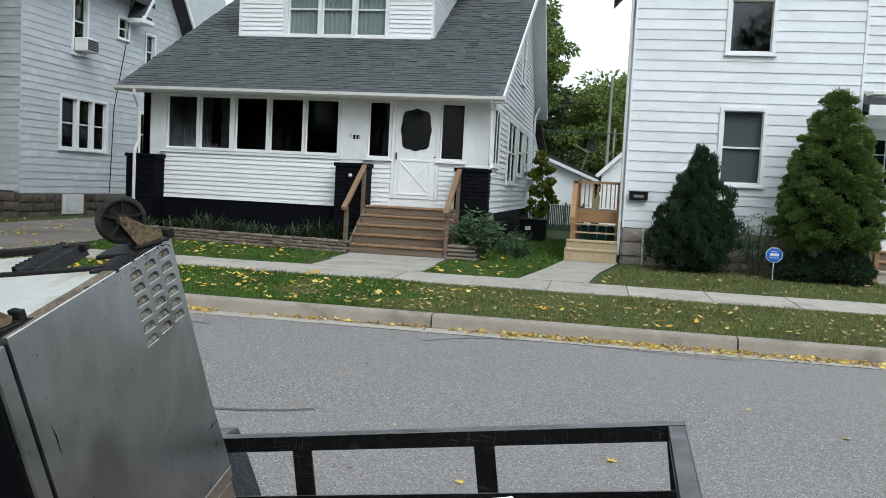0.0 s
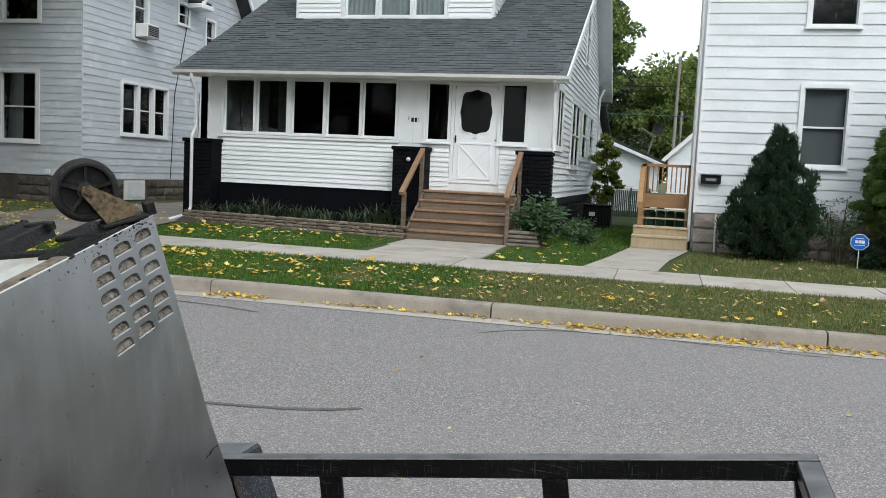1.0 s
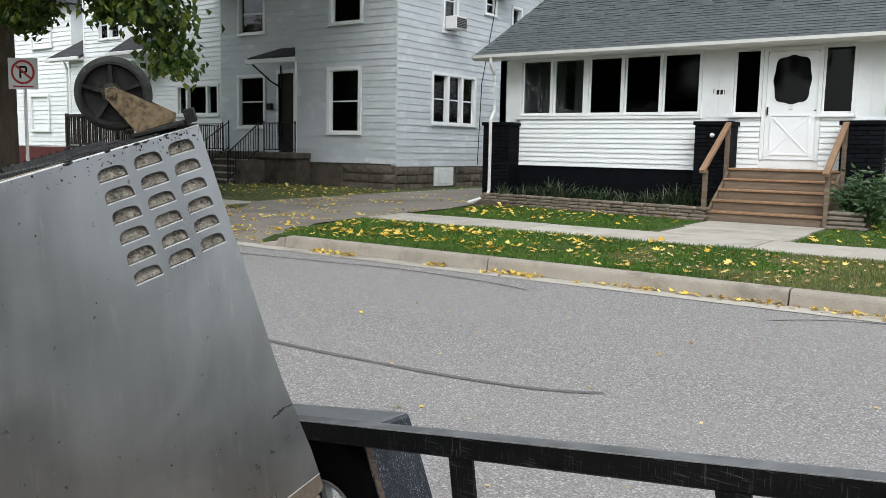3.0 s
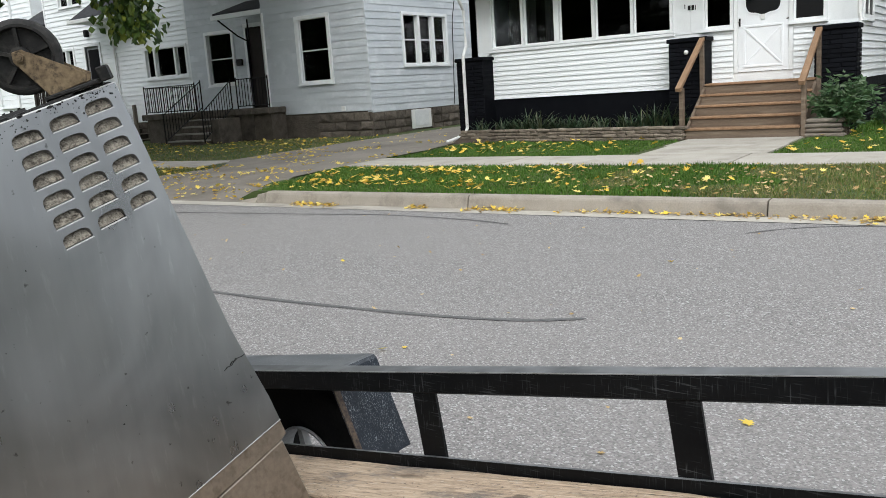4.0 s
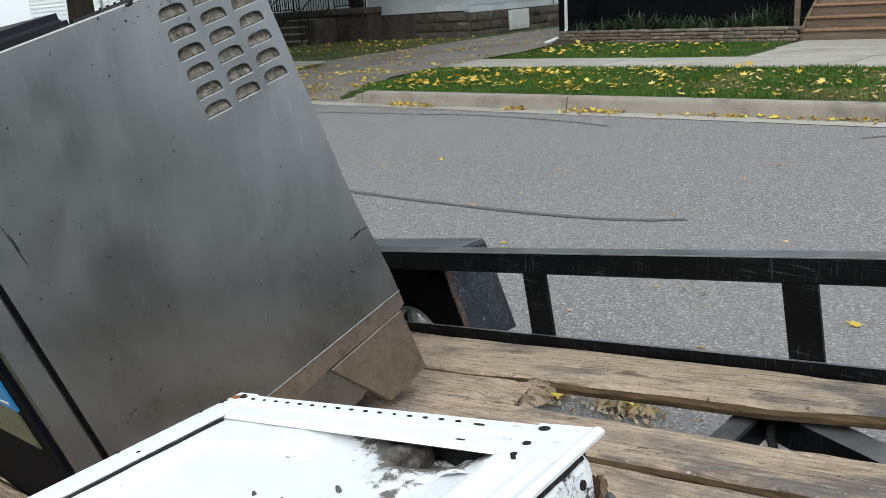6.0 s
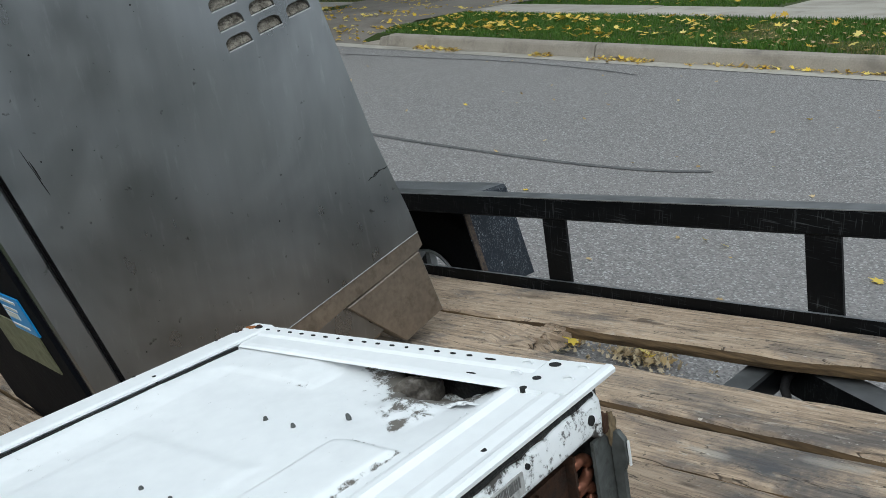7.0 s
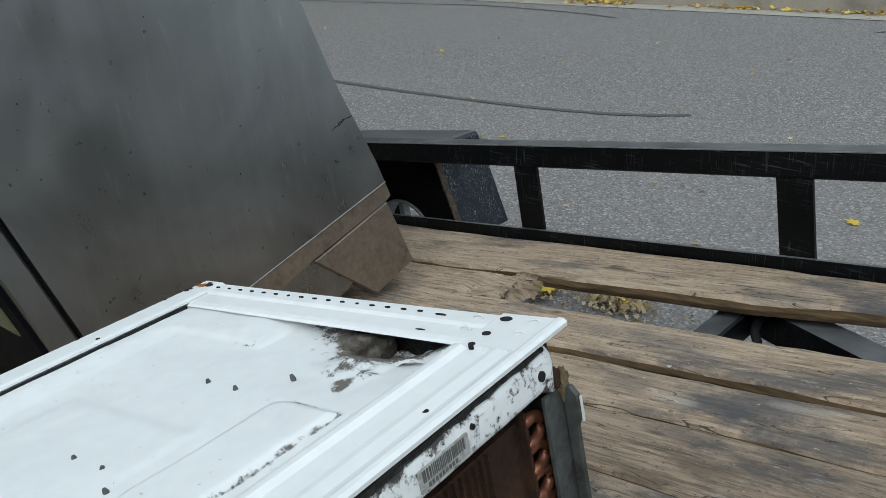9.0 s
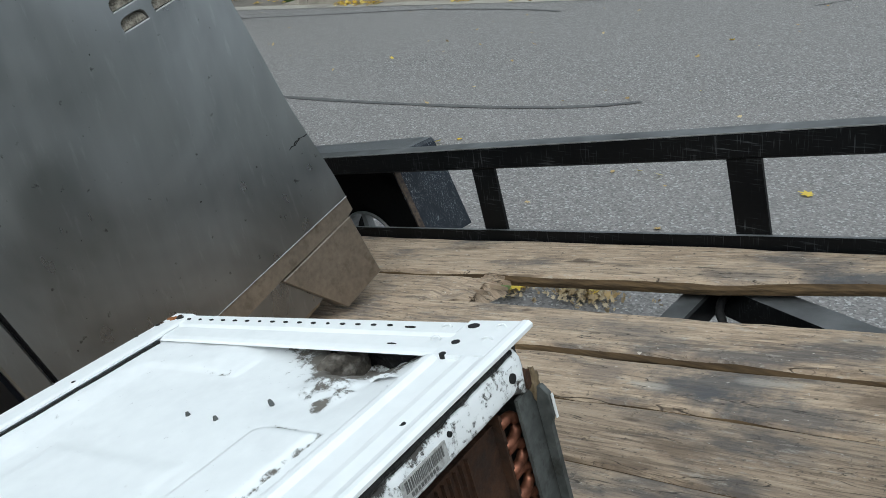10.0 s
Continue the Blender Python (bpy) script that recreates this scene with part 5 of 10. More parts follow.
boxpart("pane", (-28.8, -28.1, WY + 0.044, WY + 0.05, 2.62, 3.72), DARK, wdoor)
boxpart("pane", (-28.8, -28.1, WY + 0.044, WY + 0.05, 1.7, 2.5), SCREEN_PALE, wdoor)
bm = bmesh.new()
for q in ((-29.0, -28.9, 1.25, 3.94), (-28.0, -27.9, 1.25, 3.94), (-28.9, -28.0, 3.84, 3.94)):
    bx(bm, q[0], q[1], WY - 0.05, WY + 0.06, q[2], q[3])
part("door_frame", bm, WHITE, whouse)
boxpart("foundation", (-32.4, -22.9, WY + 0.02, WY + 0.3, 0.0, 0.92), STONE_DARK, whouse)
stone_course(whouse, front(WY), -26.9, -22.95, 0.16, 0.92, STONE_DARK, 3, 0.5)
closed_house(whouse, -31.3, -22.9, WY + 0.16, 31.0, 8.5, SIDING_WHITE)
boxpart("wall", (-32.4, -32.24, WY + 0.16, 31.0, 0.0, 4.8), SIDING_WHITE, whouse)
boxpart("wall", (-23.06, -22.9, WY + 0.16, 31.0, 0.0, 8.5), SIDING_WHITE, whouse)
for x0, x1, y0, y1, z0, z1 in ((-33.7, -31.32, 20.95, 22.6, 4.82, 5.75), (-28.05, -25.7, 20.15, WY - 0.03, 4.72, 5.4)):
    bm = bmesh.new()
    prism(bm, [(y0, z0), (y1, z1), (y1, z1 - 0.12), (y0, z0 - 0.12)], "x", x0, x1)
    part("canopy", bm, SHINGLE_FAR, whouse, "small dark shingled canopy")
    boxpart("canopy_gutter", (x0 - 0.03, x1 + 0.03, y0 - 0.1, y0, z0 - 0.17, z0 - 0.02), METAL_WHITE, whouse, bevel=0.02)
    boxpart("canopy_soffit", (x0, x1, y0, min(y1, WY - 0.03), z0 - 0.16, z0 - 0.125), WHITE, whouse)
    bm = bmesh.new()
    prism(bm, [(y0, z0 - 0.13), (min(y1, WY - 0.03), z0 - 0.13), (min(y1, WY - 0.03), z0 + (z1 - z0) * (min(y1, WY - 0.03) - y0) / (y1 - y0) - 0.13)], "x", x1 - 0.05, x1)
    part("canopy_cheek", bm, WHITE, whouse)
bm = bmesh.new()
prism(bm, [(-31.7, 7.3), (-29.6, 9.4), (-27.5, 7.3), (-27.5, 7.45), (-29.6, 9.6), (-31.7, 7.45)], "y", WY - 0.4, 31.3)
part("roof", bm, SHINGLE_FAR, whouse)
downspout(whouse, [(-26.2, 20.1, 4.62), (-26.4, 20.6, 4.4), (-26.98, WY - 0.1, 4.0), (-26.98, WY - 0.1, 1.0), (-26.7, WY - 0.5, 0.55), (-26.35, WY - 0.9, 0.38)], 0.05)
downspout(whouse, [(-32.35, 20.9, 4.7), (-32.45, WY - 0.1, 4.35), (-32.45, WY - 0.1, 0.6), (-32.7, WY - 0.5, 0.4)], 0.05)
boxpart("lantern", (-28.62, -28.46, WY - 0.2, WY - 0.03, 4.18, 4.45), IRON, whouse, bevel=0.03)
boxpart("letter_box", (-27.72, -27.5, WY - 0.16, WY - 0.03, 2.6, 2.95), IRON, whouse, bevel=0.03)
boxpart("flag_marker", (-27.68, -27.56, WY - 0.18, WY - 0.03, 2.96, 3.1), LEAF_YELLOW, whouse, bevel=0.02)
DARK_TIMBER = material("dark_weathered_timber", (0.05, 0.043, 0.036), (0.028, 0.024, 0.02), 0.9, scale=5, fine=50, bump=0.3)
wdeck = thing("wooden_stoop", (-28.3, 20.4, zg(20.4)), "dark weathered wooden stoop with railings and steps", "porch")
boxpart("floor", (-30.05, -26.6, 19.55, WY - 0.05, 1.14, 1.25), DARK_TIMBER, wdeck, bevel=0.01)
boxpart("skirt", (-29.9, -26.7, 20.3, 20.36, 0.2, 1.14), STONE_DARK, wdeck)
for x, z0, z1 in ((-30.0, 0.2, 2.45), (-28.05, 0.2, 1.25), (-26.75, 0.2, 2.42), (-25.95, 0.2, 1.85)):
    boxpart("post", (x - 0.06, x + 0.06, 19.54, 19.66, z0, z1), DARK_TIMBER, wdeck, bevel=0.01)
for k in range(22):
    x = -29.88 + 0.142 * k
    boxpart("baluster", (x, x + 0.055, 19.58, 19.62, 1.32, 2.32), DARK_TIMBER, wdeck)
for k in range(9):
    y = 19.75 + 0.15 * k
    boxpart("baluster", (-30.03, -29.99, y, y + 0.05, 1.32, 2.32), DARK_TIMBER, wdeck)
for k in range(5):
    x = -26.62 + 0.14 * k
    boxpart("baluster", (x, x + 0.05, 19.58, 19.62, 1.15 - 0.13 * k, 2.25 - 0.105 * k), DARK_TIMBER, wdeck)
boxpart("rail", (-30.06, -26.69, 19.54, 19.66, 2.32, 2.42), DARK_TIMBER, wdeck, bevel=0.01)
boxpart("rail", (-30.06, -26.69, 19.57, 19.63, 1.27, 1.33), DARK_TIMBER, wdeck)
boxpart("rail", (-30.06, -29.96, 19.66, WY - 0.06, 2.32, 2.42), DARK_TIMBER, wdeck, bevel=0.01)
bm = bmesh.new()
prism(bm, [(-26.75, 2.3), (-25.9, 1.68), (-25.9, 1.78), (-26.75, 2.42)], "y", 19.54, 19.66)
part("handrail", bm, DARK_TIMBER, wdeck)
for k in range(5):
    boxpart("step", (-26.6 + 0.3 * k, -26.26 + 0.3 * k, 19.7, 20.9, 0.1, 1.06 - 0.19 * k), DARK_TIMBER, wdeck, bevel=0.01)
    boxpart("nosing", (-26.6 + 0.3 * k, -26.24 + 0.3 * k, 19.66, 20.94, 1.06 - 0.19 * k, 1.09 - 0.19 * k), GREY_TIMBER, wdeck, bevel=0.005)
boxpart("post", (-25.4, -25.28, 20.4, 20.52, 0.15, 1.55), GREY_TIMBER, wdeck, bevel=0.02)

# -- far left white house, sheds behind --
fhouse = thing("far_white_house", (-40, 24, zg(24)), "far white house with a dark red base", "house")
boxpart("wall", (-46, -34.3, 22.5, 32, 1.15, 7.5), SIDING_WHITE, fhouse)
boxpart("base_wall", (-46, -34.25, 22.46, 32, 0.1, 1.15), material("maroon_paint", (0.10, 0.022, 0.02), (0.06, 0.015, 0.014), 0.7, scale=4, fine=50, bump=0.2), fhouse, "dark red painted base")
boards(fhouse, SIDING_WHITE, front(22.49), -46, -34.35, 1.2, 7.3, 0.2, [], proud=0.03)
boxpart("corner_board", (-34.42, -34.3, 22.44, 22.5, 1.15, 7.5), WHITE, fhouse)
window(fhouse, front(22.42), -37.5, -35.95, 5.6, 6.75, panes=(2, 1), glass=SCREEN_PALE, curtain="full")
window(fhouse, front(22.42), -37.7, -36.3, 1.9, 3.4, panes=(1, 2), glass=SCREEN_PALE)
bm = bmesh.new()
prism(bm, [(-46.5, 7.3), (-40.2, 11.5), (-33.9, 7.3)], "y", 22.1, 32.4)
part("roof", bm, SHINGLE_FAR, fhouse)
for name, x0, x1, y0, y1, zw, zr, lab in (("garage", -4.2, 0.42, 35.0, 41.0, 2.25, 3.05, "white sided garage with a low gable"), ("shed", 0.75, 4.5, 38.0, 44.0, 2.45, 4.3, "cream garage behind the wooden deck")):
    g = thing(name, ((x0 + x1) / 2, y0, zg(y0)), lab, "garage")
    mid = (x0 + x1) / 2
    bm = bmesh.new()
    prism(bm, [(x0, 0.1), (x1, 0.1), (x1, zw), (mid, zr), (x0, zw)], "y", y0, y1)
    w = part("wall", bm, SIDING_WHITE, g)
    boards(w, SIDING_WHITE, front(y0 - 0.002), x0, x1, 0.3, zr, 0.16, [], proud=0.016, top=(lambda s, mid=mid, zr=zr, zw=zw, x1=x1: zr - (zr - zw) * abs(s - mid) / (x1 - mid), (mid,)))
    for a, b in (((x0 - 0.25, zw - 0.1), (mid, zr + 0.12)), ((x1 + 0.25, zw - 0.1), (mid, zr + 0.12))):
        bm = bmesh.new()
        prism(bm, [a, b, (b[0], b[1] + 0.1), (a[0], a[1] + 0.1)], "y", y0 - 0.3, y1 + 0.3)
        part("roof", bm, METAL_WHITE if name == "shed" else SHINGLE_FAR, g)
        bm = bmesh.new()
        prism(bm, [a, b, (b[0], b[1] - 0.14), (a[0], a[1] - 0.12)], "y", y0 - 0.32, y0 - 0.28)
        part("rake_board", bm, WHITE, g)

# -- yard things between the houses --
cond = thing("condenser", (-0.95, 23.3, zg(23)), "dark square outdoor condenser on the grass by the house", "condenser")
boxpart("case", (-1.3, -0.6, 22.7, 23.4, 0.25, 0.8), IRON, cond, bevel=0.03)
boxpart("top", (-1.33, -0.57, 22.67, 23.43, 0.8, 0.84), IRON, cond, bevel=0.02)
for k in range(9):
    boxpart("fin", (-1.28 + 0.075 * k, -1.265 + 0.075 * k, 22.685, 22.7, 0.3, 0.76), BLACK_PAINT, cond)
boxpart("label", (-1.15, -1.0, 22.68, 22.684, 0.55, 0.65), METAL_WHITE, cond)
fence = thing("green_fence", (-0.8, 30, zg(30)), "dark green slatted chain link yard fence", "fence")
bm = bmesh.new()
for k in range(4):
    cyl(bm, (-1.6 + 0.6 * k, 30, 0.1), (-1.6 + 0.6 * k, 30, 1.25), 0.03, n=8)
part("post", bm, GREY_GREEN, fence)
for k in range(30):
    boxpart("slat", (-1.6 + 0.062 * k, -1.6 + 0.062 * k + 0.05, 29.99, 30.01, 0.15, 1.15), GREY_GREEN, fence)
bm = bmesh.new()
cyl(bm, (-1.7, 30, 1.2), (0.4, 30, 1.2), 0.022, n=8)
part("rail", bm, METAL_WHITE, fence)
deck = thing("side_deck", (0.65, 18.2, zg(18)), "new cedar side deck with steps and balusters against the white house", "deck")
boxpart("floor", (0.2, 1.17, 17.75, 20.5, 1.12, 1.24), WOOD_NEW, deck)
boxpart("skirt", (0.2, 1.17, 17.72, 17.75, 1.0, 1.24), WOOD_NEW, deck)
for x, y, z in ((0.2, 17.3, 1.0), (0.22, 17.7, 1.83), (1.08, 17.7, 1.83), (0.22, 20.3, 1.9)):
    boxpart("post", (x, x + 0.09, y, y + 0.09, 0.2, z), WOOD_NEW, deck, bevel=0.006)
for k in range(9):
    boxpart("baluster", (0.34 + 0.085 * k, 0.365 + 0.085 * k, 17.72, 17.75, 1.3, 1.78), WOOD_NEW, deck)
for k in range(22):
    boxpart("baluster", (0.24, 0.265, 17.85 + 0.11 * k, 17.88 + 0.11 * k, 1.3, 1.78), WOOD_NEW, deck)
boxpart("rail", (0.2, 1.17, 17.70, 17.79, 1.78, 1.83), WOOD_NEW, deck)
boxpart("rail", (0.2, 0.29, 17.79, 20.4, 1.78, 1.83), WOOD_NEW, deck)
bm = bmesh.new()
prism(bm, [(17.0, 1.0), (17.78, 1.72), (17.78, 1.82), (17.0, 1.1)], "x", 0.19, 0.28)
part("handrail", bm, WOOD_NEW, deck)
boxpart("tread", (0.12, 1.12, 16.95, 17.25, 0.46, 0.5), WOOD_PALE, deck, bevel=0.006)
boxpart("tread", (0.14, 1.12, 17.2, 17.5, 0.62, 0.66), WOOD_PALE, deck, bevel=0.006)
boxpart("riser", (0.12, 1.12, 16.97, 17.0, 0.26, 0.46), WOOD_PALE, deck)
boxpart("riser", (0.14, 1.12, 17.22, 17.25, 0.5, 0.62), WOOD_PALE, deck)
for z in (0.78, 0.95):
    boxpart("cross_slat", (0.2, 1.12, 17.6, 17.63, z, z + 0.03), WOOD_PALE, deck)
bins = thing("storage_bin", (0.75, 19.0, zg(19)), "teal plastic storage bin under the deck", "bin")
for k in range(4):
    boxpart("panel", (0.35 + 0.19 * k, 0.52 + 0.19 * k, 18.6, 19.3, 0.3, 0.9), TEAL, bins, bevel=0.03)
dish = thing("satellite_dish", (-0.1, 35.3, 2.7), "small dark satellite dish on the garage roof", "dish")
bm = bmesh.new()
lathe(bm, [(0.0, 0.0), (0.12, 0.012), (0.20, 0.04), (0.24, 0.062)], pose(0.25, 35.2, 3.5, 70, 0, 35), 20)
part("reflector", bm, IRON, dish, smooth=True)
bm = bmesh.new()
tube(bm, [(-0.1, 35.3, 2.4), (0.1, 35.3, 3.1), (0.25, 35.25, 3.5)], 0.03, 6)
tube(bm, [(0.2, 35.2, 3.2), (-0.3, 34.7, 3.5)], 0.025, 6)
part("mast", bm, GREY_POST_MAT, dish)
PALE_POLE = material("grey_weathered_pole", (0.26, 0.25, 0.22), (0.17, 0.16, 0.14), 0.9, scale=5, fine=50, bump=0.3, stretch=(1, 1, 0.2))
for x, y, h in ((0.92, 40.0, 7.0), (1.24, 46.0, 5.1)):
    pole = thing("utility_pole", (x, y, 0.3), "grey wooden utility pole behind the garages", "pole", group="utility poles")
    bm = bmesh.new()
    cyl(bm, (x, y, 0.2), (x + 0.05, y, h), 0.075, 0.06, 12)
    part("pole_shaft", bm, PALE_POLE, pole)
wire = thing("overhead_cable", (0, 38, 4.3), "thin pale overhead cable between the houses", "cable")
bm = bmesh.new()
tube(bm, [(-14 + 2 * k, 38, 4.75 - 0.5 * math.sin(math.pi * k / 16)) for k in range(17)], 0.022, 5)
part("strand", bm, GREY_GREEN, wire)
bm = bmesh.new()
tube(bm, [(-30 + 5 * k, 42, 6.4 - 0.5 * math.sin(math.pi * k / 12)) for k in range(13)], 0.02, 5)
part("strand", bm, IRON, wire)

# -- garden edging of small blocks in front of the porch --
edging = thing("garden_edging", (-6.4, 16.0, zg(16)), "low edging of rough tan stones round the flower bed", "edging")
blks = []
for k in range(5):
    bm = bmesh.new()
    w = 0.085 + 0.016 * k
    bx(bm, -w, w, -0.06, 0.06, -0.032, 0.032)
    bmesh.ops.bevel(bm, geom=bm.edges[:], offset=0.018, segments=1, affect="EDGES")
    for v in bm.verts:
        v.co += 0.011 * noise.noise_vector(v.co * 14 + Vector((k * 7.0, 0, 0)))
    blks.append((w, mesh_of("edging_block", bm, BLOCK)))
p0, p1 = Vector((-8.85, 16.42)), Vector((-3.95, 15.75))
ang = math.degrees(math.atan2(p1.y - p0.y, p1.x - p0.x))
along = (p1 - p0).length
for r in range(4):
    d = random.uniform(-0.05, 0.05)
    while d < along:
        w, blk = random.choice(blks)
        p = p0.lerp(p1, min(1.0, (d + w) / along))
        piece("edging_block", blk, pose(p.x, p.y + random.uniform(-0.012, 0.012) + 0.01 * r, zg(p.y) + 0.03 + 0.061 * r, random.uniform(-4, 4), random.uniform(-2, 2), ang + random.uniform(-5, 5)), edging)
        d += 2 * w + 0.004
bed = sheet("flower_bed", SOIL_GAP_DARK, np.linspace(-8.9, -3.95, 12).tolist(), (15.95, 16.5, 17.2, 17.42), lambda x, y: zg(y) + 0.13 + 0.02 * noise.noise((x * 3, y * 3, 0)) if y > 16 + 0.45 * (-3.95 - x) / 4.9 else zg(y) - 0.05)
tagged(bed, "dark soil flower bed against the porch", "flower bed", kind="structure")
stones = thing("timber_stack", (-1.75, 15.6, zg(15.6)), "stack of weathered landscape timbers beside the steps", "timbers")
for k in range(4):
    bm = bmesh.new()
    bx(bm, -2.0 + 0.02 * (k % 2), -1.42 - 0.02 * (k % 3), 15.75, 16.4, zg(15.6) + 0.075 * k, zg(15.6) + 0.075 * k + 0.065)
    part("timber", bm, GREY_TIMBER, stones, bevel=0.02)
# lawn sign: blue octagon on a thin post
lsign = thing("lawn_sign", (3.8, 16.0, zg(16)), "blue octagonal lawn sign with white marks on a thin stake", "sign")
bm = bmesh.new()
cyl(bm, (3.8, 16.0, 0.2), (3.8, 16.0, 0.62), 0.008, n=6)
part("stake", bm, METAL_WHITE, lsign)
bm = bmesh.new()
prism(bm, [(3.8 + 0.15 * math.cos(math.pi / 8 + k * math.pi / 4), 0.665 + 0.14 * math.sin(math.pi / 8 + k * math.pi / 4)) for k in range(8)], "y", 15.98, 15.99)
part("border", bm, METAL_WHITE, lsign)
bm = bmesh.new()
prism(bm, [(3.8 + 0.138 * math.cos(math.pi / 8 + k * math.pi / 4), 0.665 + 0.128 * math.sin(math.pi / 8 + k * math.pi / 4)) for k in range(8)], "y", 15.975, 15.981)
part("face", bm, BLUE_SIGN, lsign)
for x0, x1, z0, z1 in ((3.73, 3.775, 0.645, 0.695), (3.783, 3.825, 0.645, 0.695), (3.832, 3.875, 0.645, 0.695), (3.72, 3.88, 0.61, 0.618), (3.74, 3.86, 0.72, 0.728)):
    boxpart("mark", (x0, x1, 15.97, 15.976, z0, z1), METAL_WHITE, lsign)
# parking sign on the verge
psign = thing("parking_sign", (-15.6, 10.3, 0.15), "white street sign with red ring on a steel post", "sign")
SXp, SYp = -15.6, 10.3
bm = bmesh.new()
bx(bm, SXp - 0.03, SXp + 0.03, SYp, SYp + 0.04, 0.1, 2.95)
part("post", bm, METAL_WHITE, psign)
sm = pose(SXp, SYp - 0.01, 2.66, 0, 0, 35)
boxpart("plate", (-0.29, 0.29, -0.004, 0.004, -0.3, 0.3), METAL_WHITE, psign, m=sm, bevel=0.002)
bm = bmesh.new()
n = 36
for i in range(n):
    a, b = 2 * math.pi * i / n, 2 * math.pi * (i + 1) / n
    bm.faces.new([bm.verts.new((r * math.cos(t), -0.008, 0.03 + r * math.sin(t))) for r, t in ((0.19, a), (0.235, a), (0.235, b), (0.19, b))])
part("ring", bm, RED_SIGN, psign, m=sm)
boxpart("slash", (-0.2, 0.2, -0.0095, -0.0085, 0.01, 0.05), RED_SIGN, psign, m=sm @ pose(0, 0, 0, 0, 40, 0))
bm = bmesh.new()
bx(bm, -0.07, -0.03, -0.0078, -0.006, -0.09, 0.15)
bx(bm, -0.03, 0.07, -0.0078, -0.006, 0.11, 0.15)
bx(bm, -0.03, 0.07, -0.0078, -0.006, 0.01, 0.05)
bx(bm, 0.05, 0.09, -0.0078, -0.006, 0.03, 0.13)
part("letter", bm, IRON, psign, m=sm)
boxpart("writing_bar", (-0.2, 0.2, -0.0078, -0.006, -0.26, -0.23), RED_SIGN, psign, m=sm)

# ---- plants ----
rng = np.random.default_rng(7)
SPRUCE = leaf_material("spruce_needles", (0.042, 0.09, 0.015), (0.088, 0.152, 0.028), (0.155, 0.215, 0.05), 0.65, 0.15)
YEW = leaf_material("yew_needles", (0.010, 0.026, 0.012), (0.016, 0.038, 0.016), (0.03, 0.06, 0.026), 0.55, 0.1)
# fill for the evergreens, the shade between sprays put into its colour
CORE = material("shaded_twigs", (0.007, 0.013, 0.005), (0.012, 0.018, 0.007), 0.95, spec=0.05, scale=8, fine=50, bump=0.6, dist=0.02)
SHRUB_LEAF = leaf_material("shrub_leaves", (0.035, 0.085, 0.03), (0.06, 0.12, 0.045), (0.10, 0.15, 0.07), 0.45, 0.2)
IRIS_LEAF = leaf_material("iris_leaves", (0.018, 0.042, 0.018), (0.034, 0.068, 0.03), (0.075, 0.085, 0.04), 0.5, 0.2)
TREE_DARK = leaf_material("dark_tree_leaves", (0.022, 0.04, 0.014), (0.04, 0.065, 0.02), (0.07, 0.09, 0.03), 0.6, 0.25)
TREE_MID = leaf_material("green_tree_leaves", (0.06, 0.11, 0.022), (0.12, 0.185, 0.04), (0.25, 0.28, 0.07), 0.6, 0.35)
TREE_YELLOW = leaf_material("turning_tree_leaves", (0.08, 0.14, 0.02), (0.17, 0.22, 0.03), (0.34, 0.33, 0.05), 0.55, 0.35)
MAPLE = leaf_material("maple_leaves", (0.018, 0.042, 0.006), (0.05, 0.10, 0.012), (0.20, 0.24, 0.03), 0.5, 0.35)


def unit(v):
    return v / np.maximum(np.linalg.norm(v, axis=1, keepdims=True), 1e-9)


def cards(name, pos, along, length, width, material, parent=None, bend=0.25):
    """Leaves as small folded diamonds: pos, along: arrays; each leaf has its own length and width."""
    n = len(pos)
    along = unit(along)
    side = unit(np.cross(along, rng.normal(size=(n, 3))))
    nrm = np.cross(along, side)
    length, width = np.broadcast_to(length, n)[:, None], np.broadcast_to(width, n)[:, None]
    a = pos
    mid = pos + along * length * 0.45
    b = mid + side * width / 2 + nrm * width * bend
    c = pos + along * length
    d = mid - side * width / 2 + nrm * width * bend
    verts = np.stack([a, b, c, d], 1).reshape(-1, 3)
    idx = np.arange(n) * 4
    faces = np.concatenate([np.stack([idx, idx + 1, idx + 2], 1), np.stack([idx, idx + 2, idx + 3], 1)]).tolist()
    return raw(name, verts.tolist(), faces, material, parent)


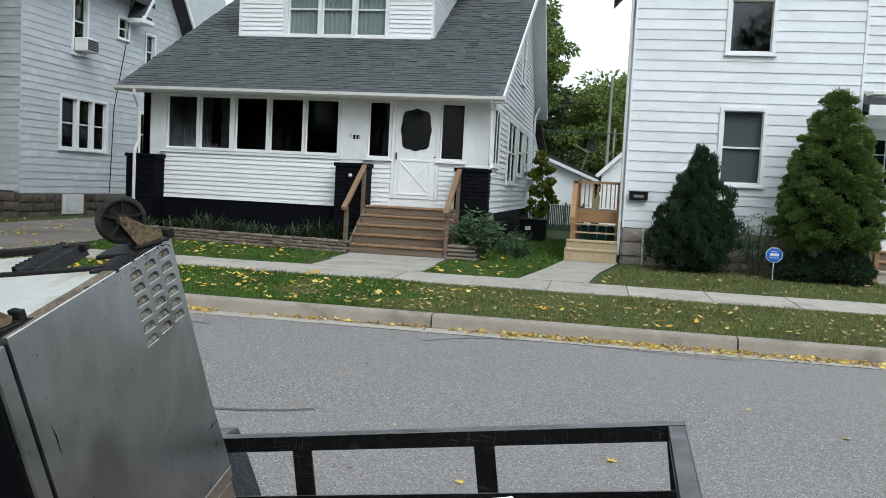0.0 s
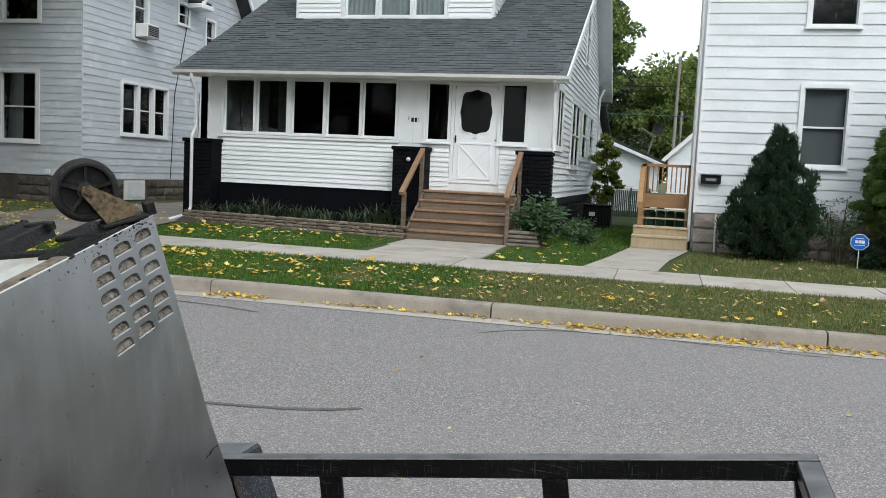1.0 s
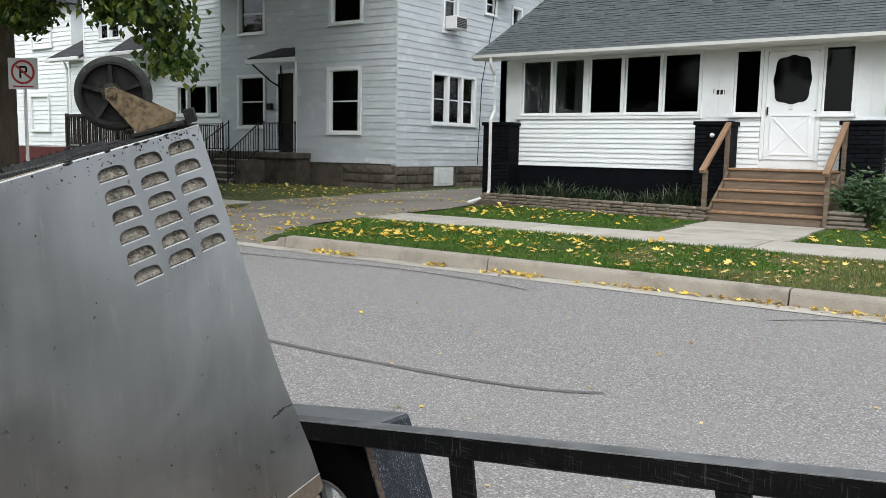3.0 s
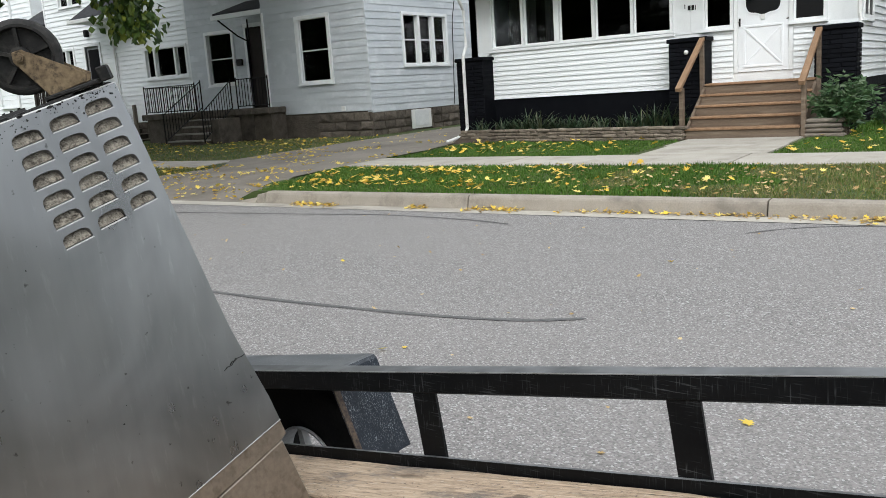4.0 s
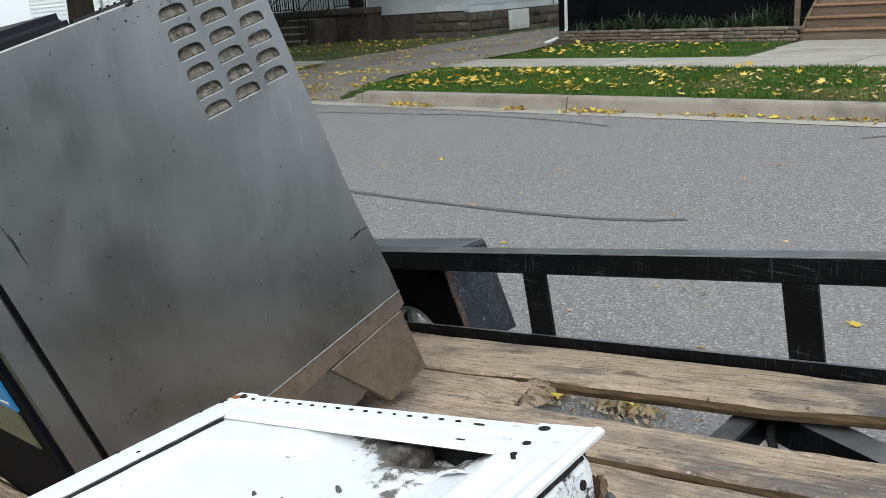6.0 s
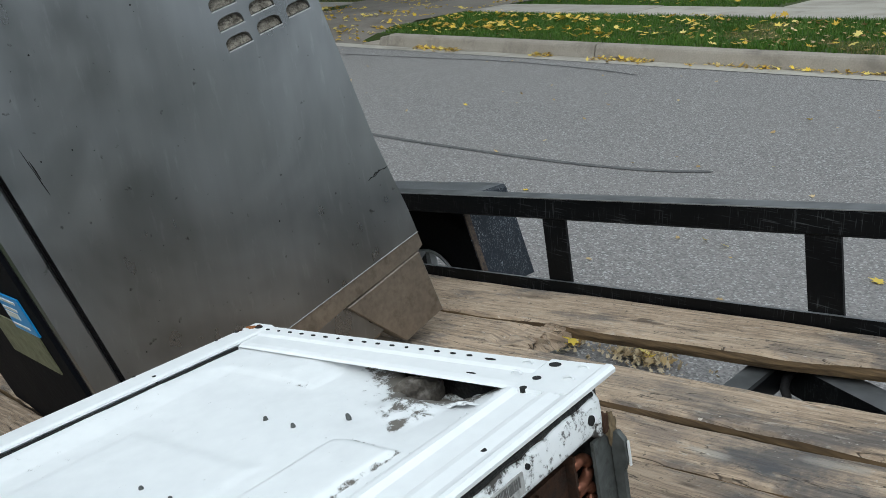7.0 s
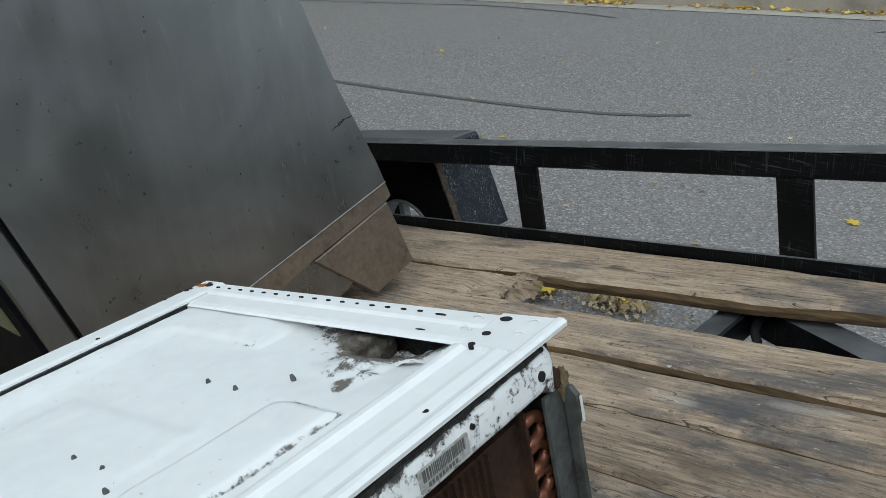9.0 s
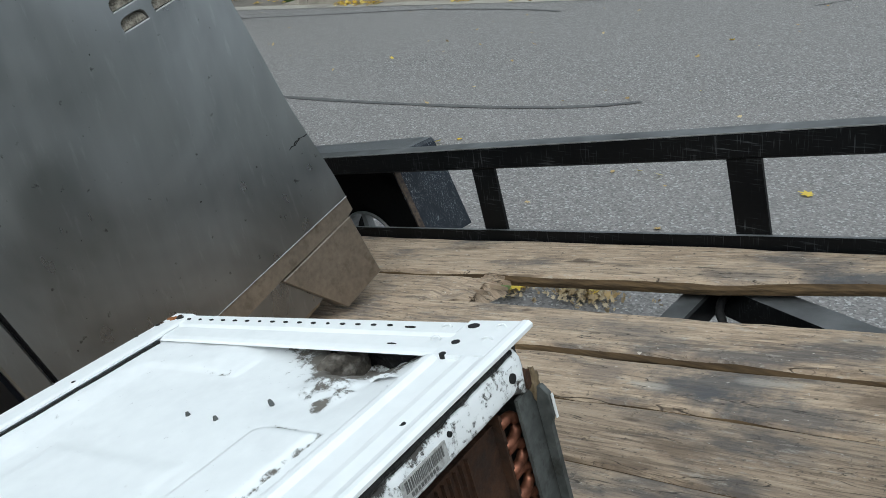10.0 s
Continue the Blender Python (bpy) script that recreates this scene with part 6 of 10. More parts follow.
def conifer(name, label, cx, cy, z0, z1, radius, count, size, width, mat, lumps, up=0.5, inset=0.10, clumps=120, clump=0.14, tall=0.7, spike=0.0):
    """An evergreen: a core of uneven outline, near black for the shade inside, and needle sprays over it."""
    t = thing(name, (cx, cy, zg(cy)), label, "shrub")
    bm = bmesh.new()
    cyl(bm, (cx, cy, zg(cy) - 0.05), (cx, cy, z0 + 0.5 * (z1 - z0)), 0.06, 0.03, 8)
    part("trunk", bm, BARK, t)
    seed = rng.uniform(0, 50)
    def r_at(h, th):
        return radius(h) * (1 + lumps[0] * noise.noise((math.cos(th) * lumps[1] + seed, math.sin(th) * lumps[1], h * lumps[2])) + 0.5 * lumps[0] * noise.noise((math.cos(th) * 9 + seed, math.sin(th) * 9, h * 14)))
    nz_, nt = 26, 30
    verts, faces = [], []
    for i in range(nz_ + 1):
        h = i / nz_
        for k in range(nt):
            th = 2 * math.pi * k / nt
            r = max(r_at(h, th) - inset, 0.01)
            verts.append((cx + r * math.cos(th), cy + r * math.sin(th), z0 + h * (z1 - z0 - 0.08)))
    for i in range(nz_):
        for k in range(nt):
            faces.append((i * nt + k, i * nt + (k + 1) % nt, (i + 1) * nt + (k + 1) % nt, (i + 1) * nt + k))
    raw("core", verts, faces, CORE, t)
    tops = max(radius(h) for h in np.linspace(0, 1, 40))
    pos, out = [], []
    made = tried = 0
    while made < clumps:
        tried += 1
        h, th = (tried * 0.618034 + rng.normal(0, 0.01)) % 1.0, (tried * 0.7548777 * 2 * math.pi) % (2 * math.pi) + rng.normal(0, 0.04)
        if rng.uniform() > (radius(h) + 0.06) / tops:
            continue
        made += 1
        r = r_at(h, th) - inset * rng.uniform(0.1, 0.9) + (rng.uniform(0, spike) if rng.uniform() < 0.3 else 0)
        c = np.array([cx + r * math.cos(th), cy + r * math.sin(th), z0 + h * (z1 - z0)])
        m = count // clumps
        rad = clump * rng.uniform(0.6, 1.25)
        d = unit(rng.normal(0, 1, (m, 3)) + np.array([math.cos(th), math.sin(th), up]) * 0.9) * rad * rng.uniform(0.35, 1.0, (m, 1)) * np.array([1, 1, tall])
        pos.append(c + d)
        out.append(d / rad + np.array([0.3 * math.cos(th), 0.3 * math.sin(th), up * 0.6]) + rng.normal(0, 0.35, (m, 3)))
    pos, out = np.concatenate(pos), np.concatenate(out)
    hs = pos
    ob = cards("foliage", pos, out, size * rng.uniform(0.6, 1.3, len(hs)), width * rng.uniform(0.7, 1.3, len(hs)), mat, t)
    ob["kind"] = "stuff"
    return t


conifer("yew_bush", "dark green upright yew bush beside the white house", 2.52, 16.55, 0.28, 2.42, lambda h: 0.60 * min(1.0, 0.75 + 1.6 * h) * (1 - max(0.0, (h - 0.30) / 0.72) ** 1.15) + 0.02, 42000, 0.075, 0.022, YEW, (0.42, 1.9, 4.0), 1.5, 0.16, 380, 0.11, 1.7, 0.17)
conifer("dwarf_spruce", "dense cone shaped green spruce beside the entrance", 4.74, 16.35, 0.82, 3.52, lambda h: 0.80 * (1 - h ** 2.0) ** 0.72 * min(1.0, 0.8 + 2.0 * h) + 0.015, 120000, 0.046, 0.021, SPRUCE, (0.24, 3.6, 9.0), 0.5, 0.17, 360, 0.165, 0.58, 0.04)
conifer("boxwood", "low clipped green boxwood under the spruce", 4.95, 16.05, 0.22, 0.88, lambda h: 0.46 * min(1.0, 0.7 + h) * (1 - h ** 3) + 0.02, 11000, 0.045, 0.02, YEW, (0.25, 3.0, 4.0), 0.5, 0.09, 110, 0.11, 0.8, 0.04)
conifer("boxwood", "low clipped green boxwood under the spruce", 4.25, 16.15, 0.22, 0.74, lambda h: 0.34 * min(1.0, 0.7 + h) * (1 - h ** 3) + 0.02, 8000, 0.045, 0.02, YEW, (0.25, 3.0, 4.0), 0.5, 0.09, 80, 0.10, 0.8, 0.04)


def shrub(name, label, cx, cy, z0, w, h, count, size, mat, depth=None, category="shrub"):
    """A leafy shrub: stems from the base and leaves along them."""
    t = thing(name, (cx, cy, z0), label, category)
    depth = depth or w
    pos, out = [], []
    for k in range(max(8, count // 40)):
        a = rng.uniform(0, 2 * math.pi)
        reach = rng.uniform(0.2, 1.0)
        tip = Vector((cx + w * 0.5 * reach * math.cos(a), cy + depth * 0.5 * reach * math.sin(a), z0 + h * rng.uniform(0.55, 1.0) * (1 - 0.35 * reach ** 2)))
        base = Vector((cx + 0.12 * w * math.cos(a), cy + 0.12 * depth * math.sin(a), z0))
        midp = base.lerp(tip, 0.5) + Vector((0, 0, 0.12 * h))
        if k < 14:
            bm = bmesh.new()
            tube(bm, [base, midp, tip], [0.012, 0.008, 0.004], 5)
            part("stem", bm, BARK, t)
        for j in range(40):
            f = rng.uniform(0.25, 1.0)
            p = base.lerp(midp, f * 2) if f < 0.5 else midp.lerp(tip, f * 2 - 1)
            pos.append((p.x + rng.normal(0, 0.05), p.y + rng.normal(0, 0.05), p.z + rng.normal(0, 0.04)))
            out.append((math.cos(a) + rng.normal(0, 0.9), math.sin(a) + rng.normal(0, 0.9), rng.normal(0.15, 0.5)))
    ob = cards("foliage", np.array(pos), np.array(out), size * rng.uniform(0.6, 1.3, len(pos)), size * 0.42 * rng.uniform(0.7, 1.2, len(pos)), mat, t)
    ob["kind"] = "stuff"
    return t


shrub("peony_bush", "leafy green peony bush beside the wooden steps", -1.52, 16.0, zg(16), 0.95, 0.98, 1500, 0.13, SHRUB_LEAF, 0.8)
shrub("young_shrub", "thin green shrub between the yew and the spruce", 3.58, 16.6, zg(16.6), 0.75, 1.3, 900, 0.06, SHRUB_LEAF)
for x, y, w, h in ((-1.05, 17.7, 0.7, 0.45), (-1.1, 18.6, 0.6, 0.4), (-1.05, 19.6, 0.7, 0.35), (-1.1, 20.8, 0.6, 0.38), (-0.75, 16.9, 0.6, 0.3)):
    tagged(shrub("ground_plant", "low green leafy plants along the black house base", x, y, zg(y), w, h, 500, 0.09, SHRUB_LEAF, category="plant"), group="plants along the house")
for k in range(17):
    x, y = -8.45 + 0.265 * k + rng.uniform(-0.08, 0.08), 16.75 + rng.uniform(-0.15, 0.3)
    if 6 <= k <= 7:
        y += 0.1
    t = thing("iris_clump", (x, y, zg(y) + 0.1), "clump of grey-green iris leaves in the flower bed", "plant", group="iris clumps")
    pos, faces = [], []
    for j in range(46):
        a, h, lean = rng.uniform(0, 2 * math.pi), rng.uniform(0.22, 0.5) * (1.2 if k in (4, 5, 13, 14, 15) else 0.85), rng.uniform(0.2, 1.0)
        bx_, by_ = x + rng.normal(0, 0.07), y + rng.normal(0, 0.05)
        wd = 0.016
        i0 = len(pos)
        for s in range(5):
            f = s / 4
            dx = lean * h * f * f
            px, py, pz = bx_ + dx * math.cos(a), by_ + dx * math.sin(a), zg(y) + 0.1 + h * (f - 0.35 * lean * f * f)
            ww = wd * (1 - 0.85 * f * f)
            pos += [(px - ww * math.sin(a), py + ww * math.cos(a), pz), (px + ww * math.sin(a), py - ww * math.cos(a), pz)]
        faces += [(i0 + 2 * s, i0 + 2 * s + 1, i0 + 2 * s + 3, i0 + 2 * s + 2) for s in range(4)]
    raw("leaves", pos, faces, IRIS_LEAF, t)["kind"] = "stuff"


def tree(name, label, x, y, height, trunk_r, crown_lo, rx, rz, leaves, size, mat, clumps=26, lean=0.0, conical=False):
    """A tapered trunk with limbs, and a crown of leaf clumps with gaps between them."""
    t = thing(name, (x, y, zg(y)), label, "tree")
    bm = bmesh.new()
    top = Vector((x + lean, y, zg(y) + height * 0.85))
    base = Vector((x, y, zg(y) - 0.1))
    tube(bm, [base, base.lerp(top, 0.35) + Vector((0.1, 0, 0)), base.lerp(top, 0.7), top], [trunk_r, trunk_r * 0.75, trunk_r * 0.45, trunk_r * 0.12], 10)
    part("trunk", bm, BARK, t)
    pos, out = [], []
    cz = zg(y) + crown_lo + rz
    for k in range(clumps):
        a, u = rng.uniform(0, 2 * math.pi), rng.uniform(-1, 1)
        rr = rng.uniform(0.45, 1.0)
        s = math.sqrt(1 - u * u)
        if conical:
            f = rng.uniform(0, 1) ** 0.8
            c = Vector((x + rx * (1 - f) * rr * math.cos(a), y + rx * (1 - f) * rr * math.sin(a), zg(y) + crown_lo + f * 2 * rz))
            spread = 0.16 * rx + 0.25
        else:
            c = Vector((x + lean + rx * s * rr * math.cos(a), y + rx * s * rr * math.sin(a), cz + rz * u * rr))
            spread = rx * rng.uniform(0.16, 0.30)
        if k < 12:
            bm = bmesh.new()
            p = base.lerp(top, rng.uniform(0.35, 0.85))
            tube(bm, [p, p.lerp(c, 0.5) + Vector((0, 0, 0.05 * height)), c], [trunk_r * 0.3, trunk_r * 0.16, trunk_r * 0.05], 6)
            part("limb", bm, BARK, t)
        m = leaves // clumps
        d = rng.normal(0, 1, (m, 3))
        d = unit(d) * (rng.uniform(0, 1, (m, 1)) ** 0.45) * spread * np.array([1.15, 1.15, 0.75])
        pos.append(np.array(c) + d)
        out.append(d / spread + rng.normal(0, 0.6, (m, 3)) + np.array([0, 0, -0.25]))
    pos, out = np.concatenate(pos), np.concatenate(out)
    cards("crown", pos, out, size * rng.uniform(0.6, 1.3, len(pos)), size * 0.6 * rng.uniform(0.7, 1.2, len(pos)), mat, t)["kind"] = "stuff"
    return t


tree("tall_tree", "tall broad green tree behind the garages", 2.4, 60, 10.4, 0.3, 2.0, 4.8, 3.9, 22000, 0.36, TREE_MID, 95)
tree("tall_tree", "broad dark green tree behind the garages", -7.0, 62, 11.0, 0.3, 2.0, 4.0, 4.6, 9000, 0.38, TREE_DARK, 44)
tree("spruce_tree", "tall dark blue-green spruce behind the yard", -2.9, 47, 10.5, 0.22, 0.8, 3.0, 4.8, 16000, 0.28, TREE_DARK, 90, conical=True)
tree("yard_tree", "green leafy tree behind the garage", -0.2, 48, 8.0, 0.2, 1.0, 2.6, 3.2, 17000, 0.24, TREE_MID, 60)
tree("yard_tree", "green leafy tree behind the garage", 2.6, 52, 9.4, 0.2, 1.0, 2.9, 4.1, 17000, 0.25, TREE_MID, 56)
tree("birch_tree", "tall thin yellow-green tree beside the bungalow roof", -2.55, 41, 11.5, 0.14, 4.9, 1.7, 3.4, 5200, 0.22, TREE_MID, 34)
tree("young_tree", "small tree with yellow-green leaves by the fence", -1.0, 26.0, 2.7, 0.04, 0.5, 0.46, 1.02, 4400, 0.095, TREE_YELLOW, 34)
tree("roadside_tree", "green tree far behind the grey house", -10.8, 58, 9.5, 0.25, 2.0, 3.0, 3.4, 4000, 0.36, TREE_DARK, 30)
# unseen trees added to darken reflections in steel and glass and block low sky
for k, (x, y, h) in enumerate(((24.5, 10.6, 10.0), (28.5, 12.2, 11.0), (33.5, 12.6, 12.5), (39.0, 13.5, 13.5), (46.0, 15.0, 15.0), (36.0, 11.0, 8.0), (50.0, 11.0, 13.0), (62.0, 10.8, 14.0), (42.0, -2.0, 12.0), (56.0, -1.5, 13.0), (96.0, 5.0, 16.0), (96.0, 13.0, 16.0), (96.0, -4.0, 16.0), (-3.0, -16.0, 12.0), (4.0, -17.0, 14.0), (10.5, -16.0, 13.0), (17.0, -17.0, 13.0), (-12.0, -7.0, 10.0), (-18.0, -8.0, 11.0), (-24.0, -7.5, 11.0), (-31.0, -7.0, 11.0), (-39.0, -8.0, 11.0), (-46.0, -8.0, 12.0), (-53.0, -9.0, 12.0), (-60.0, -10.0, 13.0), (-68.0, -12.0, 13.0), (-77.0, -15.0, 14.0), (-57.0, -17.0, 14.0), (-88.0, -12.0, 14.0))):
    tree("unseen_tree", "broad dark green tree added out of view for reflections and shade", x, y, h, 0.3, 1.2, 0.36 * h, 0.43 * h, 7000, 0.42, TREE_DARK, 46)

# street maple whose outer branches hang into the view
maple = thing("street_maple", (-17.3, 10.7, zg(10.7)), "street maple with hanging green and yellow leaves", "tree")
bm = bmesh.new()
tube(bm, [(-17.3, 10.7, 0.0), (-17.2, 10.7, 2.0), (-16.9, 10.6, 4.5), (-16.6, 10.4, 8.0)], [0.32, 0.26, 0.2, 0.1], 14)
part("trunk", bm, BARK, maple)
sprays = [((-16.9, 10.6, 4.2), (-13.5, 10.2, 5.2), (-11.2, 10.0, 4.4), (-10.4, 9.9, 2.6)), ((-16.9, 10.6, 4.4), (-14.5, 10.0, 5.0), (-12.6, 9.9, 4.5), (-11.9, 9.9, 3.5)),
          ((-16.9, 10.6, 4.6), (-15.4, 9.8, 4.9), (-14.4, 9.6, 4.4), (-13.9, 9.6, 3.7)), ((-16.8, 10.6, 4.8), (-13.0, 10.4, 5.9), (-10.2, 10.2, 5.3), (-9.0, 10.1, 4.5)),
          ((-16.9, 10.6, 4.5), (-14.8, 10.6, 5.2), (-13.2, 10.6, 4.6), (-12.9, 10.6, 4.1)), ((-16.8, 10.6, 5.0), (-12.2, 10.6, 6.3), (-8.6, 10.4, 5.6), (-7.3, 10.3, 4.55)),
          ((-13.5, 10.2, 5.2), (-11.8, 9.6, 5.0), (-10.8, 9.4, 4.2), (-10.3, 9.4, 3.3)), ((-16.9, 10.6, 4.6), (-15.8, 10.2, 4.6), (-15.2, 10.0, 4.1), (-14.9, 10.0, 3.6))]
pos, out = [], []
for line in sprays:
    pts = smooth_line(line, 6)
    bm = bmesh.new()
    tube(bm, pts, [max(0.006, 0.06 * (1 - i / len(pts)) ** 1.5) for i in range(len(pts))], 6)
    part("limb", bm, BARK, maple)
    for i, p in enumerate(pts[5:]):
        f = (i + 1) / (len(pts) - 5)
        for j in range(140 if f > 0.35 else 110):
            r = 0.46 * (1.05 - 0.6 * f)
            pos.append((p[0] + rng.normal(0, r * 0.8), p[1] + rng.normal(0, r), p[2] + rng.normal(0.0, r * 0.55)))
            out.append((rng.normal(0, 0.5), rng.normal(0, 0.5), rng.normal(-0.8, 0.4)))
# unseen clumps added above the view to shade the grey house and verge
for count, xr, yr, zr in ((150, (-28.0, -14.2), (7.5, 12.5), (5.6, 9.0)), (170, (-13.0, -5.5), (1.0, 10.5), (7.6, 10.0)), (480, (-22.0, -13.2), (9.0, 17.2), (7.6, 10.8)), (220, (-22.0, -13.5), (3.0, 10.0), (5.4, 8.0)), (260, (-22.5, -14.0), (8.5, 12.5), (5.7, 7.6))):
    for k in range(count):
        c = (rng.uniform(*xr), rng.uniform(*yr), rng.uniform(*zr))
        c = (c[0], c[1], c[2] + 0.16 * max(0.0, -17.0 - c[0]))
        for j in range(60):
            pos.append((c[0] + rng.normal(0, 0.8), c[1] + rng.normal(0, 0.8), c[2] + rng.normal(0, 0.4)))
            out.append((rng.normal(0, 0.5), rng.normal(0, 0.5), rng.normal(-0.8, 0.4)))
big = np.where(np.array(pos)[:, 2] > 6.2, np.where(np.array(pos)[:, 0] < -13.0, 2.5, 1.4), 1.0)
cards("crown", np.array(pos), np.array(out), big * 0.15 * rng.uniform(0.6, 1.25, len(pos)), big * 0.115 * rng.uniform(0.6, 1.2, len(pos)), MAPLE, maple)["kind"] = "stuff"


# ---- grass ----
def grass(name, label, x0, x1, y0, y1, count, height, mat, keep=lambda x, y: True, wide=0.007):
    x, y = rng.uniform(x0, x1, count), rng.uniform(y0, y1, count)
    ok = np.array([keep(a, b) for a, b in zip(x, y)])
    x, y = x[ok], y[ok]
    n = len(x)
    z = np.interp(y, PROFILE_Y, PROFILE_Z)
    patch = np.array([0.75 + 0.5 * noise.noise((a * 1.1, b * 1.1, 2)) for a, b in zip(x, y)])
    h = height * rng.uniform(0.5, 1.3, n) * patch
    a = rng.uniform(0, 2 * math.pi, n)
    lean = rng.uniform(0.1, 0.8, n) * h
    verts = np.stack([np.stack([x - wide * np.sin(a), y + wide * np.cos(a), z - 0.005], 1), np.stack([x + wide * np.sin(a), y - wide * np.cos(a), z - 0.005], 1), np.stack([x + lean * np.cos(a), y + lean * np.sin(a), z + h], 1)], 1).reshape(-1, 3)
    i = np.arange(n) * 3
    ob = raw(name, verts.tolist(), np.stack([i, i + 1, i + 2], 1).tolist(), mat)
    return tagged(ob, label, "grass", kind="stuff")


def off_drive(x, y):
    return not (drive_left(y) - 0.08 < x < -7.75 - 0.65 * min(max((y - 9.6) / 2.5, 0), 1) - 0.12 * max(0, y - 14.6))


def off_walks(x, y):
    return off_drive(x, y) and not (-3.95 < x < -1.9 and y > 13.2) and not (-0.45 + 0.15 * (y - 13.3) < x < 0.72 + 0.13 * (y - 13.3) and y > 13.2)


def greener(x, y):
    return x + 1.2 * noise.noise((x * 0.8, y * 0.9, 5)) * 2 < -1.9


grass("verge_grass", "green mown verge grass along the kerb", -9.5, 1.5, 9.6, 12.12, 64000, 0.055, GRASS, lambda x, y: off_drive(x, y) and greener(x, y))
grass("verge_grass", "dry olive verge grass along the kerb", -4.4, 9.5, 9.6, 12.12, 70000, 0.045, GRASS_DRY, lambda x, y: not greener(x, y))
grass("verge_grass", "thin worn verge grass beside the drive", -26, -11.2, 9.6, 12.12, 22000, 0.06, GRASS_DRY, off_drive, 0.011)
grass("lawn_grass", "green lawn in front of the bungalow", -9.4, 0.4, 13.28, 16.6, 46000, 0.05, GRASS, lambda x, y: off_walks(x, y) and not (x > -8.9 and x < -3.9 and y > 16.35 - 0.137 * (x + 8.85)))
grass("lawn_grass", "green lawn strip beside the bungalow", -1.5, 0.4, 16.6, 24, 11000, 0.08, GRASS, off_walks, 0.01)
grass("lawn_grass", "dry olive lawn in front of the white house", 0.6, 9.5, 13.28, 17.0, 26000, 0.05, GRASS_DRY, off_walks, 0.009)
grass("lawn_grass", "patchy lawn in front of the grey house", -36, -12.5, 13.28, 18.9, 22000, 0.06, GRASS_DRY, off_drive, 0.012)


# ---- fallen leaves ----
def leaf_shape():
    """A five-lobed leaf outline, one unit wide."""
    pts = []
    for t, r in ((-90, 0.10), (-60, 0.30), (-25, 0.26), (-5, 0.5), (20, 0.30), (40, 0.56), (62, 0.32), (90, 0.62), (118, 0.32), (140, 0.56), (160, 0.30), (185, 0.5), (205, 0.26), (240, 0.30)):
        pts.append((r * math.cos(radians(t)), r * math.sin(radians(t))))
    return pts


LEAF = leaf_shape()


def litter(name, label, spots, mat, size, flat=0.25):
    """Leaves lying about. spots: (x, y, z) places."""
    verts, faces = [], []
    for x, y, z in spots:
        s, a = size * rng.uniform(0.55, 1.25), rng.uniform(0, 2 * math.pi)
        tx, ty, curl = rng.normal(0, flat), rng.normal(0, flat), rng.uniform(-0.2, 0.9)
        i = len(verts)
        squash = rng.uniform(0.55, 1.0)
        zz = []
        for px, py in [(0, 0)] + LEAF:
            px *= squash
            u, v = s * (px * math.cos(a) - py * math.sin(a)), s * (px * math.sin(a) + py * math.cos(a))
            zz.append((x + u, y + v, u * tx + v * ty + curl * s * (px * px + py * py)))
        low = min(q[2] for q in zz)
        verts += [(q[0], q[1], z + q[2] - low + 0.003) for q in zz]
        faces += [(i, i + 1 + k, i + 1 + (k + 1) % len(LEAF)) for k in range(len(LEAF))]
    ob = raw(name, verts, faces, mat)
    return tagged(ob, label, "leaves", kind="stuff")


def scatter(count, x0, x1, y0, y1, lift, keep=lambda x, y: True, peak=None):
    out = []
    while len(out) < count:
        x, y = rng.uniform(x0, x1), rng.uniform(y0, y1)
        if peak and rng.uniform() > math.exp(-((x - peak[0]) / peak[1]) ** 2) + 0.06:
            continue
        if keep(x, y):
            out.append((x, y, (zg(y) if off_drive(x, y) else ramp_z(y)) + lift))
    return out


litter("fallen_leaves", "large yellow maple leaves fallen on the green verge", scatter(330, -9.0, 2.0, 9.65, 12.1, 0.03, lambda x, y: off_drive(x, y) and noise.noise((x * 1.6, y * 2.2, 4)) > -0.12, (-6.4, 2.6)) + scatter(60, -4.0, 3.0, 9.65, 12.1, 0.03), LEAF_YELLOW, 0.105)
litter("fallen_leaves", "pale brown leaves scattered on the dry verge", scatter(650, -3.0, 9.0, 9.62, 11.6, 0.03), LEAF_BROWN, 0.065)
litter("fallen_leaves", "small pale leaves scattered on the green verge", scatter(220, -8.0, -1.0, 9.62, 12.1, 0.025, off_drive), LEAF_MIX, 0.06)
litter("fallen_leaves", "yellow leaves on the lawn in front of the porch", scatter(120, -9.0, -3.0, 13.3, 15.9, 0.04, off_walks, (-7.2, 2.2)) + scatter(40, -2.0, 1.0, 13.3, 16.5, 0.03, off_walks), LEAF_YELLOW, 0.12)
litter("fallen_leaves", "pale leaves on the dry lawn", scatter(90, 0.7, 8.0, 13.3, 16.5, 0.03, off_walks), LEAF_BROWN, 0.09)
litter("fallen_leaves", "yellow leaves scattered over the driveway", scatter(430, -13.2, -7.9, 9.7, 17, 0.03, lambda x, y: not off_drive(x, y) and noise.noise((x * 0.9, y * 1.3, 8)) > 0.05) + scatter(260, -12.6, -7.8, 9.5, 11.6, 0.03, lambda x, y: not off_drive(x, y) and noise.noise((x * 1.5, y * 2.5, 2)) > 0.02) + scatter(60, -12.6, -9.4, 17, 24, 0.03), LEAF_YELLOW, 0.088)
